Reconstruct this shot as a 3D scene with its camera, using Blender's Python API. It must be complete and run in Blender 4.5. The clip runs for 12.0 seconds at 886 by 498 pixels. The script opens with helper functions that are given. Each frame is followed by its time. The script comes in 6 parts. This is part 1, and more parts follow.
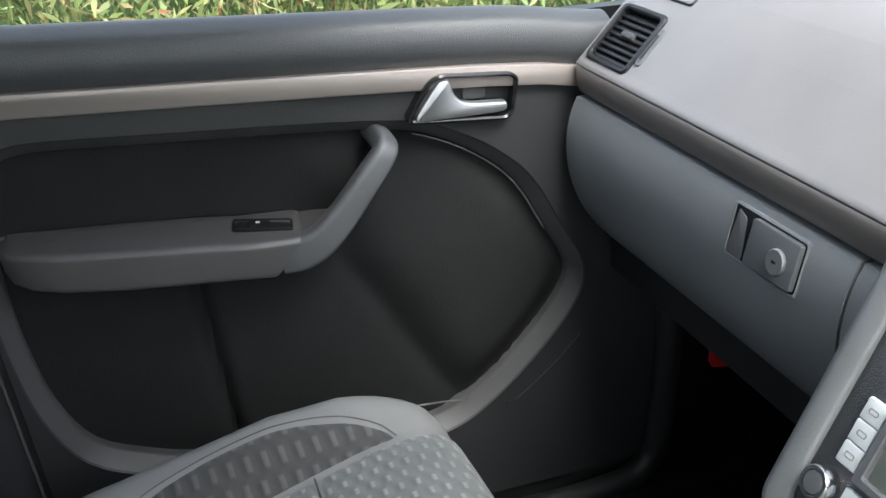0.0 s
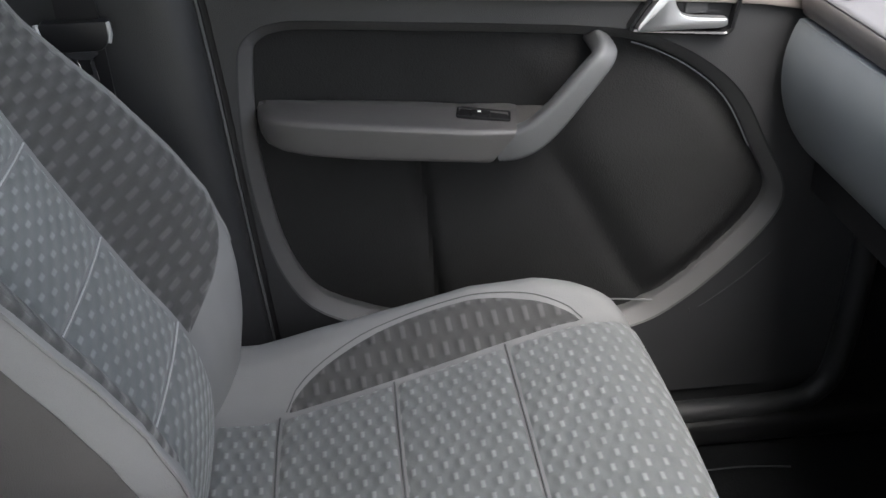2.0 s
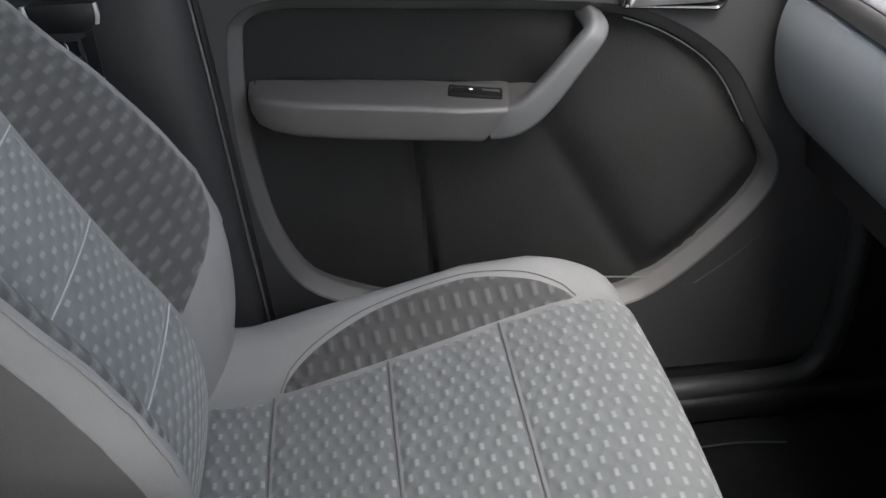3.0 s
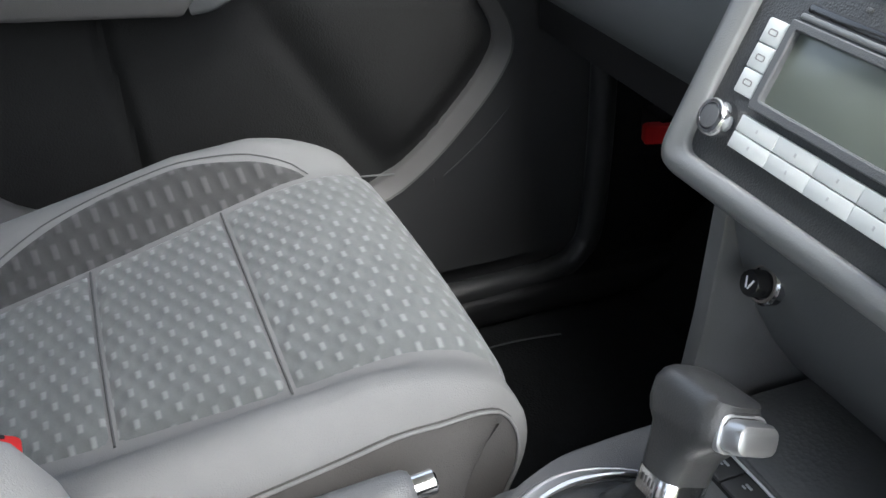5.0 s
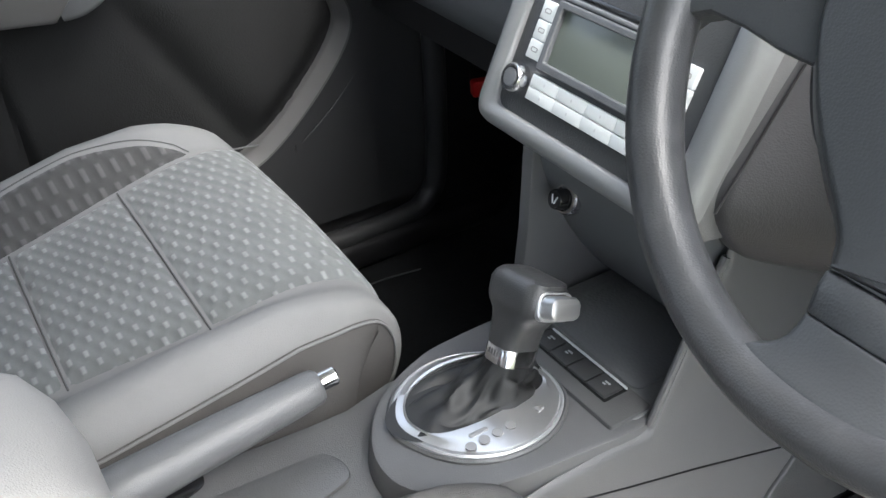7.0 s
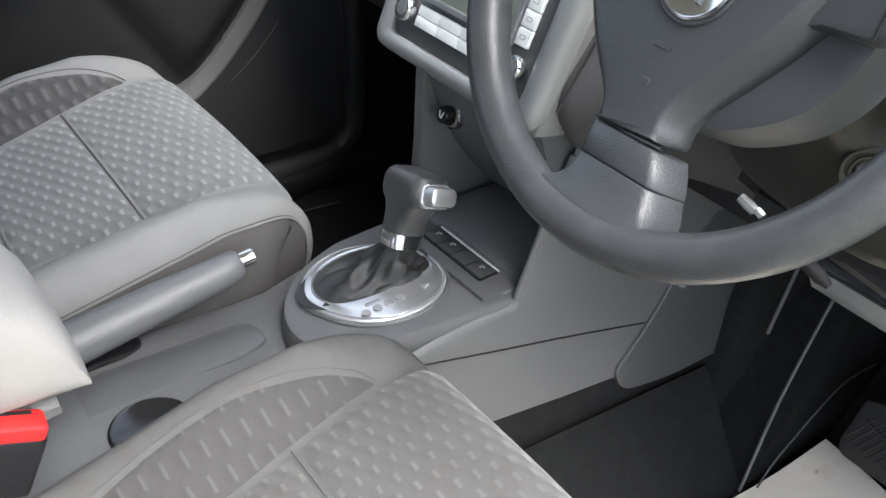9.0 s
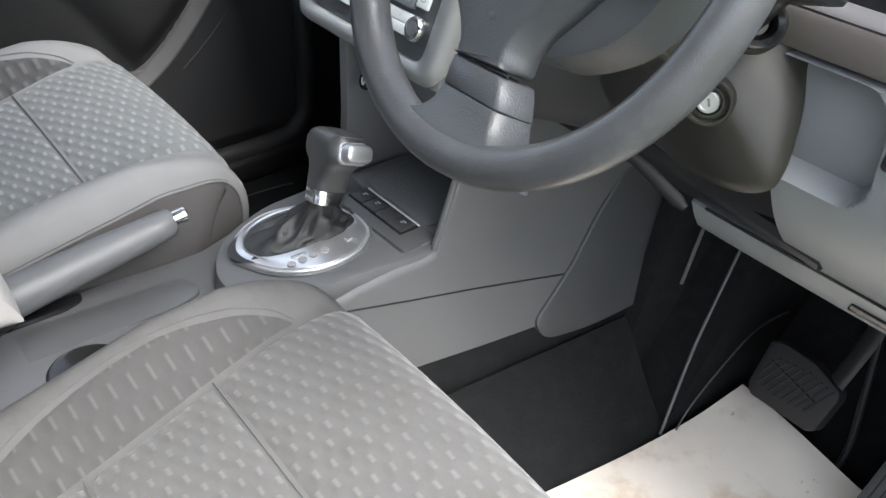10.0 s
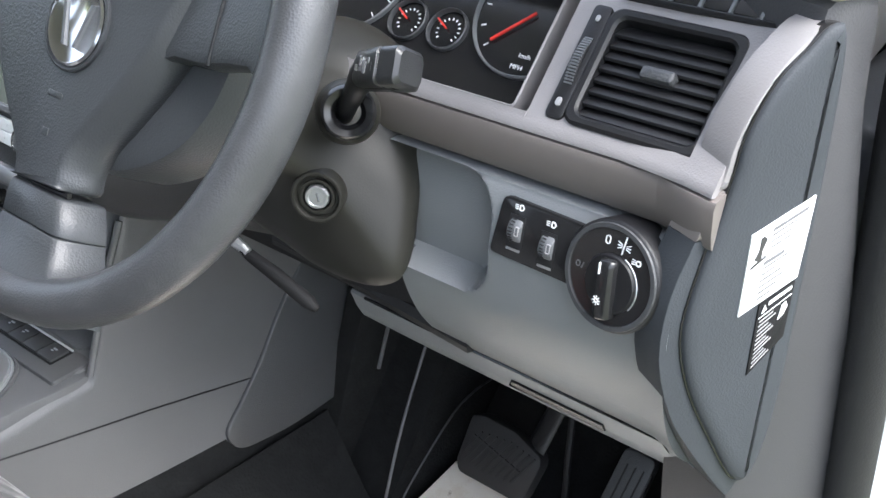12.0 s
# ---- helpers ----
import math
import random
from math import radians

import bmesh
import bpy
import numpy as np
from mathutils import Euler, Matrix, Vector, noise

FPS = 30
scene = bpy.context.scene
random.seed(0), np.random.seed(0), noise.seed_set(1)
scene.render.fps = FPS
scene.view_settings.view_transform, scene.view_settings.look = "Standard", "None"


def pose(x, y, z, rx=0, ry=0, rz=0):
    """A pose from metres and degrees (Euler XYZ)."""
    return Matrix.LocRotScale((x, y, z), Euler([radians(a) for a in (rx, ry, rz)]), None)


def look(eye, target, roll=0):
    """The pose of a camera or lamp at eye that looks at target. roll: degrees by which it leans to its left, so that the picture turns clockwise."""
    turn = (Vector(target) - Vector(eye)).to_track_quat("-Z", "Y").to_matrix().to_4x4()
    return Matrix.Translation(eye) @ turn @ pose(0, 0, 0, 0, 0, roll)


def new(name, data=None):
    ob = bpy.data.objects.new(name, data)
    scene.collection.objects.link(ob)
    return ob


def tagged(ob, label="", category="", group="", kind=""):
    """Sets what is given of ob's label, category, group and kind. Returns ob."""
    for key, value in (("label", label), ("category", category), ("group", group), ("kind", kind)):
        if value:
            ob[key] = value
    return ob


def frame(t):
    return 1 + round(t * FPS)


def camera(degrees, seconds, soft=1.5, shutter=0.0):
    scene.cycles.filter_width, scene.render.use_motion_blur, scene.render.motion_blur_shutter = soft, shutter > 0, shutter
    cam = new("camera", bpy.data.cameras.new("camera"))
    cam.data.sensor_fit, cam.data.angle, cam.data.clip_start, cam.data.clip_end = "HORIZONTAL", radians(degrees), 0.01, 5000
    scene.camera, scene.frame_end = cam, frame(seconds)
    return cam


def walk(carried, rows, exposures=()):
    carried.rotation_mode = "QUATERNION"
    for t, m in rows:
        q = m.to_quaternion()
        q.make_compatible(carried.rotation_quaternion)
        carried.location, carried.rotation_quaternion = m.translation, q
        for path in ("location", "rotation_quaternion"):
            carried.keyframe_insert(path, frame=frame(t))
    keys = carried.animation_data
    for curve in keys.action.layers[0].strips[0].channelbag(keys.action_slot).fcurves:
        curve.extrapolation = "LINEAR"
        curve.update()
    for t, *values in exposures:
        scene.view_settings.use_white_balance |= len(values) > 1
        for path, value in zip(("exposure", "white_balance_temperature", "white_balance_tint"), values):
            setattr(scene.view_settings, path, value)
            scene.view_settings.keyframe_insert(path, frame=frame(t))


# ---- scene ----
cam = camera(49.0, 12.0)
PATH = [
    (0, (0.196, -0.353, 1.071), (0.769, 1.358, 0.21), -2.0),
    (0.5, (0.178, -0.376, 1.081), (0.6, 1.39, 0.243), -1.7),
    (1, (0.172, -0.403, 1.089), (0.485, 1.36, 0.198), -1.3),
    (1.5, (0.163, -0.437, 1.095), (0.368, 1.306, 0.137), -1.6),
    (2, (0.159, -0.452, 1.102), (0.325, 1.261, 0.083), -1.3),
    (2.5, (0.176, -0.459, 1.11), (0.29, 1.23, 0.044), -1.9),
    (3, (0.17, -0.452, 1.097), (0.33, 1.242, 0.046), -2.0),
    (3.5, (0.16, -0.443, 1.034), (0.439, 1.234, -0.019), -0.3),
    (3.7, (0.158, -0.412, 0.994), (0.573, 1.225, -0.077), 2.0),
    (5.3, (0.238, -0.431, 0.877), (0.91, 1.152, -0.144), -2.2),
    (5.5, (0.237, -0.44, 0.885), (0.976, 1.104, -0.15), -2.7),
    (6, (0.209, -0.483, 0.926), (1.027, 0.996, -0.144), -4.9),
    (6.5, (0.171, -0.539, 0.952), (1.002, 0.92, -0.136), -4.3),
    (7, (0.144, -0.586, 0.973), (0.984, 0.852, -0.134), -2.6),
    (7.2, (0.143, -0.605, 0.977), (0.985, 0.837, -0.124), -2.0),
    (8.8, (0.09, -0.749, 1.002), (1.009, 0.612, -0.14), 0.4),
    (9, (0.075, -0.772, 1.002), (1.01, 0.574, -0.144), 0.3),
    (9.5, (0.071, -0.837, 1.003), (1.007, 0.5, -0.152), -0.1),
    (10, (0.088, -0.899, 0.993), (1.04, 0.446, -0.14), -0.8),
    (10.5, (0.129, -0.932, 0.981), (1.169, 0.379, -0.115), -0.5),
    (11, (0.164, -0.942, 0.981), (1.337, 0.291, -0.069), 0.6),
    (11.5, (0.196, -0.937, 0.983), (1.461, 0.225, -0.041), 0.9),
    (12, (0.221, -0.926, 0.983), (1.564, 0.156, -0.029), 0.4),
]
walk(cam, [(t, look(eye, target, roll)) for t, eye, target, roll in PATH], exposures=[(0, 2.1, 6200, 5), (1, 2.24, 6200, 7), (1.5, 2.3, 6400, 9), (3.5, 2.5, 6500, 9), (5.5, 2.46, 6200, 6), (7, 2.54, 6300, 7), (9.5, 2.46, 6280, 8), (10.5, 2.5, 6280, 8), (12, 2.5, 6100, 9)])

# ---- light ----
world = bpy.data.worlds.new("overcast_sky")
scene.world = world
world.use_nodes = True
wn = world.node_tree
sky = wn.nodes.new("ShaderNodeTexSky")
sky.sky_type, sky.sun_disc = "NISHITA", False
sky.sun_elevation, sky.sun_rotation = radians(56), radians(173)
sky.air_density, sky.dust_density, sky.ozone_density = 1.0, 4.0, 1.0
hsv = wn.nodes.new("ShaderNodeHueSaturation")
hsv.inputs["Saturation"].default_value = 0.5
wn.links.new(sky.outputs[0], hsv.inputs["Color"])
wn.links.new(hsv.outputs[0], wn.nodes["Background"].inputs[0])
wn.nodes["Background"].inputs[1].default_value = 0.15
sun = new("sun", bpy.data.lights.new("sun", "SUN"))
sun.data.energy, sun.data.angle, sun.data.color = 1.1, radians(35), (1.0, 0.97, 0.94)
sun.matrix_world = look((0.4, -3.1, 4.7), (0, 0, 0))


# ---- materials ----
def mat(name, color, rough=0.5, metal=0.0, grain=0.0, grain_size=0.0015, vary=0.12, vary_size=0.08, spec=0.5, coat=0.0):
    """Plain surface with broad colour variation, fine grain relief and uneven roughness."""
    m = bpy.data.materials.new(name)
    m.use_nodes = True
    nt = m.node_tree
    b = nt.nodes["Principled BSDF"]
    b.inputs["Roughness"].default_value, b.inputs["Metallic"].default_value = rough, metal
    b.inputs["Specular IOR Level"].default_value = spec
    b.inputs["Coat Weight"].default_value = coat
    tc = nt.nodes.new("ShaderNodeTexCoord")
    n1 = nt.nodes.new("ShaderNodeTexNoise")
    n1.inputs["Scale"].default_value, n1.inputs["Detail"].default_value = 1 / vary_size, 5
    nt.links.new(tc.outputs["Object"], n1.inputs["Vector"])
    ramp = nt.nodes.new("ShaderNodeMix")
    ramp.data_type = "RGBA"
    ramp.inputs[6].default_value = (*[c * (1 - vary) for c in color], 1)
    ramp.inputs[7].default_value = (*[min(1, c * (1 + vary)) for c in color], 1)
    nt.links.new(n1.outputs["Fac"], ramp.inputs[0])
    nt.links.new(ramp.outputs[2], b.inputs["Base Color"])
    mr = nt.nodes.new("ShaderNodeMapRange")
    mr.inputs[3].default_value, mr.inputs[4].default_value = max(0.02, rough - 0.07), min(1, rough + 0.07)
    nt.links.new(n1.outputs["Fac"], mr.inputs[0])
    nt.links.new(mr.outputs[0], b.inputs["Roughness"])
    if grain:
        n2 = nt.nodes.new("ShaderNodeTexVoronoi")
        n2.inputs["Scale"].default_value = 1 / grain_size
        nt.links.new(tc.outputs["Object"], n2.inputs["Vector"])
        bump = nt.nodes.new("ShaderNodeBump")
        bump.inputs["Strength"].default_value, bump.inputs["Distance"].default_value = grain, 0.0006
        nt.links.new(n2.outputs["Distance"], bump.inputs["Height"])
        nt.links.new(bump.outputs[0], b.inputs["Normal"])
    return m


def woven(name, base, dash, px, py, w, h, rough=0.85, puff=0.5):
    """Cloth with staggered raised lighter dashes; px, py: the pitch in metres, w, h: half sizes of a dash as parts of the pitch."""
    m = bpy.data.materials.new(name)
    m.use_nodes = True
    nt = m.node_tree
    b = nt.nodes["Principled BSDF"]
    b.inputs["Roughness"].default_value = rough
    b.inputs["Specular IOR Level"].default_value = 0.25
    b.inputs["Sheen Weight"].default_value = 0.25
    uv = nt.nodes.new("ShaderNodeUVMap")
    sep = nt.nodes.new("ShaderNodeSeparateXYZ")
    nt.links.new(uv.outputs[0], sep.inputs[0])

    def math_node(op, a, c=None, d=None):
        n = nt.nodes.new("ShaderNodeMath")
        n.operation = op
        for i, v in enumerate((a, c, d)):
            if v is None:
                continue
            if isinstance(v, (int, float)):
                n.inputs[i].default_value = v
            else:
                nt.links.new(v, n.inputs[i])
        return n.outputs[0]

    row = math_node("DIVIDE", sep.outputs[1], py)
    odd = math_node("MULTIPLY", math_node("FLOORED_MODULO", math_node("FLOOR", row), 2.0), 0.5)
    col = math_node("ADD", math_node("DIVIDE", sep.outputs[0], px), odd)
    fu = math_node("ABSOLUTE", math_node("SUBTRACT", math_node("FRACT", col), 0.5))
    fv = math_node("ABSOLUTE", math_node("SUBTRACT", math_node("FRACT", row), 0.5))
    mu = nt.nodes.new("ShaderNodeMapRange")
    mu.interpolation_type = "SMOOTHSTEP"
    mu.inputs[1].default_value, mu.inputs[2].default_value = w + 0.08, w - 0.08
    nt.links.new(fu, mu.inputs[0])
    mv = nt.nodes.new("ShaderNodeMapRange")
    mv.interpolation_type = "SMOOTHSTEP"
    mv.inputs[1].default_value, mv.inputs[2].default_value = h + 0.08, h - 0.08
    nt.links.new(fv, mv.inputs[0])
    mask = math_node("MULTIPLY", mu.outputs[0], mv.outputs[0])
    # soft pillow round every dash
    pil = math_node("MULTIPLY", -0.5, math_node("MULTIPLY", math_node("COSINE", math_node("MULTIPLY", math_node("DIVIDE", sep.outputs[0], px), 2 * math.pi)), math_node("SINE", math_node("MULTIPLY", row, math.pi))))
    n1 = nt.nodes.new("ShaderNodeTexNoise")
    n1.inputs["Scale"].default_value, n1.inputs["Detail"].default_value = 14, 6
    weave = nt.nodes.new("ShaderNodeTexNoise")
    weave.inputs["Scale"].default_value = 900
    tc = nt.nodes.new("ShaderNodeTexCoord")
    nt.links.new(tc.outputs["Object"], n1.inputs["Vector"])
    nt.links.new(tc.outputs["Object"], weave.inputs["Vector"])
    mix = nt.nodes.new("ShaderNodeMix")
    mix.data_type = "RGBA"
    mix.inputs[6].default_value, mix.inputs[7].default_value = (*base, 1), (*dash, 1)
    nt.links.new(math_node("MULTIPLY", mask, math_node("ADD", 0.55, math_node("MULTIPLY", n1.outputs["Fac"], 0.8))), mix.inputs[0])
    tone = nt.nodes.new("ShaderNodeMix")
    tone.data_type, tone.blend_type = "RGBA", "MULTIPLY"
    tone.inputs[0].default_value = 1
    nt.links.new(mix.outputs[2], tone.inputs[6])
    shade = math_node("ADD", 0.72, math_node("ADD", math_node("MULTIPLY", n1.outputs["Fac"], 0.26), math_node("MULTIPLY", weave.outputs["Fac"], 0.3)))
    comb = nt.nodes.new("ShaderNodeCombineColor")
    for i in range(3):
        nt.links.new(shade, comb.inputs[i])
    nt.links.new(comb.outputs[0], tone.inputs[7])
    nt.links.new(tone.outputs[2], b.inputs["Base Color"])
    height = math_node("ADD", math_node("MULTIPLY", mask, 0.35), math_node("ADD", math_node("MULTIPLY", pil, puff), math_node("MULTIPLY", weave.outputs["Fac"], 0.12)))
    bump = nt.nodes.new("ShaderNodeBump")
    bump.inputs["Strength"].default_value, bump.inputs["Distance"].default_value = 0.8, 0.0016
    nt.links.new(height, bump.inputs["Height"])
    nt.links.new(bump.outputs[0], b.inputs["Normal"])
    return m


M_DASH = mat("dark_soft_plastic", (0.194, 0.184, 0.186), 0.4, grain=0.22, grain_size=0.0013)
M_LOWER = mat("smooth_grey_dash_plastic", (0.166, 0.175, 0.183), 0.34, grain=0.3, grain_size=0.0014)
M_DOORPL = mat("black_door_plastic", (0.027, 0.0275, 0.029), 0.42, grain=0.4, grain_size=0.0014, spec=0.4)
M_PANEL = mat("charcoal_hard_plastic", (0.10, 0.105, 0.112), 0.45, grain=0.35, grain_size=0.0012)
M_GREY = mat("grey_console_plastic", (0.096, 0.0975, 0.1005), 0.42, grain=0.35, grain_size=0.0012)
M_DOORGREY = mat("grey_door_grip_plastic", (0.078, 0.075, 0.074), 0.42, grain=0.3, grain_size=0.0012)
# door frame plastic in a lighter tone: light caught by the chamfer, put into colour
M_RIM_LIT = mat("lit_rim_plastic", (0.075, 0.074, 0.075), 0.42, grain=0.35, grain_size=0.0012)
M_DARKGREY = mat("dark_console_plastic", (0.072, 0.073, 0.075), 0.42, grain=0.3)
M_KEY = mat("dark_key_plastic", (0.042, 0.043, 0.044), 0.38, grain=0.2)
M_BLACK = mat("black_plastic", (0.012, 0.012, 0.0132), 0.4, grain=0.2, spec=0.35)
M_GLOSS = mat("gloss_black_plastic", (0.012, 0.012, 0.013), 0.2)
M_FOOT = mat("pillar_foot_plastic", (0.042, 0.042, 0.045), 0.5, grain=0.3, spec=0.35)
M_STALK = mat("dark_stalk_plastic", (0.024, 0.025, 0.026), 0.3, grain=0.15)
M_RUBBER = mat("black_rubber", (0.018, 0.018, 0.019), 0.6, grain=0.3, spec=0.3)
M_CARPET = mat("black_carpet", (0.009, 0.0095, 0.010), 0.95, grain=1.0, grain_size=0.004, vary=0.35, vary_size=0.02, spec=0.08)
# driver's side copy of the carpet, lightened for daylight from the open door
M_CARPET_LIT = mat("door_lit_black_carpet", (0.013, 0.0135, 0.014), 0.95, grain=1.0, grain_size=0.004, vary=0.35, vary_size=0.02, spec=0.08)
M_TRAYGREY = mat("tray_floor_plastic", (0.075, 0.077, 0.08), 0.36, grain=0.3)
# black rubber of tray and mat, lightened for windscreen light and sheen
M_TRAY = mat("lightened_dimpled_tray_rubber", (0.12, 0.122, 0.125), 0.42, grain=0.7, grain_size=0.0042)
M_MAT = mat("lightened_tray_mat", (0.105, 0.108, 0.11), 0.42, grain=0.7, grain_size=0.0042)
M_MATTE = mat("matt_black_plastic", (0.010, 0.010, 0.0105), 0.7, grain=0.2, spec=0.15)
M_DOORCLOTH = mat("dark_door_cloth", (0.017, 0.0172, 0.0176), 0.9, grain=0.6, grain_size=0.0025, vary=0.2, spec=0.1)
M_TRIM = mat("champagne_metallic_trim", (0.30, 0.262, 0.243), 0.42, metal=0.5, vary=0.05)
M_BRONZE = mat("bronze_grey_trim", (0.17, 0.152, 0.142), 0.46, metal=0.4, vary=0.05)
M_PLATE = mat("brushed_plate_metal", (0.66, 0.665, 0.67), 0.36, metal=0.88, vary=0.06, vary_size=0.02)
M_CHROME = mat("satin_chrome", (0.72, 0.72, 0.74), 0.18, metal=1.0, vary=0.04)
M_DOT = mat("dull_grey_print", (0.26, 0.26, 0.265), 0.5)
M_SILVER = mat("silver_paint", (0.5, 0.51, 0.53), 0.35, metal=0.6, vary=0.05)
M_BUTTON = mat("silver_button_plastic", (0.6, 0.63, 0.64), 0.4, vary=0.05)
M_BEZEL = mat("grey_bezel_plastic", (0.19, 0.195, 0.2), 0.38, metal=0.2, grain=0.15)
M_CLOTH_WORN = mat("worn_brownish_cloth", (0.100, 0.098, 0.096), 0.9, grain=0.5, grain_size=0.0012, vary=0.14, vary_size=0.05, spec=0.2)
M_LEATHER = mat("black_leather", (0.045, 0.046, 0.048), 0.36, grain=0.25, grain_size=0.0014, spec=0.5)
M_GAITER = mat("soft_black_leather", (0.02, 0.0205, 0.021), 0.5, grain=0.2, grain_size=0.0014, spec=0.4)
M_WHEEL = mat("grained_wheel_leather", (0.041, 0.0425, 0.046), 0.35, grain=0.24, grain_size=0.0014, vary=0.25, vary_size=0.03)
M_HUB = mat("wheel_hub_plastic", (0.036, 0.039, 0.043), 0.42, grain=0.3, grain_size=0.0015)
M_CLOTH = mat("light_grey_cloth", (0.188, 0.1875, 0.186), 0.9, grain=0.5, grain_size=0.0012, vary=0.1, vary_size=0.05, spec=0.2)
M_SEATPLASTIC = mat("seat_side_plastic", (0.1, 0.1, 0.1), 0.6, grain=0.3)
M_INSERT = woven("dashed_seat_cloth", (0.125, 0.131, 0.129), (0.222, 0.231, 0.228), 0.0177, 0.0195, 0.13, 0.25, puff=1.6)
M_BOLSTER = woven("dark_quilted_cloth", (0.052, 0.0515, 0.051), (0.088, 0.087, 0.086), 0.0195, 0.0225, 0.16, 0.30, puff=2.4)
M_INSERT_WORN = woven("worn_seat_cloth", (0.080, 0.078, 0.076), (0.112, 0.109, 0.106), 0.0177, 0.0195, 0.12, 0.25, puff=1.0)
M_BOLSTER_WORN = woven("worn_bolster_cloth", (0.053, 0.0515, 0.050), (0.080, 0.078, 0.076), 0.0195, 0.0225, 0.08, 0.28, puff=1.4)
# darker side fabric, with the shade on the seat flanks added to its colour
M_SIDE_SHADED = mat("shaded_dark_side_cloth", (0.076, 0.0725, 0.07), 0.9, grain=0.5, grain_size=0.0012, vary=0.12, vary_size=0.05, spec=0.2)
M_THREAD = mat("pale_thread", (0.4, 0.4, 0.4), 0.85)
M_SEAM = mat("dark_seam_thread", (0.085, 0.085, 0.085), 0.9)
M_SILL = mat("dark_sill_plastic", (0.05, 0.052, 0.055), 0.4, grain=0.5, grain_size=0.0016)
M_CAP = mat("side_cover_plastic", (0.034, 0.038, 0.043), 0.6, grain=0.3, spec=0.2)
M_SATIN = mat("satin_silver_metal", (0.5, 0.51, 0.525), 0.4, metal=0.9, vary=0.08)
M_BEIGE = mat("beige_trim_cloth", (0.5, 0.47, 0.42), 0.85, grain=0.4)
M_ARM = mat("light_grey_vinyl", (0.29, 0.28, 0.265), 0.6, grain=0.5, grain_size=0.0015)
M_RED = mat("red_plastic", (0.55, 0.02, 0.02), 0.35)
M_PAPER = mat("stained_paper_mat", (0.82, 0.75, 0.66), 0.8, vary=0.2, vary_size=0.12, grain=0.08, grain_size=0.004)
M_LABELW = mat("white_label", (0.75, 0.76, 0.76), 0.5, vary=0.03)
M_PRINT = mat("black_print", (0.03, 0.03, 0.03), 0.6)
M_WHITE = mat("white_print", (0.8, 0.8, 0.8), 0.6)
M_SHROUD = mat("olive_grey_plastic", (0.021, 0.0205, 0.0175), 0.42, grain=0.07, spec=0.22)
M_PAINT = mat("pale_silver_car_paint", (0.62, 0.66, 0.72), 0.25, metal=0.2, coat=0.6)
M_SCREEN = mat("lcd_glass", (0.15, 0.17, 0.15), 0.25, vary=0.05)
M_NEEDLE = mat("red_needle", (0.6, 0.03, 0.02), 0.4)
M_HEAD = mat("pale_headlining", (0.5, 0.49, 0.46), 0.95, grain=0.4)


def stains(m, tint, size, lo, hi):
    """Blotches of dirt or wear over the base colour of m."""
    nt = m.node_tree
    b = nt.nodes["Principled BSDF"]
    src = b.inputs["Base Color"].links[0].from_socket
    tc, n, mr, mix = (nt.nodes.new("ShaderNode" + k) for k in ("TexCoord", "TexNoise", "MapRange", "Mix"))
    n.inputs["Scale"].default_value, n.inputs["Detail"].default_value = 1 / size, 8
    n.inputs["Roughness"].default_value = 0.65
    mr.inputs[1].default_value, mr.inputs[2].default_value = lo, hi
    mix.data_type, mix.blend_type = "RGBA", "MULTIPLY"
    mix.inputs[7].default_value = (*tint, 1)
    nt.links.new(tc.outputs["Object"], n.inputs["Vector"])
    nt.links.new(n.outputs["Fac"], mr.inputs[0])
    nt.links.new(mr.outputs[0], mix.inputs[0])
    nt.links.new(src, mix.inputs[6])
    nt.links.new(mix.outputs[2], b.inputs["Base Color"])


stains(M_PAPER, (0.72, 0.62, 0.5), 0.09, 0.52, 0.75)
stains(M_PAPER, (0.45, 0.36, 0.28), 0.025, 0.66, 0.74)
stains(M_CLOTH_WORN, (0.82, 0.79, 0.75), 0.06, 0.5, 0.75)
stains(M_INSERT_WORN, (0.85, 0.82, 0.78), 0.07, 0.5, 0.75)
# uneven lighter blotches over the door-lit carpet tone
stains(M_CARPET_LIT, (1.5, 1.47, 1.42), 0.03, 0.5, 0.85)
stains(M_WHEEL, (1.35, 1.33, 1.3), 0.02, 0.5, 0.75)


# ---- mesh tools ----
def finish(bm, name, material, smooth=40):
    bmesh.ops.recalc_face_normals(bm, faces=bm.faces)
    me = bpy.data.meshes.new(name)
    bm.to_mesh(me)
    bm.free()
    me.materials.append(material)
    if smooth:
        me.polygons.foreach_set("use_smooth", [True] * len(me.polygons))
        me.set_sharp_from_angle(angle=radians(smooth))
    return me


def part(name, bm, material, parent=None, label="", smooth=40):
    ob = new(name, finish(bm, name, material, smooth))
    if parent is not None:
        ob.parent = parent
        ob.matrix_parent_inverse = Matrix.Translation(-parent_origin(parent))
    return tagged(ob, label) if label else ob


ORIGIN = {}


def parent_origin(ob):
    return ORIGIN.get(ob.name, Vector())


def thing(name, label, category, at=(0, 0, 0), group="", kind=""):
    ob = new(name)
    ob.empty_display_size = 0.05
    ob.location = at
    ORIGIN[ob.name] = Vector(at)
    return tagged(ob, label, category, group, kind)


def loft(loops, closed=True, caps=True, uv=None):
    """Skin over loops with equally many points."""
    bm = bmesh.new()
    rings = [[bm.verts.new(p) for p in loop] for loop in loops]
    n = len(loops[0])
    for a, b in zip(rings, rings[1:]):
        for i in range(n if closed else n - 1):
            j = (i + 1) % n
            try:
                bm.faces.new((a[i], a[j], b[j], b[i]))
            except ValueError:
                pass
    if caps and closed:
        bm.faces.new(rings[0][::-1])
        bm.faces.new(rings[-1])
    return bm


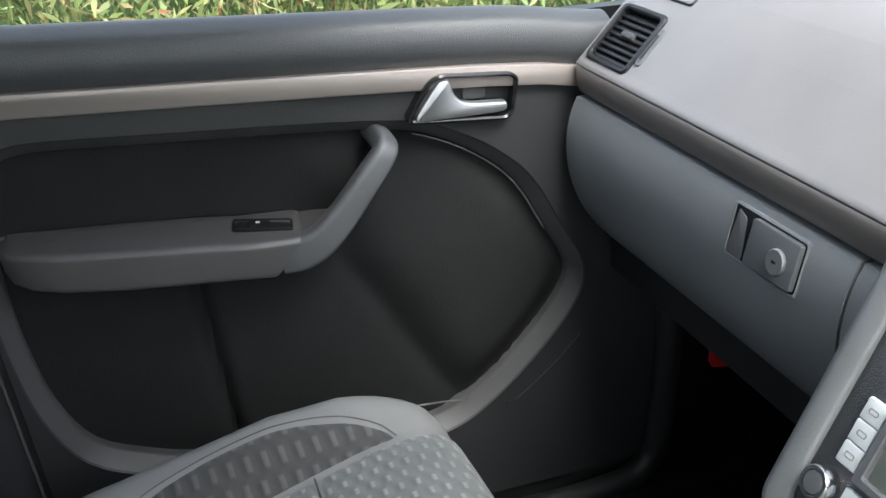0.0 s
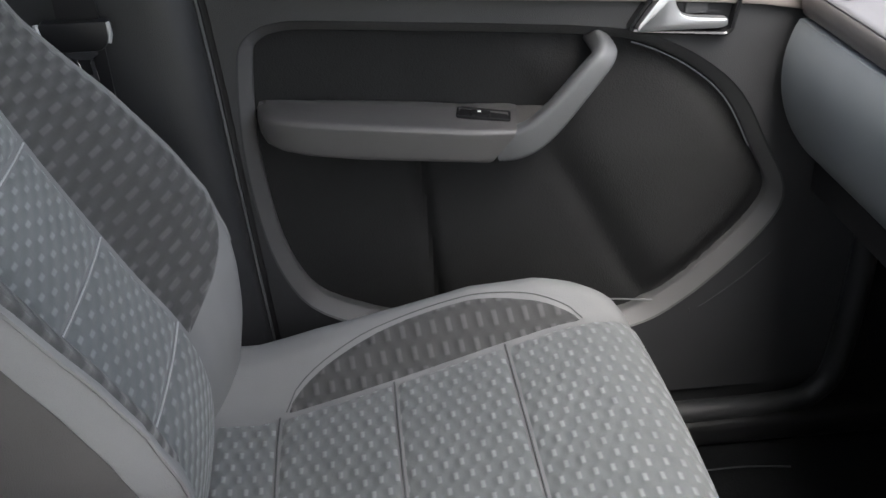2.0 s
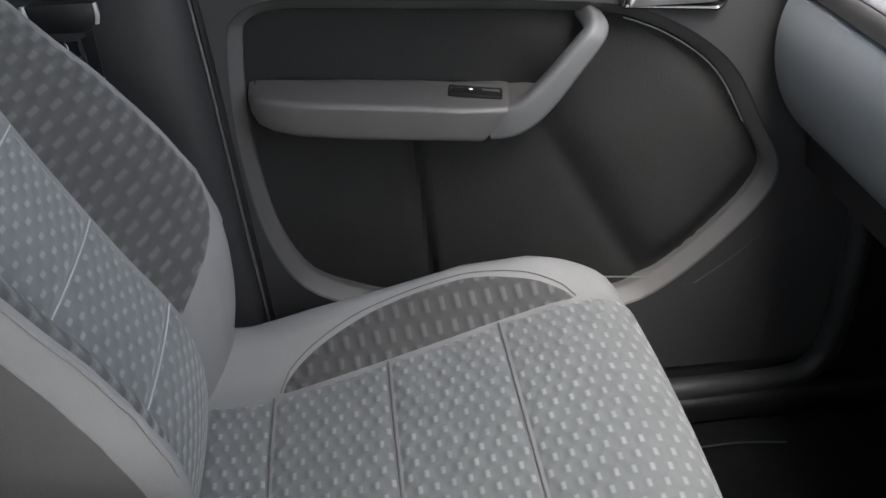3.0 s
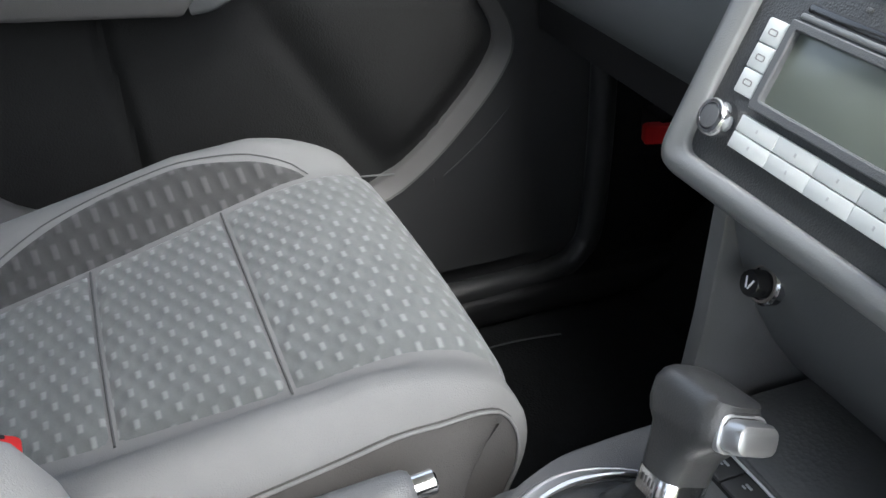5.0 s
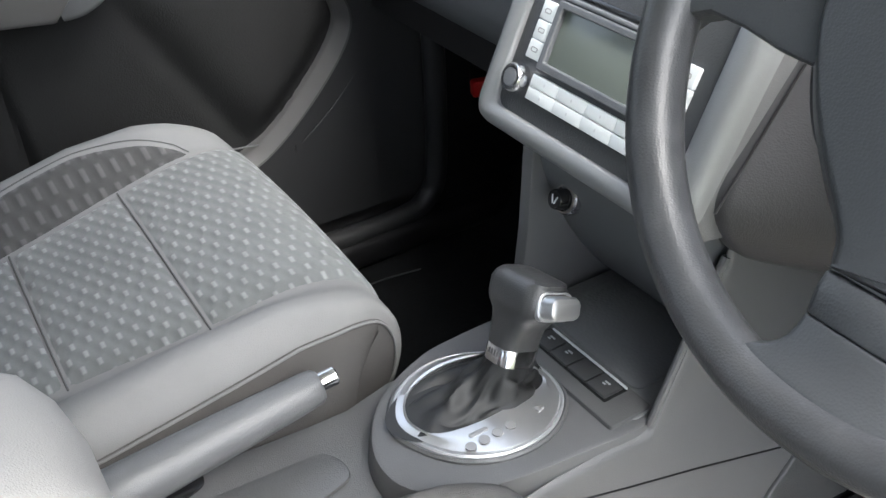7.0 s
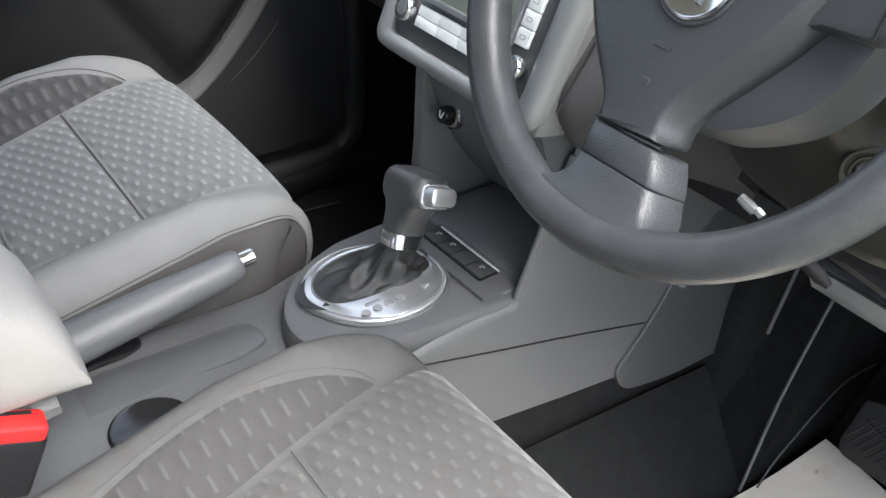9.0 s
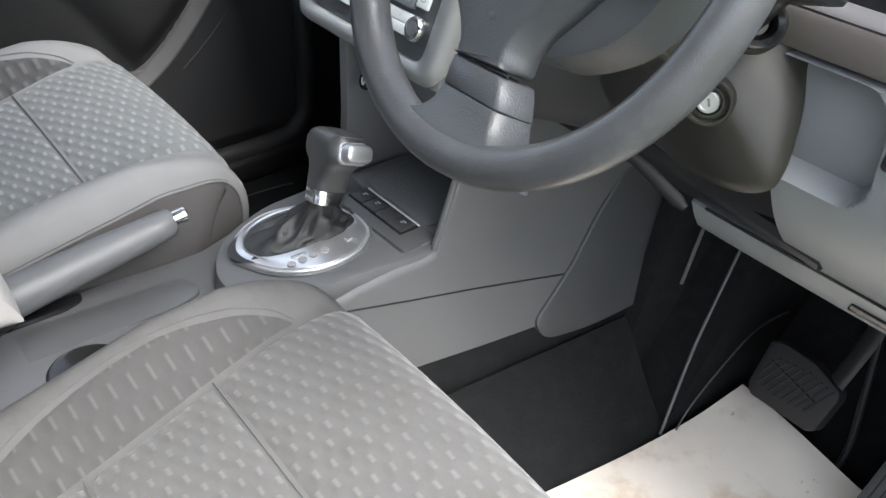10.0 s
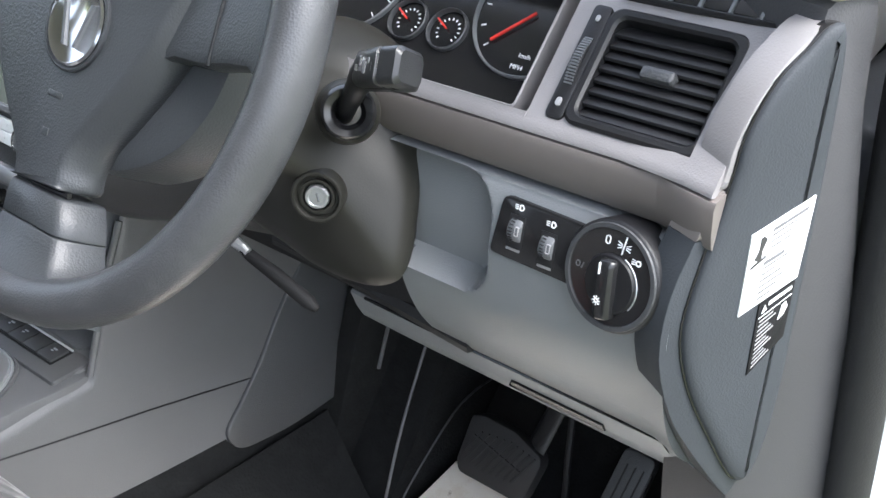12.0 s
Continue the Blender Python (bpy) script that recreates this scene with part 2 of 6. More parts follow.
def grid(f, us, vs, uv=None, thick=0.0):
    """Sheet f(u, v), with uv(u, v) in metres; thick: depth of a second sheet behind."""
    bm = bmesh.new()
    lay = bm.loops.layers.uv.new("UVMap")
    vv = [[bm.verts.new(f(u, v)) for v in vs] for u in us]
    for i in range(len(us) - 1):
        for j in range(len(vs) - 1):
            fc = bm.faces.new((vv[i][j], vv[i + 1][j], vv[i + 1][j + 1], vv[i][j + 1]))
            if uv:
                for lp, (a, b) in zip(fc.loops, ((i, j), (i + 1, j), (i + 1, j + 1), (i, j + 1))):
                    lp[lay].uv = uv(us[a], vs[b])
    if thick:
        bm.normal_update()
        back = [[bm.verts.new(vv[i][j].co - vv[i][j].normal * thick) for j in range(len(vs))] for i in range(len(us))]
        for i in range(len(us) - 1):
            for j in range(len(vs) - 1):
                bm.faces.new((back[i][j], back[i][j + 1], back[i + 1][j + 1], back[i + 1][j]))
        edge = [(i, 0) for i in range(len(us))] + [(len(us) - 1, j) for j in range(1, len(vs))] + [(i, len(vs) - 1) for i in range(len(us) - 2, -1, -1)] + [(0, j) for j in range(len(vs) - 2, 0, -1)]
        for (a, b), (c, d) in zip(edge, edge[1:] + edge[:1]):
            bm.faces.new((vv[a][b], back[a][b], back[c][d], vv[c][d]))
    return bm


def spline(pts, n=8, closed=False):
    """Points on a smooth curve through pts."""
    pts = [Vector(p) for p in pts]
    m = len(pts)
    out = []
    for i in range(m if closed else m - 1):
        p = [pts[(i + k) % m] if closed else pts[min(max(i + k, 0), m - 1)] for k in (-1, 0, 1, 2)]
        for k in range(n):
            t = k / n
            out.append(0.5 * (2 * p[1] + (p[2] - p[0]) * t + (2 * p[0] - 5 * p[1] + 4 * p[2] - p[3]) * t * t + (3 * p[1] - p[0] - 3 * p[2] + p[3]) * t ** 3))
    if not closed:
        out.append(pts[-1])
    return out


def tube(path, r, seg=10, flat=1.0, up=None):
    """A round bar along path; r: radius or one for every point; flat: height of the section over its width."""
    path = [Vector(p) for p in path]
    loops = []
    side = None
    for i, p in enumerate(path):
        d = (path[min(i + 1, len(path) - 1)] - path[max(i - 1, 0)]).normalized()
        if side is None:
            ref = Vector(up) if up else (Vector((0, 0, 1)) if abs(d.z) < 0.9 else Vector((1, 0, 0)))
            side = d.cross(ref).normalized()
        if up:
            side = d.cross(Vector(up)).normalized()
        side = (side - d * side.dot(d)).normalized()
        top = side.cross(d)
        rr = r[i] if isinstance(r, (list, tuple)) else r
        loops.append([p + side * rr * math.cos(a) + top * rr * flat * math.sin(a) for a in (2 * math.pi * k / seg for k in range(seg))])
    return loft(loops)


def rrect(w, h, r, n=5, cx=0.0, cy=0.0):
    """Outline of a rounded rectangle; r: one radius or four from lower right round."""
    rs = r if isinstance(r, (list, tuple)) else (r,) * 4
    out = []
    for (sx, sy, a0), q in zip(((1, -1, -90), (1, 1, 0), (-1, 1, 90), (-1, -1, 180)), rs):
        for k in range(n + 1):
            a = radians(a0 + 90 * k / n)
            out.append((cx + sx * (w / 2 - q) + q * math.cos(a), cy + sy * (h / 2 - q) + q * math.sin(a)))
    return out


def round_poly(pts, r, n=4):
    """Outline with its corners rounded."""
    out = []
    m = len(pts)
    for i in range(m):
        p, a, b = Vector(pts[i]), Vector(pts[i - 1]), Vector(pts[(i + 1) % m])
        rr = min(r, (a - p).length * 0.45, (b - p).length * 0.45)
        s, e = p + (a - p).normalized() * rr, p + (b - p).normalized() * rr
        for k in range(n + 1):
            t = k / n
            out.append(tuple(s * (1 - t) ** 2 + p * 2 * t * (1 - t) + e * t * t))
    return out


def shrink(pts, d):
    """The outline pulled inwards by d."""
    m = len(pts)
    area = sum(pts[i - 1][0] * pts[i][1] - pts[i][0] * pts[i - 1][1] for i in range(m))
    sg = 1 if area > 0 else -1
    out = []
    for i in range(m):
        t = Vector(pts[(i + 1) % m]) - Vector(pts[i - 1])
        if t.length < 1e-9:
            t = Vector((1, 0))
        t.normalize()
        out.append((pts[i][0] - sg * t.y * d, pts[i][1] + sg * t.x * d))
    return out


def slab(outline, f, z0, z1, edge=0.002):
    """Outline (u, v) raised from z0 to z1 in the frame f, with a softened front edge."""
    e = min(edge, abs(z1 - z0) * 0.45)
    sg = 1 if z1 > z0 else -1
    a, b = shrink(outline, e * 0.3), shrink(outline, e)
    loops = [[f @ Vector((u, v, z)) for u, v in o] for o, z in ((outline, z0), (outline, z1 - sg * e), (a, z1 - sg * e * 0.3), (b, z1))]
    return loft(loops)


def ring_slab(outer, inner, f, z0, z1, edge=0.0015):
    """A frame between two outlines with equally many points."""
    o2, i2 = shrink(outer, edge), shrink(inner, -edge)
    seq = ((outer, z0), (outer, z1 - edge), (o2, z1), (i2, z1), (inner, z1 - edge), (inner, z0))
    loops = [[f @ Vector((u, v, z)) for u, v in o] for o, z in seq]
    loops.append(loops[0])
    return loft(loops, caps=False)


def frame_at(origin, e1, e2):
    e1, e2 = Vector(e1).normalized(), Vector(e2).normalized()
    e3 = e1.cross(e2)
    return Matrix(((e1.x, e2.x, e3.x, origin[0]), (e1.y, e2.y, e3.y, origin[1]), (e1.z, e2.z, e3.z, origin[2]), (0, 0, 0, 1)))


def lathe(profile, f, seg=32):
    """Turned body: profile of (radius, height) in the frame f."""
    return loft([[f @ Vector((r * math.cos(2 * math.pi * k / seg), r * math.sin(2 * math.pi * k / seg), h)) for k in range(seg)] for r, h in profile], caps=False)


def mesh_box(x0, x1, y0, y1, z0, z1, bevel=0.0):
    bm = bmesh.new()
    bmesh.ops.create_cube(bm, size=1)
    for v in bm.verts:
        v.co = Vector(((x0 + x1) / 2 + v.co.x * (x1 - x0), (y0 + y1) / 2 + v.co.y * (y1 - y0), (z0 + z1) / 2 + v.co.z * (z1 - z0)))
    if bevel:
        bmesh.ops.bevel(bm, geom=bm.edges[:], offset=bevel, segments=3, affect="EDGES", profile=0.5)
    return bm


def extrude_y(profile_at, ys):
    """Closed (x, z) profile carried along y; profile_at(y) gives it."""
    return loft([[Vector((x, y, z)) for x, z in profile_at(y)] for y in ys])


def lerp(a, b, t):
    return a + (b - a) * t


def curve_at(table, x):
    """Piecewise linear value from rows of (x, value)."""
    return float(np.interp(x, [r[0] for r in table], [r[1] for r in table]))


SIDE_L = frame_at((0, 0, 0), (1, 0, 0), (0, 0, 1))  # u forward, v up, outwards to the driver's side


# ---- shell of the car and the outdoors ----
def structure(name, bm, material, label, smooth=40):
    return tagged(part(name, bm, material, None, "", smooth), label, "", "", "structure")


structure("floor", mesh_box(-1.4, 1.3, -0.78, 0.80, -0.03, 0.0), M_CARPET, "black carpet covering the car floor")
structure("ceiling", mesh_box(-1.4, 0.55, -0.66, 0.66, 1.30, 1.34), M_HEAD, "pale fabric headlining of the car roof")
structure("wall_rear", mesh_box(-1.45, -1.4, -0.8, 0.8, -0.03, 0.9), M_DOORCLOTH, "dark rear wall closing the cabin")
structure("wall_front", mesh_box(1.3, 1.34, -0.76, 0.8, -0.03, 0.82), M_CARPET, "black carpeted bulkhead at the front of the footwell")
structure("wall_rear_left", mesh_box(-1.4, -0.36, 0.78, 0.83, 0.0, 0.82), M_DOORCLOTH, "dark rear door lining on the passenger side")
structure("wall_rear_right", mesh_box(-1.4, -0.26, -0.83, -0.78, 0.0, 0.82), M_DOORCLOTH, "dark rear door lining on the driver side")


def pillar(name, pts, r, label, material):
    return structure(name, tube(pts, r, 12, flat=0.6), material, label)


pillar("trim_a_pillar_left", spline([(1.25, 0.74, 0.86), (0.95, 0.73, 1.06), (0.6, 0.66, 1.28), (0.5, 0.62, 1.31)], 6), 0.045, "beige windscreen pillar trim", M_BEIGE)
pillar("trim_a_pillar_right", spline([(1.25, -0.76, 0.86), (0.95, -0.75, 1.06), (0.6, -0.68, 1.28), (0.5, -0.64, 1.31)], 6), 0.045, "beige windscreen pillar trim", M_BEIGE)
structure("trim_roof_front", mesh_box(0.5, 0.58, -0.62, 0.62, 1.29, 1.345, 0.015), M_BEIGE, "beige header trim above the windscreen")
structure("ground", mesh_box(-60, 60, -60, 60, -0.40, -0.36), mat("grassy_ground", (0.10, 0.11, 0.06), 0.95, vary=0.4, vary_size=0.3), "rough grassy ground outside the car")

# ---- passenger door ----
STRIP_LINE = [(-0.06, 0.8005), (0.003, 0.797), (0.322, 0.779), (0.563, 0.765), (0.68, 0.7575), (0.753, 0.745), (0.85, 0.735)]
DOOR_BACK = [(0.05, 0.046), (0.30, 0.026), (0.49, 0.012), (0.65, 0.001), (0.75, -0.008), (0.86, -0.02)]  # height, rear edge of the door


def line_z(x):
    """Height of the top edge of the door's pale strip."""
    return curve_at(STRIP_LINE, x)


door = thing("door_1", "closed passenger door with dark lining, pale strip and chrome handle", "door", (0.4, 0.80, 0.05), "", "structure")
DY = 0.748


def door_frame(y):
    """u forward, v up, w into the cabin."""
    return frame_at((0, y, 0), (1, 0, 0), (0, 0, 1))


xs_door = [-0.032, 0.1, 0.25, 0.4, 0.55, 0.65, 0.7, 0.75, 0.80]
sill_profile = spline([(0.80, -0.01), (0.756, -0.008), (0.741, 0.008), (0.737, 0.028), (0.744, 0.050), (0.760, 0.0605), (0.776, 0.0635), (0.787, 0.058), (0.792, 0.03), (0.795, -0.01)], 5)
part("sill_pad", loft([[Vector((x, p[0], line_z(x) + p[1])) for p in sill_profile] for x in xs_door]), M_SILL, door, "soft dark plastic sill pad below the window")
strip_x = [0.04, 0.12, 0.25, 0.40, 0.52, 0.62, 0.70, 0.757]
strip_outline = [(x, line_z(x) - 0.0285) for x in strip_x] + [(x, line_z(x) - 0.001) for x in strip_x[::-1]] + [(0.004, line_z(0.003)), (0.007, line_z(0.007) - 0.012), (0.013, line_z(0.01) - 0.020), (0.022, line_z(0.02) - 0.026)]
part("pale_strip", slab(strip_outline, door_frame(DY), -0.01, 0.011, 0.003), M_TRIM, door, "champagne metallic strip along the door")
# lining with a deep rounded recess and a broad chamfer round it
recess_pts = [(0.16, 0.281), (0.22, 0.262), (0.32, 0.243), (0.44, 0.229), (0.56, 0.241), (0.628, 0.277), (0.698, 0.343), (0.746, 0.403), (0.757, 0.447), (0.722, 0.513), (0.677, 0.589), (0.62, 0.638), (0.552, 0.672), (0.491, 0.685), (0.37, 0.696), (0.251, 0.704), (0.12, 0.713), (0.074, 0.713), (0.046, 0.702), (0.036, 0.675), (0.030, 0.576), (0.037, 0.477), (0.055, 0.387), (0.092, 0.318)]
recess = [tuple(p[:2]) for p in spline([(a, b, 0) for a, b in recess_pts], 4, True)]
rim_out = shrink(recess, -0.017)
outer = []
for a, b in recess:
    d = Vector((a - 0.37, b - 0.44))
    lo = (-0.03, 0.09, 0.80, 0.775)
    t = min(((lo[2] - 0.37) / d.x) if d.x > 1e-6 else 9, ((lo[0] - 0.37) / d.x) if d.x < -1e-6 else 9, ((lo[3] - 0.44) / d.y) if d.y > 1e-6 else 9, ((lo[1] - 0.44) / d.y) if d.y < -1e-6 else 9)
    u, v = 0.37 + d.x * t, 0.44 + d.y * t
    u = max(u, curve_at(DOOR_BACK, v))
    outer.append((u, min(v, line_z(u) - 0.012)))
rim_out = [(max(a, curve_at(DOOR_BACK, b) + 0.004), b) for a, b in rim_out]


def ring_of(rows):
    return loft([[Vector((u, y, v)) for u, v in o] for o, y in rows], caps=False)


part("lining_frame", ring_of(((rim_out, 0.751), (shrink(rim_out, -0.002), 0.7485), (outer, 0.748), (outer, 0.79))), M_DOORPL, door, "charcoal plastic frame of the lining")
part("recess_rim", ring_of(((recess, 0.792), (recess, 0.7735), (shrink(recess, -0.0015), 0.7705), (rim_out, 0.751))), M_RIM_LIT, door, "chamfered rim round the door recess, lightened as if lit from above")
edge_pts = np.array(recess)


def door_cloth(x, z):
    """Depth of the recessed lining: a groove, a slanted valley and the broad swelling over the speaker."""
    d = 0.786
    g = (x - lerp(0.249, 0.267, (0.5 - z) / 0.19)) / 0.0085
    if z < 0.56:
        d += 0.016 / (1 + g ** 4)
    k = (x - 0.492) * 0.86 + (z - 0.421) * 0.51
    rim = float(np.min(np.hypot(edge_pts[:, 0] - x, edge_pts[:, 1] - z)))
    swell = 1 / (1 + math.exp(-(k - 0.03) / 0.014)) * (1 - math.exp(-(rim / 0.028) ** 2))
    d -= 0.026 * swell * (1 - 0.5 * max(0, (z - 0.5) / 0.2))
    return d + 0.006 * math.exp(-(k / 0.016) ** 2) * min(1, max(0, (0.56 - z) / 0.08))


bm_cloth = grid(lambda x, z: Vector((x, door_cloth(x, z), z)), [0.02 + 0.75 * i / 110 for i in range(111)], [0.215 + 0.51 * j / 70 for j in range(71)])
part("cloth_panel", bm_cloth, M_DOORCLOTH, door, "almost black recessed cloth panel")
# thin paler tube drawn as the highlight along the upper arc of the recess
arc_line = [p for p in recess if p[0] > 0.53 and p[1] > 0.5]
part("speaker_highlight", tube([(u - 0.002, 0.7695, v - 0.002) for u, v in sorted(arc_line)], 0.0011, 6), M_PANEL, door)
part("door_core", mesh_box(-0.008, 0.92, 0.804, 0.83, 0.05, 0.80), M_BLACK, door)
part("pocket_edge", tube(spline([(0.40, 0.766, 0.266), (0.46, 0.76, 0.273), (0.53, 0.758, 0.272), (0.60, 0.762, 0.262)], 5), 0.0013, 6), M_GREY, door, "thin pale edge of the map pocket")
part("lower_lining", loft([[Vector((x, y, z)) for y, z in ((0.80, 0.03), (0.765, 0.035), (0.758, 0.12), (0.756, 0.2), (0.80, 0.22))] for x in (0.03, 0.2, 0.4, 0.6, 0.8, 0.9)]), M_DOORPL, door, "dark lower door lining")
part("lining_joint", tube(spline([(0.67, 0.749, 0.252), (0.70, 0.749, 0.274), (0.74, 0.749, 0.308), (0.772, 0.749, 0.342)], 4), 0.0013, 6), M_DOORPL, door)
part("lining_joint", tube([(0.655, 0.7485, 0.25), (0.662, 0.7555, 0.17), (0.67, 0.758, 0.08)], 0.0016, 6), M_BLACK, door)
# front edge of the door towards the dashboard
part("front_edge", loft([[Vector((x + dx, y, z)) for x, y in ((0.775, 0.752), (0.80, 0.7495), (0.93, 0.752), (0.93, 0.80), (0.775, 0.80))] for z, dx in ((0.09, 0.02), (0.25, 0.02), (0.45, 0.015), (0.6, 0.0), (0.735, -0.01))]), M_DOORPL, door)


# armrest with a flat top, its front face cut off at a slant
def arm_section(x, top, low, reach, slant=0.0, back=0.782):
    c = [(back, low + 0.004), (reach + 0.03, low), (reach + 0.010, low + 0.002), (reach + 0.004, low + 0.009), (reach, top - 0.010), (reach + 0.0005, top - 0.004), (reach + 0.004, top - 0.0005), (reach + 0.012, top + 0.001), (reach + 0.04, top + 0.003), (back, top + 0.004)]
    return [Vector((x + slant * (p[1] - low) / (top - low), p[0], p[1])) for p in spline([(a, b, 0) for a, b in c], 3, True)]


arm_rows = [(0.034, 0.604, 0.590, 0.766), (0.037, 0.609, 0.579, 0.75), (0.046, 0.6115, 0.570, 0.735), (0.065, 0.612, 0.564, 0.722), (0.10, 0.610, 0.559, 0.711), (0.17, 0.606, 0.553, 0.702), (0.26, 0.598, 0.546, 0.698), (0.31, 0.592, 0.5415, 0.697), (0.333, 0.589, 0.539, 0.697, 0.036), (0.337, 0.588, 0.5395, 0.6985, 0.037), (0.339, 0.587, 0.541, 0.702, 0.037)]
armrest = part("armrest", loft([arm_section(*r) for r in arm_rows]), M_DOORGREY, door, "grey plastic armrest with a window switch")
part("armrest_end", loft([[Vector((x, y, z)) for y, z in ((0.782, top), (reach, top - 0.001), (reach, top - 0.012), (0.782, low))] for x, top, low, reach in ((0.345, 0.5905, 0.55, 0.708), (0.38, 0.589, 0.55, 0.712), (0.412, 0.588, 0.555, 0.725), (0.428, 0.588, 0.565, 0.742), (0.436, 0.587, 0.575, 0.765))]), M_DOORGREY, armrest)
grab = spline([(0.352, 0.722, 0.562), (0.372, 0.712, 0.566), (0.397, 0.706, 0.580), (0.424, 0.704, 0.607), (0.453, 0.704, 0.643), (0.474, 0.706, 0.668), (0.483, 0.711, 0.678), (0.487, 0.728, 0.682), (0.488, 0.782, 0.683)], 4)
bars = []
for i, p in enumerate(grab):
    d = (grab[min(i + 1, len(grab) - 1)] - grab[max(i - 1, 0)]).normalized()
    k = i / (len(grab) - 1)
    axis_in = Vector((0, -1, 0)).lerp(Vector((0.55, 0.05, 0.83)), min(1, max(0, (k - 0.62) / 0.3)))
    side = d.cross(axis_in).normalized()
    top = side.cross(d)
    w = curve_at([(0, 0.048), (0.2, 0.042), (0.45, 0.033), (0.7, 0.028), (1, 0.027)], k)
    bars.append([p + side * u + top * v for u, v in rrect(w, 0.026, 0.0075, 4)])
part("pull_handle", loft(bars), M_GREY, door, "slanted grey pull handle")
FS = frame_at((0.333, 0.742, 0.5950), (1, -0.17, -0.09), (0.17, 1, 0.02))
switch = part("window_switch", ring_slab(rrect(0.072, 0.030, 0.004), rrect(0.066, 0.024, 0.003), FS, -0.006, 0.003, 0.001), M_MATTE, door, "black window switch")
part("switch_well", slab(rrect(0.067, 0.025, 0.003), FS, -0.006, 0.0008), M_MATTE, switch)
part("switch_key", slab(rrect(0.026, 0.017, 0.003, cx=-0.004), FS, 0.0005, 0.0035), M_MATTE, switch)
part("switch_mark", slab(rrect(0.005, 0.0035, 0.001, cx=-0.006), FS, 0.004, 0.005, 0.0002), M_WHITE, switch)
# inner door handle
FH = door_frame(0.738)
ho = round_poly([(0.522, 0.699), (0.520, 0.706), (0.546, 0.748), (0.562, 0.757), (0.657, 0.7495), (0.667, 0.741), (0.660, 0.695), (0.650, 0.6885)], 0.010)
handle = part("door_handle", ring_slab(ho, shrink(ho, 0.0055), FH, -0.012, 0.008, 0.0025), M_GLOSS, door, "black surround of the inner door handle")
part("handle_cup", slab(shrink(ho, 0.004), FH, -0.03, -0.009), M_BLACK, handle)
part("cup_stop", slab(rrect(0.03, 0.026, 0.004, cx=0.610, cy=0.731), FH, -0.0095, -0.003, 0.002), M_DOORPL, handle)
lever = round_poly([(0.530, 0.7005), (0.531, 0.709), (0.560, 0.7485), (0.573, 0.7495), (0.581, 0.729), (0.590, 0.720), (0.605, 0.7165), (0.650, 0.7135), (0.651, 0.7025), (0.64, 0.700)], 0.005)
part("handle_lever", slab(lever, FH, -0.003, 0.009, 0.0035), M_SATIN, handle, "satin chrome release lever")
# seal and sill under the door
structure("trim_door_seal", tube(spline([(-0.1, 0.725, 0.070), (0.3, 0.725, 0.063), (0.65, 0.728, 0.058), (0.83, 0.735, 0.056), (0.888, 0.738, 0.078), (0.912, 0.74, 0.14), (0.918, 0.742, 0.35), (0.905, 0.744, 0.62)], 6), 0.020, 12), M_DOORPL, "dark rubber seal round the door opening")
structure("trim_sill_left", mesh_box(-0.2, 1.25, 0.70, 0.80, 0.0, 0.052, 0.015), M_BLACK, "black sill trim of the passenger door")
structure("wall_kick_left", mesh_box(0.90, 1.3, 0.745, 0.80, 0.02, 0.70, 0.01), M_CARPET, "dark footwell side lining")
structure("trim_carpet_edge", tube(spline([(0.66, 0.640, 0.012), (0.74, 0.642, 0.011), (0.81, 0.634, 0.01)], 4), 0.0013, 6), M_SILL, "thin pale edge of the passenger carpet")
# middle pillar
PILLAR = ((0.05, 0.086), (0.25, 0.071), (0.49, 0.052), (0.65, 0.040), (0.75, 0.031), (0.853, 0.018))
structure("trim_b_pillar_left", loft([[Vector((x + dx, y, z)) for x, y in ((-0.30, 0.80), (-0.30, 0.735), (-0.27, 0.715), (-0.112, 0.711), (-0.084, 0.713), (-0.066, 0.722), (-0.054, 0.745), (-0.052, 0.80))] for z, dx in PILLAR]), M_DOORPL, "dark lower trim of the middle pillar")
structure("trim_b_pillar_left_upper", loft([[Vector((x + dx, y + dy, z)) for x, y in ((-0.30, 0.80), (-0.30, 0.733), (-0.27, 0.713), (-0.10, 0.709), (-0.066, 0.718), (-0.054, 0.80))] for z, dx, dy in ((0.858, 0.018, 0), (1.1, -0.03, -0.03), (1.31, -0.06, -0.08))]), M_BEIGE, "beige upper trim of the middle pillar")
structure("trim_pillar_joint", tube([(curve_at(DOOR_BACK, z) - 0.008, 0.764, z) for z in (0.1, 0.3, 0.48, 0.65, 0.75, 0.86)], 0.011, 8), M_RUBBER, "black rubber in the gap beside the door")
# pale tube added in place of the highlight on the pillar's edge
structure("trim_pillar_highlight", tube([(curve_at(PILLAR, z) - 0.0505, 0.747, z) for z in (0.1, 0.3, 0.48, 0.65, 0.75, 0.85)], 0.0018, 6), M_GREY, "thin pale line added as the highlight on the pillar trim edge")
structure("trim_b_pillar_right", loft([[Vector((x, y, z)) for x, y in ((-0.30, -0.80), (-0.30, -0.73), (-0.14, -0.73), (-0.12, -0.80))] for z in (0.0, 0.8, 1.31)]), M_DOORPL, "dark trim of the middle pillar on the driver side")
structure("trim_roof_left", tube([(-1.4, 0.67, 1.31), (0.52, 0.64, 1.31)], 0.04, 8), M_BEIGE, "beige roof rail above the passenger door")
structure("trim_roof_right", tube([(-1.4, -0.67, 1.31), (0.52, -0.66, 1.31)], 0.04, 8), M_BEIGE, "beige roof rail above the driver door")

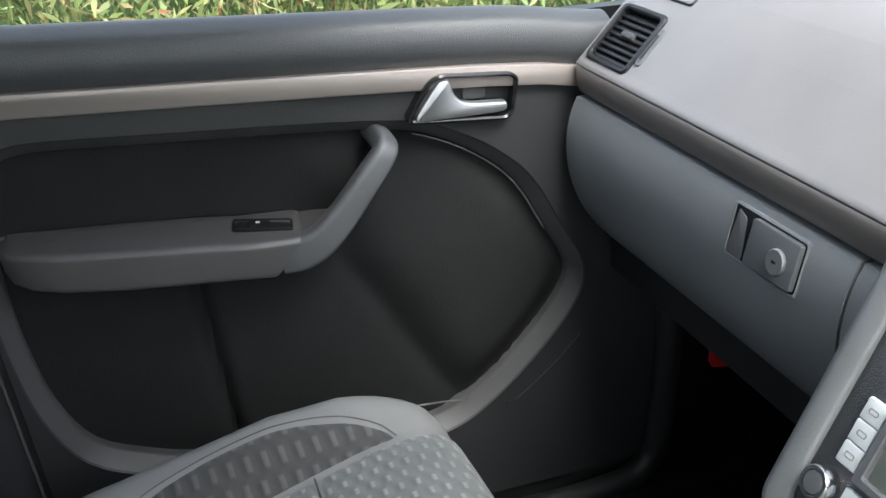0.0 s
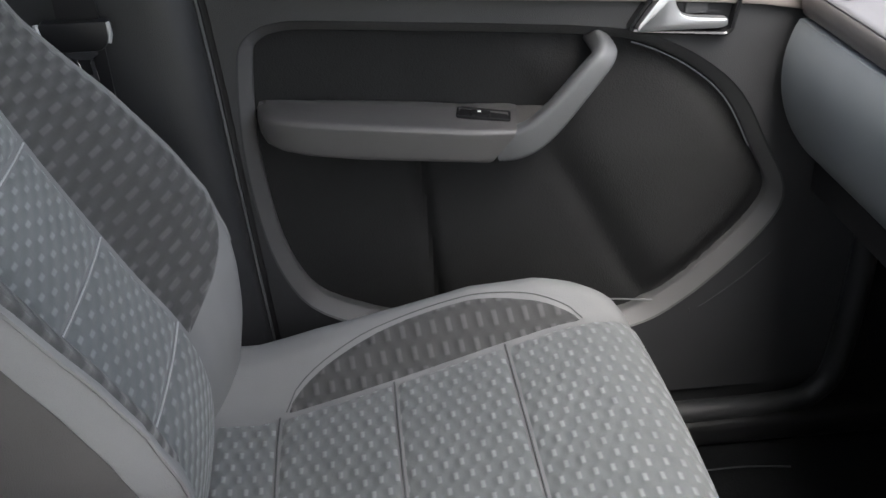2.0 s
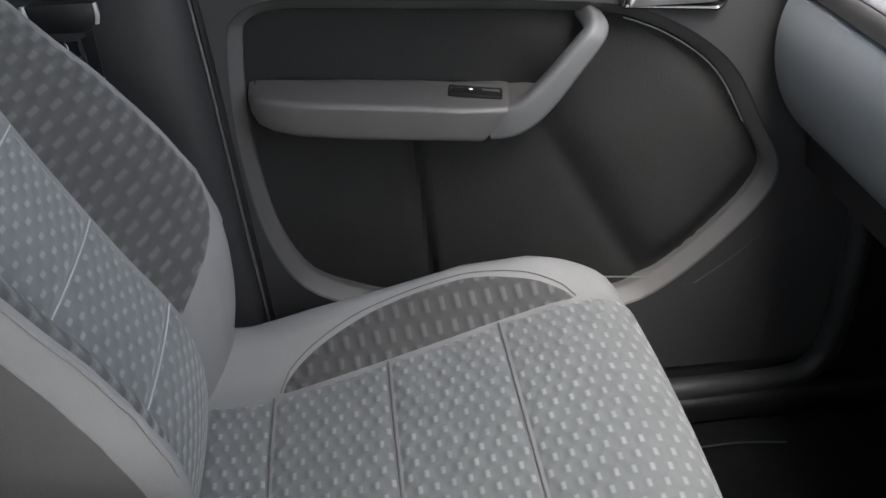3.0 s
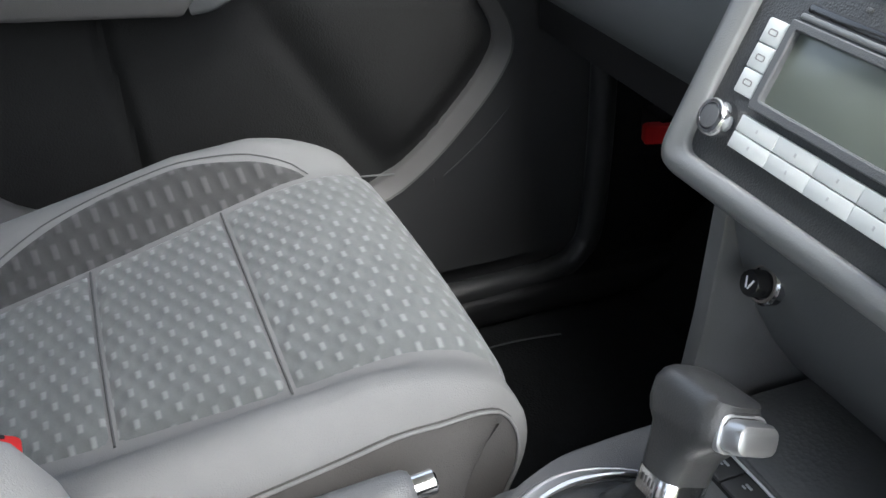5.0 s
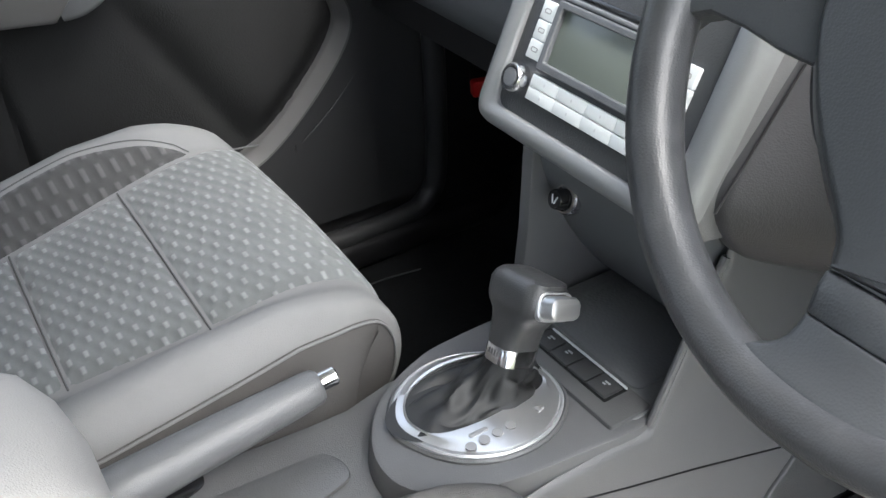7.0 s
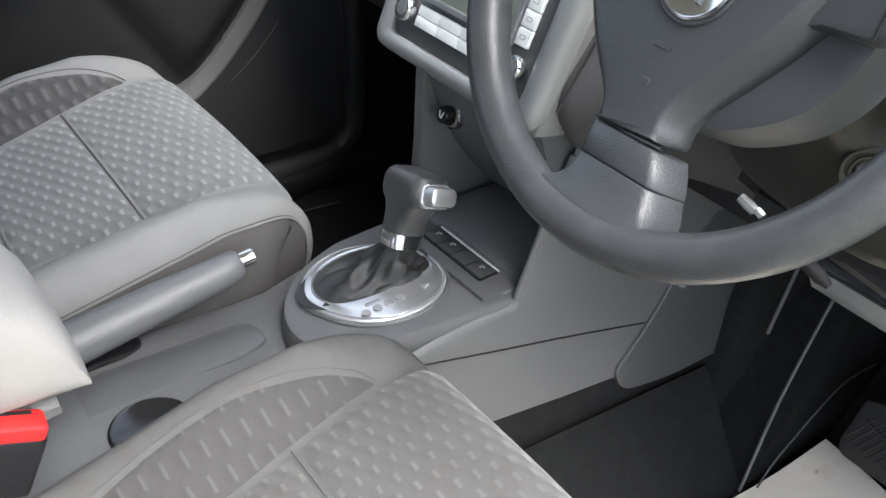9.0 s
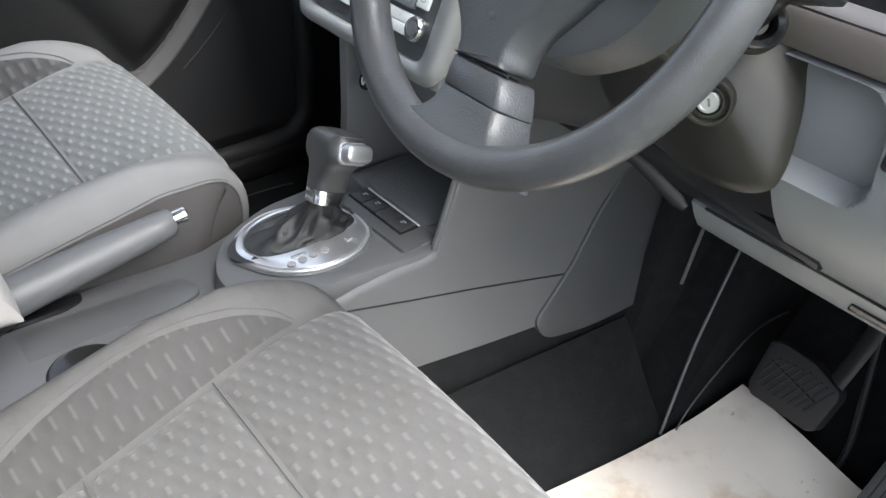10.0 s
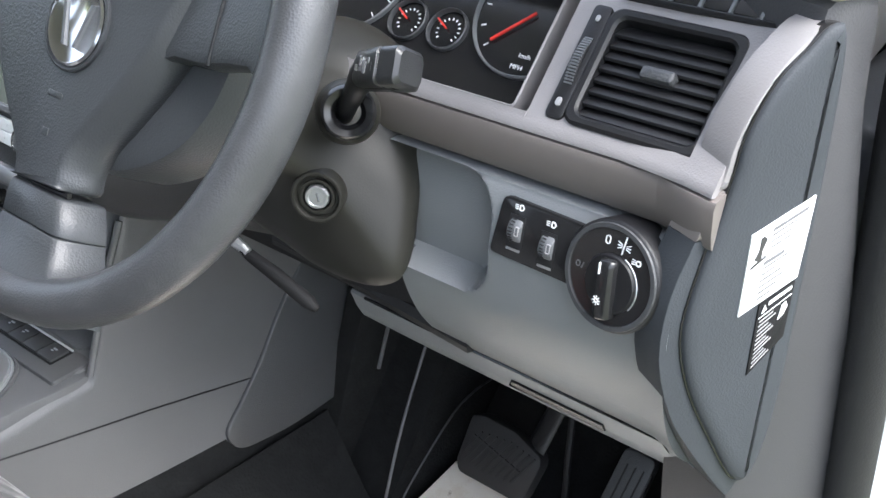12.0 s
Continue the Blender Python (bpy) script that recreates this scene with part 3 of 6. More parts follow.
# seat belt on the pillar
belt = thing("seat_belt", "black passenger seat belt with a metal tongue on the pillar", "seat belt", (-0.16, 0.70, 0.62))
part("webbing", loft([[Vector((x - 0.024, y, z)), Vector((x + 0.024, y - 0.002, z)), Vector((x + 0.024, y + 0.001, z)), Vector((x - 0.024, y + 0.003, z))] for x, y, z in ((-0.16, 0.69, 1.0), (-0.15, 0.693, 0.8), (-0.148, 0.692, 0.70), (-0.146, 0.70, 0.45), (-0.14, 0.70, 0.12))]), M_BLACK, belt)
FT = frame_at((-0.150, 0.686, 0.714), (1, 0, 0), (-0.1, 0, 1))
part("tongue_grip", slab(round_poly([(-0.036, 0.028), (-0.026, 0.016), (0.026, 0.016), (0.040, 0.030), (0.042, 0.052), (-0.038, 0.052)], 0.006), FT, -0.008, 0.008, 0.003), M_BLACK, belt, "black plastic grip of the tongue")
for sx in (-1, 1):
    part("grip_edge", tube([FT @ Vector((sx * 0.036, 0.026, 0.004)), FT @ Vector((sx * 0.040, 0.036, 0.005)), FT @ Vector((sx * 0.040, 0.050, 0.004))], 0.0035, 8), M_SILVER, belt, "worn pale edge of the grip")
tongue_out = [(-0.019, 0.017), (-0.019, 0.011), (-0.011, 0.006), (-0.010, -0.022), (-0.006, -0.026), (0.008, -0.026), (0.011, -0.022), (0.012, 0.006), (0.019, 0.011), (0.019, 0.017)]
tongue_in = [(-0.007, 0.005), (-0.007, 0.003), (-0.006, 0.0), (-0.005, -0.012), (-0.004, -0.014), (0.005, -0.014), (0.006, -0.012), (0.006, 0.0), (0.007, 0.003), (0.007, 0.005)]
part("tongue", ring_slab(tongue_out, tongue_in, FT, -0.0012, 0.0012, 0.0004), M_CHROME, belt, "steel belt tongue")

# ---- dashboard ----
dash = thing("dashboard", "dark grey soft plastic dashboard with metallic strip", "dashboard", (0.95, 0, 0.4))


def bow(y):
    """Forward shift of the dashboard: the passenger's half stands a little further off."""
    t = min(1, max(0, (y + 0.45) / 0.65))
    return 0.03 * t * t * (3 - 2 * t)


def lift(y):
    return bow(y) * 0.75


def corner(y):
    """The driver's end swells out towards its corner."""
    t = min(1, max(0, (-0.690 - y) / 0.045))
    return -0.012 * t * t * (3 - 2 * t)


SL_N = Vector((-0.735, 0.678))  # outward normal of the sloping front of the pad (x, z)


def pad_profile(y, cut):
    """cut: None, 'vent' or 'dials' hollows the slope."""
    b = bow(y)
    deep = {None: 0.0, "vent": 0.05, "dials": 0.058}[cut]
    lo = (0.723, 0.741) if cut != "dials" else (0.719, 0.7385)
    hi = (0.774, 0.796) if cut != "dials" else (0.800, 0.824)
    inn = (-SL_N.x * deep, -SL_N.y * deep)
    pts = [(0.80, 0.70), (0.7155, 0.7272), (0.7122, 0.7282), (0.7125, 0.7305), (0.7165, 0.7345), lo, (lo[0] + inn[0], lo[1] + inn[1]), (hi[0] + inn[0], hi[1] + inn[1]), hi] + [tuple(p[:2]) for p in spline([(0.806, 0.8285, 0), (0.82, 0.838, 0), (0.845, 0.852, 0), (0.88, 0.866, 0), (0.95, 0.883, 0), (1.1, 0.895, 0), (1.32, 0.90, 0)], 4)] + [(1.32, 0.82)]
    return [(x + b + corner(y) * min(1, max(0, (0.83 - x) / 0.1)), z + lift(y)) for x, z in pts]


def pad_bm(y0, y1, cuts=()):
    ys = sorted({y0, y1, *[lerp(y0, y1, i / 14) for i in range(15)]})
    rows = [(y, None) for y in ys if not any(a <= y <= c for a, c, _ in cuts)]
    for a, c, kind in cuts:
        rows += [(a - 1e-4, None), (a, kind), ((a + c) / 2, kind), (c, kind), (c + 1e-4, None)]
    rows.sort(key=lambda r: r[0])
    return loft([[Vector((x, y, z)) for x, z in pad_profile(y, k)] for y, k in rows])


part("pad", pad_bm(-0.736, 0.728, [(-0.712, -0.626, "vent"), (-0.594, -0.20, "dials"), (0.627, 0.713, "vent")]), M_DASH, dash, "grained soft upper pad")


def strip_profile(y):
    b = bow(y) + corner(y)
    return [(x + b, z + lift(y)) for x, z in ((0.735, 0.728), (0.712, 0.7265), (0.7095, 0.722), (0.712, 0.705), (0.7145, 0.696), (0.718, 0.692), (0.74, 0.694))]


for y0, y1 in ((-0.7395, -0.15), (0.15, 0.722)):
    part("metal_strip", extrude_y(strip_profile, sorted([lerp(y0, y1, i / 14) for i in range(15)] + [y0 + 0.006 * i for i in range(1, 8) if y0 < 0])), M_BRONZE, dash, "bronze grey metallic strip")


def low_profile(y, n=3):
    """Bulging panel below the strip."""
    b = bow(y)
    b += corner(y)
    return [(p[0] + b, p[1] + lift(y)) for p in spline([(x, z, 0) for x, z in ((0.80, 0.688), (0.722, 0.688), (0.7105, 0.684), (0.702, 0.66), (0.6985, 0.628), (0.704, 0.585), (0.722, 0.54), (0.748, 0.503), (0.773, 0.479), (0.785, 0.469), (0.80, 0.467), (0.95, 0.48))], n)]


# glovebox
glove = part("glovebox_lid", extrude_y(low_profile, [lerp(0.207, 0.722, i / 12) for i in range(13)]), M_LOWER, dash, "rounded dark glovebox lid")
part("glovebox_cheek", extrude_y(low_profile, [lerp(0.14, 0.203, i / 4) for i in range(5)]), M_LOWER, dash)


def on_low(y, z):
    """The point of the lower panel at this y and height, with the frame that lies on it."""
    pr = low_profile(y)
    pr = [p for p in pr if p[1] < 0.686 + lift(y) and p[0] < 0.80 + bow(y)]
    zs = [p[1] for p in pr][::-1]
    xs = [p[0] for p in pr][::-1]
    x = float(np.interp(z, zs, xs))
    x1 = float(np.interp(z + 0.01, zs, xs))
    x0 = float(np.interp(z - 0.01, zs, xs))
    lean = (x1 - x0, 0.02)
    dy = bow(y + 0.01) - bow(y - 0.01)
    return frame_at((x, y, z), Vector((-dy, -0.02, 0)), Vector((lean[0], 0, lean[1])))


FL = on_low(0.312, 0.678)
lt = part("latch_cup", ring_slab(round_poly([(-0.056, -0.027), (0.052, -0.027), (0.052, 0.027), (-0.056, 0.027)], 0.004), round_poly([(-0.053, -0.024), (0.049, -0.024), (0.049, 0.024), (-0.053, 0.024)], 0.004), FL, -0.004, 0.0012), M_LOWER, glove)
# no hollow: a flat dark sheet for its shade, a paler patch for its slope
part("latch_recess", slab(rrect(0.104, 0.050, 0.003, cx=-0.002), FL, -0.002, 0.0006), M_GLOSS, lt)
part("recess_slope", slab(round_poly([(-0.053, -0.024), (-0.028, -0.024), (-0.034, 0.016), (-0.048, 0.022)], 0.003), FL, 0.0, 0.0014), M_GREY, lt)
part("latch_paddle", slab(rrect(0.068, 0.045, 0.003, cx=0.0135), FL, -0.002, 0.006, 0.001), M_PANEL, lt, "glovebox latch with a lock")
part("lock", lathe([(0.0, -0.001), (0.0125, -0.001), (0.0125, 0.0082), (0.0115, 0.0092), (0.0, 0.0092)], FL @ pose(0.024, -0.003, 0), 24), M_SATIN, lt, "round metal lock")
part("keyhole", slab(rrect(0.006, 0.0026, 0.0004, cx=0.024, cy=-0.003), FL, 0.0085, 0.0098, 0.0001), M_BLACK, lt)


# round-cornered vents on the slope
def slope_frame(y, s=0.5):
    x, z = lerp(0.723, 0.774, s), lerp(0.741, 0.796, s) + lift(y)
    dy = bow(y + 0.01) - bow(y - 0.01)
    return frame_at((x + bow(y), y, z), Vector((-dy, -0.02, 0)), Vector((0.051, 0, 0.055)))


def air_vent(y, w, h, wheel_side, n):
    f = slope_frame(y)
    v = part("air_vent", ring_slab(rrect(w + 0.016, h + 0.014, 0.010), rrect(w, h, 0.007), f, -0.012, 0.0035, 0.002), M_BLACK, dash, "black air vent with slats")
    part("vent_back", slab(rrect(w, h, 0.004), f, -0.045, -0.04), M_GLOSS, v)
    for i in range(n):
        c = lerp(-h / 2, h / 2, (i + 0.7) / (n + 0.4))
        fr = f @ pose(0, c, -0.0055, -38, 0, 0)
        part("slat", slab(rrect(w, 0.013, 0.0008, 2), fr, -0.0012, 0.0012, 0.0005), M_BLACK, v)
    part("vent_tab", slab(rrect(0.024, 0.009, 0.003), f @ pose(0.0, 0.004, 0), -0.008, 0.0035, 0.003), M_SILL, v, "grey thumb tab")
    if wheel_side:
        side = f @ pose(wheel_side * (w / 2 + 0.014), 0, 0)
        part("wheel_plate", slab(rrect(0.014, h + 0.013, 0.004), side, -0.004, 0.0025), M_BLACK, v)
        thumb = part("thumb_wheel", lathe([(0, -0.003), (0.033, -0.003), (0.034, -0.002), (0.034, 0.002), (0.033, 0.003), (0, 0.003)], side @ pose(0, 0.0, -0.028) @ pose(0, 0, 0, 0, 90, 0), 40), M_BLACK, v)
        for k in range(17):
            a = radians(-28 + 3.5 * k)
            part("rib", mesh_rib(side, a), M_PANEL, thumb)
        for cy, r in ((h / 2 - 0.004, 0.0022), (-h / 2 + 0.005, 0.003)):
            part("vent_mark", slab(rrect(2 * r * 0.7, 2 * r, r * 0.6, cy=cy), side, 0.0020, 0.0034, 0.0002), M_DOT, v)
    return v


def mesh_rib(side, a):
    bm = bmesh.new()
    bmesh.ops.create_cube(bm, size=1)
    f = side @ pose(0, 0, -0.028) @ Matrix.Rotation(a, 4, "X") @ pose(0, 0, 0.0343)
    for v in bm.verts:
        v.co = f @ Vector((v.co.x * 0.006, v.co.y * 0.0012, v.co.z * 0.0016))
    return bm


air_vent(-0.669, 0.082, 0.070, -1, 8)
pass_vent = air_vent(0.67, 0.084, 0.070, 0, 8)
roller_f = slope_frame(0.6125)
part("wheel_plate", slab(rrect(0.011, 0.052, 0.004), roller_f, -0.004, 0.0025), M_PANEL, pass_vent, "narrow grey shutter wheel")
part("wheel_slot", slab(rrect(0.004, 0.034, 0.0015), roller_f, 0.001, 0.0034, 0.0004), M_GLOSS, pass_vent)
# outlet towards the side window above the driver's vent
FO = frame_at((0.7935, -0.686, 0.8165), (0, -1, 0), (0.05, 0, 0.046))
up_vent = part("demist_vent", ring_slab(rrect(0.13, 0.034, 0.005), rrect(0.122, 0.027, 0.003), FO, -0.004, 0.004), M_BLACK, dash, "narrow black demister grille")
part("grille_back", slab(rrect(0.122, 0.027, 0.002), FO, -0.004, 0.001), M_GLOSS, up_vent)
for k in range(6):
    part("slat", slab(rrect(0.0025, 0.028, 0.0005, 2, cx=-0.05 + 0.02 * k), FO, 0.0, 0.0035, 0.0004), M_PANEL, up_vent)
FO2 = frame_at((0.802 + bow(0.62), 0.655, 0.8205 + lift(0.62)), (0, -1, 0), (0.046, 0, 0.038))
up_vent2 = part("demist_vent", ring_slab(rrect(0.11, 0.026, 0.005), rrect(0.102, 0.02, 0.003), FO2, -0.004, 0.004), M_BLACK, dash, "narrow black demister grille")
part("grille_back", slab(rrect(0.102, 0.02, 0.002), FO2, -0.004, 0.001), M_GLOSS, up_vent2)

# driver's lower panel
def scooped(y):
    """The driver's panel is hollowed beside the steering column."""
    out = []
    for x, z in low_profile(y, 14):
        # distance inside a rounded hollow that runs on behind the column
        dy, dz = -0.579 - y, abs(z - 0.640) - 0.046
        qy, qz = max(dy + 0.03, 0), max(dz + 0.03, 0)
        d = math.hypot(qy, qz) - 0.03 if max(dy, dz) > -0.03 else max(dy, dz)
        k = min(1, max(0, (0.003 - d) / 0.009))
        push = 0.026 * k * k * (3 - 2 * k)
        # cut away below the column, where the bracket hangs
        c = min(1, max(0, (y + 0.494) / 0.004)) if z < 0.597 else 0
        push += 0.06 * c
        out.append((x + (push if x < 0.79 else 0), z))
    return out


scoop_ys = [-0.728, -0.70, -0.67, -0.64, -0.62] + [-0.60 + 0.0022 * i for i in range(52)] + [-0.478]
panel = part("driver_panel", extrude_y(scooped, scoop_ys), M_LOWER, dash, "curved grey panel with a hollow beside the column")


def under_profile(y):
    b = bow(y)
    return [(x + b, z) for x, z in ((0.81, 0.4665), (0.787, 0.468), (0.7845, 0.4655), (0.792, 0.446), (0.801, 0.43), (0.807, 0.426), (0.95, 0.45))]


low_tray = part("lower_flap", extrude_y(under_profile, [lerp(-0.712, -0.355, i / 8) for i in range(9)]), M_LOWER, dash, "flap of the lower storage tray")
fz = frame_at((0.7925, -0.59, 0.444), Vector((0, -1, 0)), Vector((-0.0085, 0, 0.0165)))
part("flap_slot", slab(round_poly([(-0.05, -0.006), (0.05, -0.006), (0.05, 0.006), (-0.044, 0.007)], 0.002), fz, -0.002, 0.0015), M_GLOSS, low_tray, "dark finger slot")
part("flap_seam", tube([(x + bow(y) - 0.001, y, z) for x, y, z in ((0.785, -0.375, 0.467), (0.785, -0.45, 0.467), (0.785, -0.6, 0.467), (0.785, -0.695, 0.467), (0.806, -0.712, 0.425))], 0.0016, 6), M_GLOSS, low_tray)

# headlight switch unit
FW = on_low(-0.631, 0.6585) @ Matrix.Scale(0.9, 4)
unit = part("switch_plate", slab(round_poly([(-0.052, -0.022), (0.03, -0.024), (0.03, 0.024), (-0.046, 0.026)], 0.006), FW, -0.004, 0.003), M_GLOSS, panel, "black plate with two thumb wheels")
for cx, cz in ((-0.030, 0.002), (-0.001, -0.002)):
    part("roller_well", slab(rrect(0.014, 0.026, 0.001, cx=cx, cy=cz - 0.001), FW, 0.0, 0.0034, 0.0003), M_BLACK, unit)
    roller = part("roller", lathe([(0, -0.0055), (0.0095, -0.0055), (0.0105, -0.004), (0.0105, 0.004), (0.0095, 0.0055), (0, 0.0055)], FW @ pose(cx, cz, -0.002) @ pose(0, 0, 0, 0, 90, 0), 28), M_PANEL, unit, "ribbed black thumb wheel")
    for q in range(9):
        part("rib", slab(rrect(0.0035, 0.0009, 0.0002, 1), FW @ pose(cx - 0.002, cz, -0.002) @ Matrix.Rotation(radians(-56 + 14 * q), 4, "X"), 0.009, 0.0113, 0.0002), M_BLACK, roller)
    part("roller_mark", slab(rrect(0.0125, 0.0020, 0.0005, cx=cx, cy=cz - 0.0155), FW, 0.0025, 0.0037, 0.0002), M_SATIN, unit)
    part("roller_pointer", ring_slab(rrect(0.0034, 0.0075, 0.0008, cx=cx + 0.0035, cy=cz + 0.001), rrect(0.0022, 0.0060, 0.0005, cx=cx + 0.0035, cy=cz + 0.001), FW, 0.007, 0.0090, 0.0001), M_DOT, unit)
    sy = cz + 0.0185
    part("lamp_symbol", ring_slab(round_poly([(cx, sy - 0.0024), (cx + 0.003, sy - 0.0026), (cx + 0.0045, sy), (cx + 0.003, sy + 0.0026), (cx, sy + 0.0024)], 0.0012), round_poly([(cx + 0.0009, sy - 0.0014), (cx + 0.0026, sy - 0.0016), (cx + 0.0035, sy), (cx + 0.0026, sy + 0.0016), (cx + 0.0009, sy + 0.0014)], 0.0007), FW, 0.0025, 0.0036, 0.0001), M_WHITE, unit)
    for q in range(3):
        part("beam_mark", slab(rrect(0.003, 0.0006, 0.0002, cx=cx - 0.0025, cy=sy - 0.0015 + 0.0015 * q), FW, 0.0025, 0.0036, 0.0001), M_WHITE, unit)
FK = on_low(-0.6825, 0.6565) @ pose(0, 0, 0.0065, 0, -9, 0) @ Matrix.Scale(0.88, 4)
rot = part("light_switch", lathe([(0, -0.024), (0.0425, -0.024), (0.0425, 0.002), (0.0405, 0.0045), (0.0365, 0.0055), (0.0355, 0.0042), (0, 0.0042)], FK, 48), M_BLACK, panel, "round gloss black headlight switch")
part("switch_ring", lathe([(0.0358, 0.004), (0.0405, 0.0042), (0.0398, 0.0062), (0.0366, 0.0062), (0.0358, 0.004)], FK, 48), M_SILL, rot, "satin grey ring round the switch")
part("switch_face", lathe([(0, 0.0), (0.0358, 0.0), (0.0358, 0.0046), (0, 0.0046)], FK, 48), M_GLOSS, rot)
part("knob_disc", lathe([(0, 0.0), (0.0225, 0.0), (0.0225, 0.0058), (0.0210, 0.0076), (0, 0.0076)], FK @ pose(0.002, -0.004, 0), 40), M_BLACK, rot)
part("knob_edge", tube([FK @ Vector((0.002 + 0.0232 * math.cos(radians(a)), -0.004 + 0.0232 * math.sin(radians(a)), 0.0050)) for a in range(-35, 70, 8)], 0.0005, 6), M_SATIN, rot)
knob_f = FK @ pose(0.002, -0.005, 0, 0, 0, 5)
part("knob_bar", loft([[knob_f @ Vector((u, v, z)) for u, v in round_poly([(-0.0075 + i, -0.027 + i), (0.0075 - i, -0.025 + i), (0.0075 - i, 0.021 - i), (-0.0075 + i, 0.021 - i)], 0.0045)] for i, z in ((0.0, 0.006), (0.0005, 0.012), (0.0018, 0.0145), (0.004, 0.0155))]), M_GLOSS, rot, "raised glossy turning grip")
part("knob_line", slab(rrect(0.0016, 0.0085, 0.0005, cx=-0.003, cy=0.0135), knob_f, 0.0150, 0.0162, 0.0002), M_WHITE, rot)
part("zero_mark", ring_slab(rrect(0.0045, 0.0068, 0.0022), rrect(0.0028, 0.0050, 0.0013), FK @ pose(-0.007, 0.0268, 0), 0.004, 0.0054, 0.0001), M_WHITE, rot)
part("position_line", slab(rrect(0.0009, 0.014, 0.0003), FK @ pose(0.0075, 0.0270, 0, 0, 0, -8), 0.004, 0.0054, 0.0001), M_WHITE, rot)
for sx in (-1, 1):
    for q in range(3):
        part("lamp_symbol", slab(rrect(0.004, 0.0006, 0.0002), FK @ pose(0.0075 + sx * 0.0038, 0.0262 + 0.0018 * (q - 1), 0, 0, 0, sx * 20 * (q - 1)), 0.004, 0.0053, 0.0001), M_WHITE, rot)
part("lamp_symbol", ring_slab(rrect(0.0046, 0.0044, 0.0018), rrect(0.0028, 0.0026, 0.0010), FK @ pose(0.0215, 0.0188, 0), 0.004, 0.0054, 0.0001), M_WHITE, rot)
for q in range(3):
    part("beam_mark", slab(rrect(0.0028, 0.0006, 0.0002), FK @ pose(0.0172, 0.0172 + 0.0016 * q, 0), 0.004, 0.0053, 0.0001), M_WHITE, rot)
part("fog_symbol", ring_slab(rrect(0.0040, 0.0048, 0.0018), rrect(0.0026, 0.0034, 0.0011), FK @ pose(-0.0290, 0.0, 0), 0.004, 0.0053, 0.0001), M_GREY, rot)
part("fog_symbol", slab(rrect(0.0012, 0.0052, 0.0003), FK @ pose(-0.0248, 0.0, 0, 0, 0, -20), 0.004, 0.0053, 0.0001), M_GREY, rot)
part("sun_symbol", ring_slab(rrect(0.0036, 0.0036, 0.0017), rrect(0.0020, 0.0020, 0.0009), knob_f @ pose(-0.0025, -0.0105, 0), 0.0150, 0.0161, 0.0001), M_WHITE, rot)
for q in range(8):
    a = radians(45 * q)
    part("sun_symbol", slab(rrect(0.0014, 0.0005, 0.0001, 1), knob_f @ pose(-0.0025 + 0.0029 * math.cos(a), -0.0105 + 0.0029 * math.sin(a), 0, 0, 0, 45 * q), 0.0150, 0.0161, 0.0001), M_WHITE, rot)

# end of the dashboard in the door opening
def crowned(outline, f, z0, z1, soft):
    """Outline raised to a gently domed face."""
    rows = [(0.0, z0), (0.0, z1 - soft * 0.35), (soft * 0.12, z1 - soft * 0.18), (soft * 0.45, z1 - soft * 0.06), (soft, z1)]
    return loft([[f @ Vector((u, v, z)) for u, v in shrink(outline, d)] for d, z in rows])


CAP = frame_at((0.715, -0.739, 0), (1, -0.4, 0), (0, 0, 1))


def cu(x):
    return (x - 0.715) * 1.077


right_edge = [(0.0560, 0.818), (0.069, 0.811), (0.075, 0.744), (0.078, 0.642), (0.0795, 0.547), (0.0735, 0.497), (0.0635, 0.479)]
rim_outline = [tuple(p[:2]) for p in spline([(u, v, 0) for u, v in ((0.038, 0.808), (0.0165, 0.787), (0.0005, 0.757), (-0.004, 0.735), (-0.0165, 0.705), (-0.0325, 0.664), (-0.0345, 0.619), (-0.0185, 0.570), (0.0035, 0.532), (0.046, 0.471), (0.055, 0.466))] + [(u, v, 0) for u, v in right_edge[::-1]], 3, True)]
cap_outline = [tuple(p[:2]) for p in spline([(u, v, 0) for u, v in ((0.043, 0.807), (0.0235, 0.791), (0.0065, 0.762), (0.001, 0.733), (-0.0165, 0.665), (-0.019, 0.628), (-0.0045, 0.583), (0.024, 0.530), (0.0505, 0.486))] + [(u + 0.001, v, 0) for u, v in right_edge[::-1]], 3, True)]
cap = part("end_cap", crowned(cap_outline, CAP, -0.010, 0.0062, 0.011), M_CAP, dash, "smooth side cover of the dashboard")


def band(pts, lo, hi):
    """The part of an outline between two heights."""
    for sign, lim in ((1, lo), (-1, -hi)):
        out = []
        for a, c in zip(pts, pts[1:] + pts[:1]):
            da, dc = sign * a[1] - lim, sign * c[1] - lim
            if da >= 0:
                out.append(a)
            if da * dc < 0:
                out.append((lerp(a[0], c[0], da / (da - dc)), lerp(a[1], c[1], da / (da - dc))))
        pts = out
    return pts


# driver's panel wrapping round; the darker cover plastic puts its shade into colour
part("end_rim", slab(band(rim_outline, 0.40, 0.699), CAP, -0.024, 0.0, 0.001), M_CAP, dash, "end of the dashboard panel, coloured darker for shade")
part("strip_end", slab(band(rim_outline, 0.6995, 0.7285), CAP, -0.024, 0.0, 0.001), M_BRONZE, dash, "folded end of the bronze strip")
part("pad_end", slab(band(rim_outline, 0.729, 0.85), CAP, -0.024, 0.0, 0.003), M_DASH, dash, "rounded end of the upper pad")
part("cap_seam", slab([(u - 0.0010, v) for u, v in shrink(cap_outline, -0.0004)], CAP, -0.006, 0.0012, 0.0004), M_GLOSS, dash)
FE = CAP @ pose(0, 0, 0.0066)
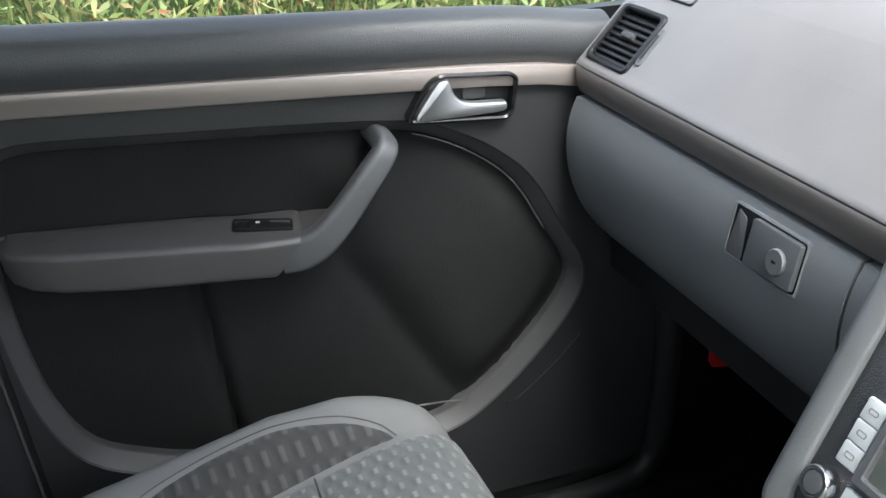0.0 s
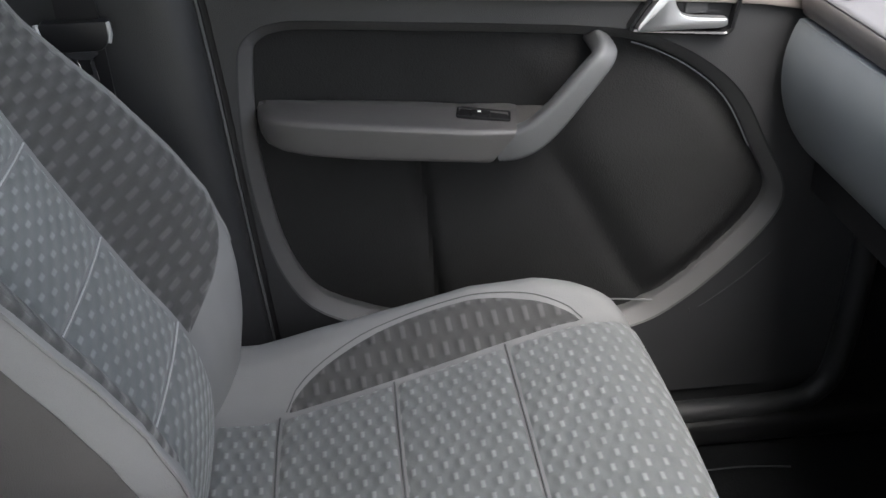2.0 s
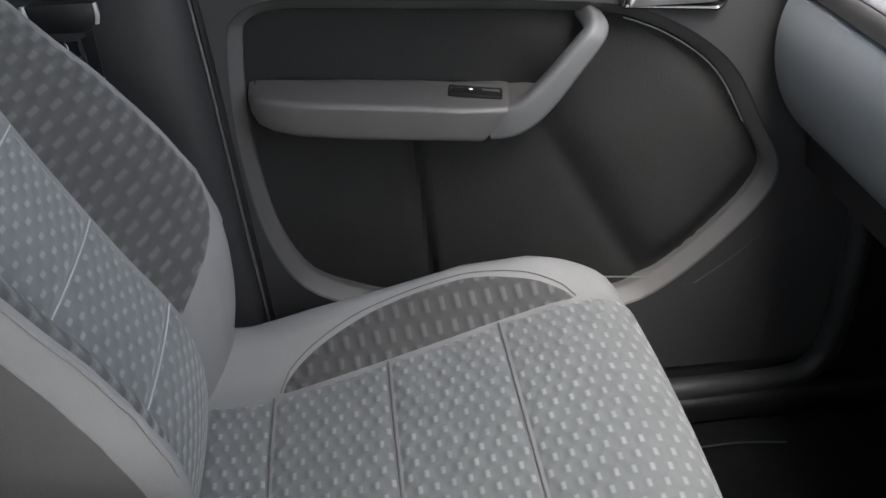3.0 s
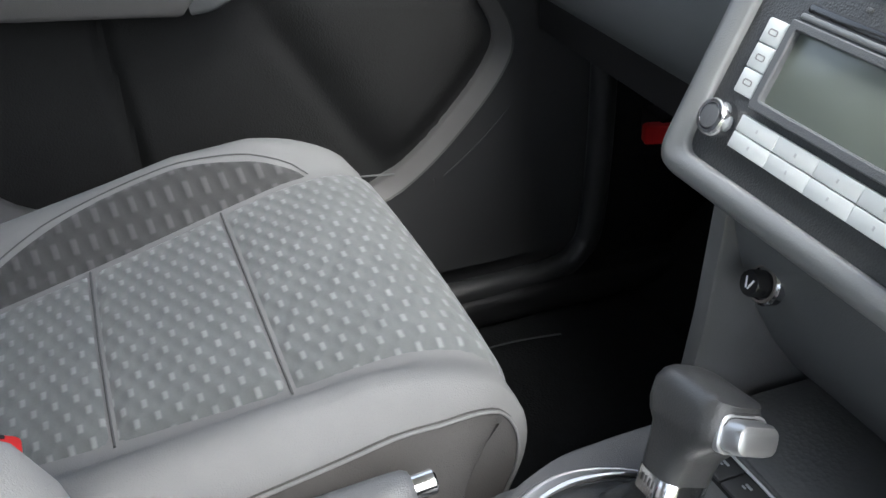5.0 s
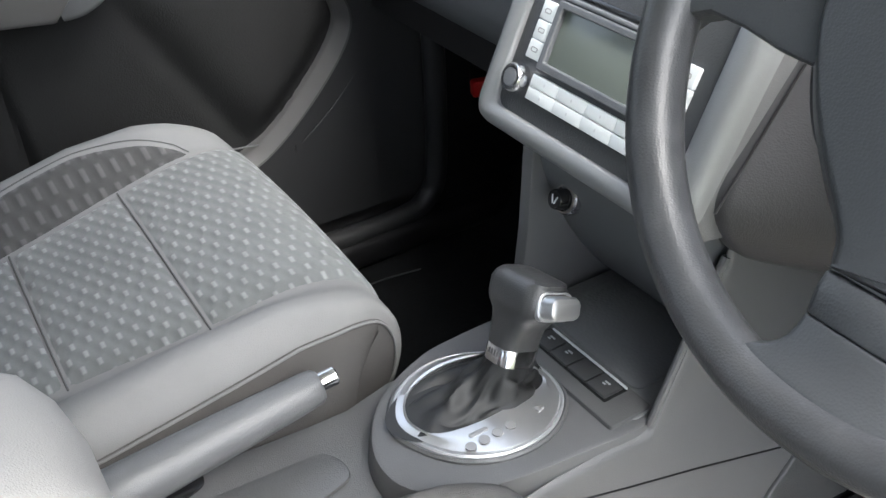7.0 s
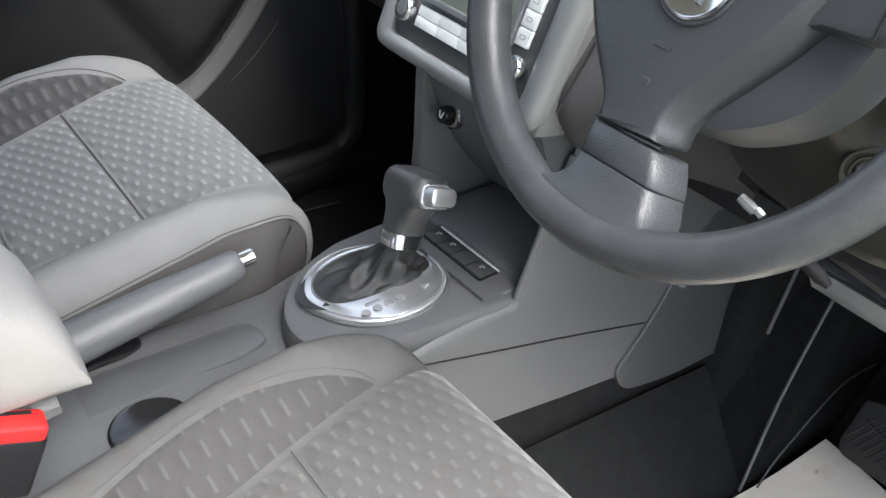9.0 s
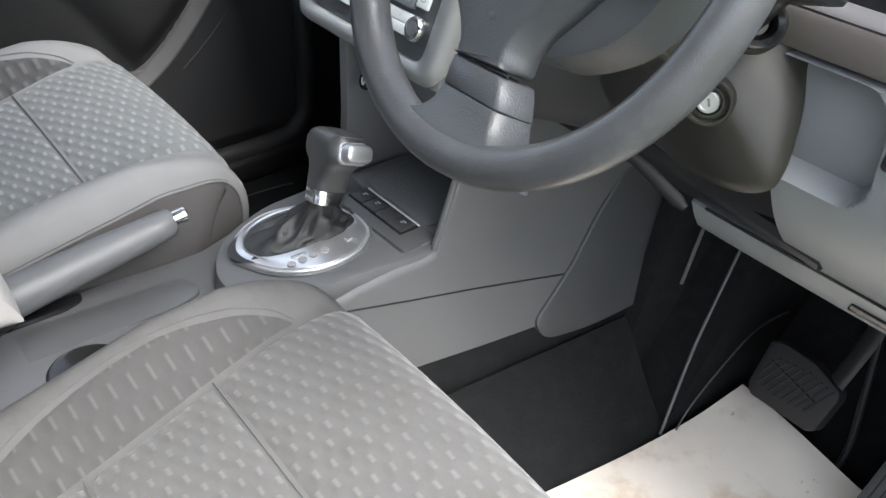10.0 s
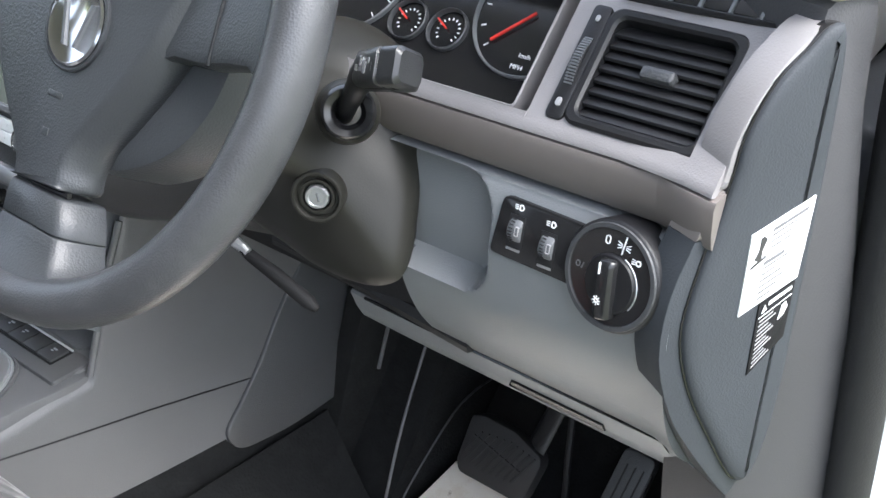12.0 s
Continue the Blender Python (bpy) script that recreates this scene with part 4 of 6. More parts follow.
lab_pts = [(0.0205, 0.6377), (0.0683, 0.6534), (0.0694, 0.7120), (0.0197, 0.6967)]
lab = part("airbag_label", slab(lab_pts, FE, -0.0005, 0.0006, 0.0002), M_LABELW, cap, "white airbag warning label")


def on_label(p, s, t):
    """A point s across and t up the label p."""
    a, c, d, e = [Vector(q) for q in p]
    return tuple(a.lerp(c, s).lerp(e.lerp(d, s), t))


def bar_on(p, s0, s1, t0, t1):
    return [on_label(p, s0, t0), on_label(p, s1, t0), on_label(p, s1, t1), on_label(p, s0, t1)]


bar_tone = mat("grey_print", (0.11, 0.11, 0.115), 0.6)
for k in range(12):
    t = 0.93 - 0.076 * k
    wide = (0.9, 0.74, 0.66, 0.7, 0.0, 0.62, 0.68, 0.5, 0.62, 0.66, 0.58, 0.5)[k]
    if wide:
        part("text_bar", slab(bar_on(lab_pts, 0.34 if k < 5 else 0.28, wide, t - (0.045 if k == 0 else 0.05 if k == 5 else 0.022), t), FE, 0.0004, 0.001, 0.0001), bar_tone, lab)
part("belt_symbol", slab(bar_on(lab_pts, 0.16, 0.22, 0.62, 0.90), FE, 0.0004, 0.001, 0.0001), M_PRINT, lab)
part("belt_symbol", slab([on_label(lab_pts, *q) for q in ((0.10, 0.66), (0.16, 0.62), (0.27, 0.84), (0.23, 0.88))], FE, 0.0005, 0.0011, 0.0001), M_PRINT, lab)
part("belt_symbol", slab([on_label(lab_pts, *q) for q in ((0.06, 0.56), (0.30, 0.60), (0.30, 0.635), (0.06, 0.595))], FE, 0.0004, 0.001, 0.0001), M_PRINT, lab)
lab2_pts = [(0.0392, 0.5850), (0.0673, 0.6076), (0.0671, 0.6510), (0.0381, 0.6415)]
lab2 = part("warning_label", slab(lab2_pts, FE, -0.0005, 0.0006, 0.0002), M_MATTE, cap, "black warning label with fine text")
for k in range(11):
    t = 0.06 + 0.066 * k
    part("text_bar", slab(bar_on(lab2_pts, 0.08, 0.56 - 0.09 * (k % 3), t, t + 0.020), FE, 0.0004, 0.001, 0.0001), M_DOT, lab2)
part("heading_bar", slab(bar_on(lab2_pts, 0.28, 0.92, 0.90, 0.955), FE, 0.0004, 0.001, 0.0001), M_LABELW, lab2)
part("warning_mark", slab([on_label(lab2_pts, *q) for q in ((0.1, 0.84), (0.24, 0.86), (0.17, 0.95))], FE, 0.0004, 0.001, 0.0001), M_LABELW, lab2)
part("rule", slab(bar_on(lab2_pts, 0.04, 0.96, 0.79, 0.80), FE, 0.0004, 0.001, 0.0001), M_LABELW, lab2)
part("picture_mark", slab([on_label(lab2_pts, *q) for q in ((0.66, 0.5), (0.82, 0.52), (0.9, 0.62), (0.82, 0.74), (0.72, 0.72))], FE, 0.0004, 0.001, 0.0001), M_LABELW, lab2)

# pillar and sill of the open driver's door
foot = [tuple(p[:2]) for p in spline([(u, z, 0) for u, z in ((0.058, 0.826), (0.103, 0.826), (0.113, 0.76), (0.152, 0.60), (0.186, 0.46), (0.225, 0.25), (0.25, 0.03), (0.09, 0.03), (0.08, 0.25), (0.056, 0.44), (0.065, 0.6), (0.06, 0.75))], 3, True)]
structure("trim_a_pillar_lower", slab(foot, CAP, -0.07, -0.003, 0.008), M_FOOT, "grey plastic trim at the foot of the windscreen pillar")
structure("trim_pillar_base", slab(round_poly([(cu(0.768), 0.8285), (cu(0.86), 0.8285), (cu(0.84), 0.97), (cu(0.72), 0.97)], 0.012), CAP, -0.06, 0.003, 0.008), M_BEIGE, "pale beige foot of the windscreen pillar trim")
pillar("trim_a_pillar_rear", spline([(0.86, -0.775, 0.862), (0.78, -0.765, 0.95), (0.66, -0.72, 1.15), (0.56, -0.68, 1.29)], 6), 0.036, "beige trim of the door post", M_BEIGE)
structure("trim_door_seal_right", tube(spline([(0.4, -0.80, 0.07), (0.8, -0.805, 0.07), (0.91, -0.815, 0.09), (0.925, -0.82, 0.2), (0.893, -0.814, 0.40), (0.870, -0.806, 0.57), (0.85, -0.797, 0.75), (0.84, -0.79, 0.87), (0.76, -0.75, 1.05), (0.62, -0.70, 1.24)], 6), 0.02, 10), M_RUBBER, "black rubber seal of the driver's door opening")
structure("wall_body_right", loft([[Vector((x + dx, y, z)) for x, y in ((0.858, -0.812), (0.872, -0.838), (0.91, -0.855), (1.25, -0.89), (1.6, -0.89), (1.6, -0.812))] for z, dx in ((-0.2, 0.14), (0.1, 0.11), (0.42, 0.055), (0.6, 0.02), (0.8, -0.015), (0.92, -0.04))]), M_PAINT, "pale silver painted body beside the door opening")
structure("trim_sill_right", mesh_box(-0.3, 1.1, -0.80, -0.69, -0.03, 0.055, 0.015), M_PANEL, "dark sill trim of the driver's door")
structure("wall_kick_right", mesh_box(0.93, 1.3, -0.76, -0.70, 0.0, 0.7, 0.01), M_PANEL, "grey footwell side lining")
structure("wall_body_sill", mesh_box(-0.6, 1.5, -0.86, -0.80, -0.2, 0.04, 0.02), M_PAINT, "pale silver painted sill below the door")

# instruments behind the wheel
FI = frame_at((0.792, -0.392, 0.744), (0, -1, 0), (0.686, 0, 0.727))
dials = part("instrument_panel", slab(rrect(0.374, 0.135, 0.02), FI, -0.01, 0.0), M_GLOSS, dash, "black instrument panel with white figures")
for cx, r in ((-0.035, 0.053), (0.145, 0.053), (0.035, 0.018), (0.075, 0.018)):
    cy = 0.034 if r > 0.03 else 0.005
    g = part("dial", lathe([(r - 0.0018, 0.0), (r - 0.0018, 0.004), (r - 0.001, 0.005), (r, 0.004), (r, 0.0)], FI @ pose(cx, cy, 0), 40), M_BEZEL if r > 0.03 else M_SILL, dials, "grey ringed dial")
    for k in range(13):
        a = radians(225 - 22.5 * k)
        part("tick", slab(rrect(0.0042 if r > 0.03 else 0.002, 0.0010, 0.0002, 1), FI @ pose(cx + (r - 0.008) * math.cos(a), cy + (r - 0.008) * math.sin(a), 0, 0, 0, math.degrees(a)), 0.0, 0.0008, 0.0001), M_WHITE, g)
    a = radians(226 if r > 0.03 else 150)
    part("needle", slab(rrect(r * 0.75, 0.0022 if r > 0.03 else 0.0016, 0.0005, 1, cx=r * 0.38), FI @ pose(cx, cy, 0.003, 0, 0, math.degrees(a)), 0.0, 0.0015, 0.0003), M_NEEDLE, g, "red needle")

part("instrument_hood", ring_slab(rrect(0.3745, 0.1165, 0.004), rrect(0.3705, 0.1125, 0.003), FI @ pose(0, 0.006, 0), -0.004, 0.0425, 0.001), M_DASH, dash, "grey walls round the instruments")


def lettering(name, text, size, f, material, parent):
    """Words in the built-in font lying on the frame f."""
    cu_text = bpy.data.curves.new(name, "FONT")
    cu_text.body, cu_text.size, cu_text.extrude = text, size, 0.0002
    cu_text.align_x, cu_text.align_y = "CENTER", "CENTER"
    cu_text.materials.append(material)
    ob = new(name, cu_text)
    ob.parent = parent
    ob.matrix_parent_inverse = Matrix.Translation(-parent_origin(parent))
    ob.matrix_local = f
    return ob


lettering("dial_unit", "km/h", 0.0052, FI @ pose(0.150, 0.000, 0.0008), M_WHITE, dials)
lettering("dial_unit", "MPH", 0.0055, FI @ pose(0.147, -0.0095, 0.0008), M_WHITE, dials)

# ---- steering column and wheel ----
W_C = Vector((0.54, -0.384, 0.81))
W_V = Vector((0.485, 0, 0.8745))
WF = frame_at(W_C, (0, -1, 0), W_V)  # u to the driver's right, v up the wheel, w towards the driver
column = thing("steering_column", "olive grey steering column cover with ignition lock", "steering column", (0.72, -0.384, 0.62))


SHROUD = [(0.089, 0.008), (0.101, -0.012), (0.106, -0.031), (0.116, -0.056), (0.122, -0.078), (0.127, -0.106), (0.122, -0.124), (0.096, -0.1365), (0.05, -0.1395), (0.010, -0.134), (-0.043, -0.125), (-0.080, -0.104), (-0.090, -0.06), (-0.086, 0.0), (-0.068, 0.04), (0.0, 0.058), (0.056, 0.047), (0.080, 0.027)]


def shroud_loop(s, k, cx=0.0):
    """Section of the cover s below the wheel, k times its widest outline."""
    return [WF @ Vector((p[0] * k + cx, p[1] * k, -s)) for p in spline([(a, b, 0) for a, b in SHROUD], 4, True)]


part("shroud", loft([shroud_loop(*r) for r in ((0.035, 0.37), (0.06, 0.39), (0.10, 0.43), (0.14, 0.48), (0.165, 0.54), (0.18, 0.60), (0.192, 0.67), (0.204, 0.78), (0.214, 0.88), (0.222, 0.95), (0.230, 0.99), (0.236, 1.0), (0.240, 0.985), (0.242, 0.93), (0.30, 0.7))]), M_SHROUD, column, "smooth olive grey plastic cover")
# ignition lock on the right flank, looking back to the driver
ign = Vector((0.664, -0.453, 0.655))
nrm = (WF.to_3x3() @ Vector((0.50, -0.30, 0.80))).normalized()
IG = frame_at(ign + nrm * 0.0105, nrm.cross(Vector((0, 0, 1))).normalized() * -1, nrm.cross(nrm.cross(Vector((0, 0, 1)))) * -1) @ Matrix.Scale(0.82, 4)
lock = part("ignition_ring", lathe([(0.0125, -0.012), (0.0245, -0.012), (0.0245, 0.002), (0.0232, 0.0036), (0.0208, 0.0036), (0.0196, 0.002), (0.0190, -0.0025), (0.0165, -0.0025), (0.0160, 0.0015), (0.0135, 0.0015), (0.0125, -0.003)], IG, 40), M_SHROUD, column, "dark ring of the ignition lock")
part("ignition_barrel", lathe([(0, -0.01), (0.0112, -0.01), (0.0112, 0.0025), (0.0102, 0.0038), (0.008, 0.0038), (0.0074, 0.003), (0, 0.003)], IG, 28), M_SATIN, lock, "bright metal ignition barrel")
part("keyhole", slab(rrect(0.0022, 0.0085, 0.0006), IG @ pose(0.001, 0, 0, 0, 0, 12), 0.0025, 0.0036, 0.0002), M_PANEL, lock)
# stalk on the right
ring_c = WF @ Vector((0.107, -0.013, -0.142))
part("stalk_ring", lathe([(0.009, -0.02), (0.019, -0.02), (0.019, 0.002), (0.0165, 0.005), (0.012, 0.003), (0.009, -0.004)], frame_at(ring_c, WF.to_3x3() @ Vector((0, 1, 0)), WF.to_3x3() @ Vector((-0.75, 0, 0.66))), 28), M_GLOSS, column)
stalk_path = [WF @ Vector(p) for p in ((0.088, -0.016, -0.16), (0.105, -0.008, -0.142), (0.116, 0.004, -0.132), (0.124, 0.013, -0.126), (0.131, 0.017, -0.121), (0.158, 0.0225, -0.116))]
stalk = part("wiper_stalk", tube(stalk_path, [0.007, 0.007, 0.0078, 0.010, 0.0125, 0.013], 14), M_BLACK, column, "black control stalk with printed symbols")
tip_rows = ((0.126, 0.014, -0.122, 0.016, 0.020), (0.130, 0.016, -0.121, 0.022, 0.026), (0.150, 0.021, -0.117, 0.024, 0.030), (0.1515, 0.0212, -0.1168, 0.021, 0.027), (0.153, 0.0214, -0.1166, 0.024, 0.030), (0.166, 0.0245, -0.1145, 0.024, 0.029), (0.169, 0.025, -0.114, 0.019, 0.024))
part("stalk_tip", loft([[WF @ Vector((c[0] - 0.2 * a, c[1] + a, c[2] + d)) for a, d in rrect(c[3], c[4], 0.005)] for c in tip_rows]), M_STALK, stalk, "dark square end of the stalk")
part("stalk_boss", lathe([(0.017, -0.03), (0.0235, -0.03), (0.0215, -0.012), (0.0195, -0.009), (0.017, -0.010)], frame_at(ring_c, WF.to_3x3() @ Vector((0, 1, 0)), WF.to_3x3() @ Vector((-0.75, 0, 0.66))), 32), M_SHROUD, column)
for k in range(7):
    p = WF @ Vector((0.1325 + 0.0036 * k, 0.0178 + 0.0008 * k, -0.1065 + 0.0006 * k))
    part("stalk_mark", slab(rrect(0.0016, 0.004 + 0.002 * (k % 3), 0.0004), frame_at(p, WF.to_3x3() @ Vector((1, 0.2, 0)), WF.to_3x3() @ Vector((-0.2, 1, 0))) @ pose(0, 0.002 * ((k % 2) * 2 - 1), 0), -0.002, 0.0011, 0.0002), M_SATIN, stalk)
# tilt lever below
lv = [WF @ Vector(p) for p in ((0.000, -0.141, -0.190), (0.010, -0.145, -0.193), (0.035, -0.152, -0.201), (0.066, -0.163, -0.212), (0.074, -0.166, -0.215))]
part("tilt_lever", tube(lv, [0.003, 0.005, 0.006, 0.006, 0.003], 12), M_MATTE, column, "black column tilt lever")
part("lever_end", tube([WF @ Vector(p) for p in ((-0.012, -0.137, -0.186), (-0.004, -0.1395, -0.189), (0.004, -0.142, -0.191))], [0.004, 0.0048, 0.004], 8), M_SATIN, column, "bare metal end of the lever")
part("lever_pin", tube([WF @ Vector(p) for p in ((0.006, -0.139, -0.186), (0.012, -0.142, -0.188))], 0.0035, 8), M_SATIN, column)
part("column_under", loft([[Vector((x, y, z)) for y, z in ((-0.515, 0.60 - d), (-0.31, 0.60 - d), (-0.295, 0.545 - d), (-0.40, 0.52 - d), (-0.515, 0.535 - d))] for x, d in ((0.735, 0.0), (0.80, 0.04), (0.95, 0.05))]), M_BLACK, column, "black bracket under the column")
part("bracket_rail", tube([(0.728, -0.325, 0.545), (0.745, -0.40, 0.525), (0.752, -0.46, 0.512), (0.755, -0.53, 0.503)], 0.011, 8), M_BLACK, column)

wheel = thing("steering_wheel", "dark grained leather steering wheel with three spokes", "steering wheel", tuple(W_C))
R_W = 0.1835
seg_r, seg_t = 96, 16
rim_loops = []
for i in range(seg_r):
    a = 2 * math.pi * i / seg_r
    grip = 1 + 0.10 * math.exp(-((math.degrees(a) % 360 - 150) / 16) ** 2) + 0.10 * math.exp(-((math.degrees(a) % 360 - 30) / 16) ** 2)
    rim_loops.append([WF @ Vector(((R_W + 0.0155 * grip * math.cos(b)) * math.cos(a), (R_W + 0.0155 * grip * math.cos(b)) * math.sin(a), 0.0175 * math.sin(b))) for b in (2 * math.pi * k / seg_t for k in range(seg_t))])
rim_loops.append(rim_loops[0])
bm = loft(rim_loops, caps=False)
bmesh.ops.remove_doubles(bm, verts=bm.verts, dist=1e-6)
part("rim", bm, M_WHEEL, wheel, "thick worn grained leather rim")


def crown(outline, rows, f):
    """Padded lid: rows of (inset, height)."""
    loops = []
    for d, w in rows:
        lp = []
        for (u0, v0), (u1, v1) in zip(outline, shrink(outline, d)):
            k = min(1, max(0, (v0 + 0.112) / 0.02))  # the lower edge stays crisp
            lp.append(f @ Vector((u1, lerp(v0 + 0.15 * max(0, d), v1, k), w)))
        loops.append(lp)
    return loft(loops)


crest = [tuple(p[:2]) for p in spline([(u, v, 0) for u, v in ((0.0255, -0.1135), (0.0285, -0.112), (0.030, -0.108), (0.0295, -0.097), (0.0355, -0.081), (0.052, -0.057), (0.072, -0.026), (0.085, 0.002), (0.092, 0.035), (0.062, 0.066), (0, 0.076), (-0.062, 0.066), (-0.098, 0.035), (-0.101, -0.008), (-0.082, -0.05), (-0.057, -0.081), (-0.037, -0.101), (-0.0325, -0.112), (-0.0305, -0.116), (-0.027, -0.117))], 5)]
airbag = part("airbag_cover", crown(crest, ((0.004, -0.032), (-0.003, -0.027), (-0.002, -0.016), (0.0, -0.0115), (0.0055, -0.0040), (0.0070, -0.0020), (0.0090, -0.0006), (0.0115, 0.0)), WF), M_HUB, wheel, "large dark airbag cover", 60)
for sx in (-1, 1):
    def side_row(u, lo, hi, w):
        lo, hi = (lo, hi) if sx > 0 else (lo - 0.022 - 0.05 * max(0, u - 0.13), hi - 0.018)
        return [WF @ Vector((sx * u, v, z)) for v, z in ((lo + 0.004, w - 0.026), (lo, w - 0.018), (lo, w - 0.005), (lo + 0.0015, w - 0.0015), (lo + 0.006, w), (hi - 0.006, w), (hi - 0.0015, w - 0.0015), (hi, w - 0.005), (hi, w - 0.018), (hi - 0.004, w - 0.026))]

    spoke = part("side_spoke", loft([side_row(*r) for r in ((0.066, -0.02, 0.05, -0.009), (0.085, -0.0135, 0.046, -0.007), (0.11, -0.0125, 0.043, -0.005), (0.135, -0.008, 0.043, -0.001), (0.155, -0.006, 0.047, 0.003), (0.168, -0.012, 0.056, 0.006), (0.182, -0.03, 0.075, 0.006))]), M_HUB, wheel, "dark plastic spoke")
    part("spoke_seam", tube([WF @ Vector(p) for p in ((sx * 0.118, 0.044, -0.0035), (sx * 0.118, 0.02, -0.0032), (sx * 0.119, -0.011, -0.004))], 0.0011, 6), M_BLACK, spoke)


def spoke_row(v, half, w, cx):
    low = lerp(-0.03, -0.009, min(1, max(0, (half - 0.036) / 0.014)))  # flares end inside the rim
    return [WF @ Vector((cx + u, v, z)) for u, z in ((-half - 0.003, low), (-half - 0.003, low * 0.6), (-half - 0.002, w - 0.008), (-half, w - 0.003), (-half + 0.004, w), (half - 0.006, w), (half - 0.003, w - 0.0012), (half, w - 0.004), (half + 0.003, w - 0.011), (half + 0.006, low * 0.75), (half + 0.006, low))]


part("spoke_plate", loft([spoke_row(*r) for r in ((-0.1172, 0.0275, -0.005, 0.0012), (-0.1176, 0.0283, -0.0018, 0.0013), (-0.1186, 0.0288, -0.0004, 0.0015), (-0.127, 0.0312, 0.0008, 0.004), (-0.1378, 0.0325, 0.0018, 0.0075), (-0.1388, 0.0325, 0.0014, 0.0075), (-0.1392, 0.0325, 0.0004, 0.0075))]), M_HUB, wheel, "inset plate on the lower spoke", 60)
part("lower_spoke", loft([spoke_row(*r) for r in ((-0.1397, 0.0325, 0.0008, 0.008), (-0.1402, 0.0325, 0.0018, 0.008), (-0.1412, 0.0326, 0.0024, 0.008), (-0.147, 0.0338, 0.0036, 0.009), (-0.153, 0.0358, 0.0052, 0.010), (-0.158, 0.0390, 0.0068, 0.0105), (-0.162, 0.0435, 0.0082, 0.011), (-0.165, 0.0500, 0.0092, 0.011), (-0.168, 0.0590, 0.0098, 0.011), (-0.172, 0.0700, 0.0095, 0.011), (-0.180, 0.0720, 0.0070, 0.011))]), M_HUB, wheel, "leather covered lower spoke", 60)
part("pad_joint", tube([WF @ Vector(p) for p in ((-0.027, -0.1168, -0.0075), (0.0, -0.1158, -0.0065), (0.027, -0.1148, -0.0085))], 0.0022, 8), M_GLOSS, wheel)
part("hub_back", slab(round_poly([(0.034, -0.098), (0.063, -0.085), (0.09, -0.066), (0.108, -0.037), (0.115, 0.0), (0.10, 0.045), (0, 0.07), (-0.10, 0.045), (-0.115, 0.0), (-0.108, -0.037), (-0.09, -0.066), (-0.05, -0.098)], 0.03), WF, -0.07, -0.026, 0.012), M_HUB, wheel, "dished rear cover of the hub")
BF = WF @ pose(0.002, -0.012, 0.0005)
part("badge_ring", lathe([(0.027, -0.001), (0.0305, -0.001), (0.0305, 0.0014), (0.0292, 0.0022), (0.027, 0.0008)], BF, 40), M_HUB, airbag)
badge = part("badge", lathe([(0, 0), (0.027, 0), (0.027, 0.002), (0.0255, 0.003), (0.0235, 0.0015), (0, 0.0015)], BF, 40), M_CHROME, wheel, "round chrome badge")
for pts in ([(-0.016, 0.013), (-0.0125, 0.013), (-0.004, -0.015), (-0.0075, -0.015)], [(0.016, 0.013), (0.0125, 0.013), (0.004, -0.015), (0.0075, -0.015)]):
    part("badge_bar", slab(pts, BF, 0.001, 0.0032, 0.0004), M_PANEL, badge)
part("pad_mark", slab(rrect(0.016, 0.004, 0.0015, cx=-0.002, cy=-0.058), WF, -0.003, 0.0007, 0.0006), M_HUB, airbag)
part("pad_mark", slab(rrect(0.007, 0.005, 0.001, cx=-0.002, cy=-0.082), WF, -0.003, 0.0008, 0.0005), M_HUB, airbag)

# ---- centre stack ----
SF = frame_at((0.63, 0.0, 0.606), (0, -1, 0), (0.4226, 0, 0.9063))  # u to the driver, v up the slope, w to the rear
stack = thing("centre_stack", "grey framed centre stack holding the radio", "console", (0.72, 0, 0.42))
so = round_poly([(-0.136, -0.052), (0.149, -0.052), (0.153, 0.19), (-0.138, 0.19)], 0.026, 10)
si = round_poly([(-0.109, -0.031), (0.122, -0.031), (0.122, 0.150), (-0.109, 0.150)], 0.016, 10)
bezel_rows = ((so, -0.03), (so, -0.006), (shrink(so, 0.0008), 0.0), (shrink(so, 0.003), 0.0045), (shrink(so, 0.007), 0.0078), (shrink(so, 0.012), 0.009), (shrink(si, -0.0025), 0.0075), (shrink(si, -0.0006), 0.006), (si, 0.004), (si, -0.03))
part("bezel", loft([[SF @ Vector((u, v, z)) for u, v in o] for o, z in bezel_rows], caps=False), M_BEZEL, stack, "rounded grey bezel", 60)
part("bezel_core", slab(shrink(so, 0.004), SF, -0.06, -0.002), M_PANEL, stack)
for sx, u in ((-1, 0.137), (1, 0.150)):
    rim_curve = spline([(0.10, -0.004, 0), (u - 0.008, -0.004, 0), (u - 0.001, -0.009, 0), (u + 0.003, -0.022, 0), (u + 0.006, -0.06, 0), (u + 0.008, -0.11, 0), (u + 0.008, -0.16, 0), (0.10, -0.16, 0)], 4)
    part("stack_cheek", loft([[SF @ Vector((sx * p[0], v - 0.35 * min(0, p[1] + 0.004) * low, p[1])) for p in rim_curve] for v, low in ((-0.05, 1), (0.03, 0.4), (0.11, 0), (0.19, 0))]), M_GREY, stack, "smooth grey side of the centre stack")
part("cheek_joint", tube([(0.630, -0.1585, 0.585), (0.650, -0.1595, 0.615), (0.702, -0.161, 0.690), (0.73, -0.161, 0.73)], 0.0013, 6), M_BLACK, stack)
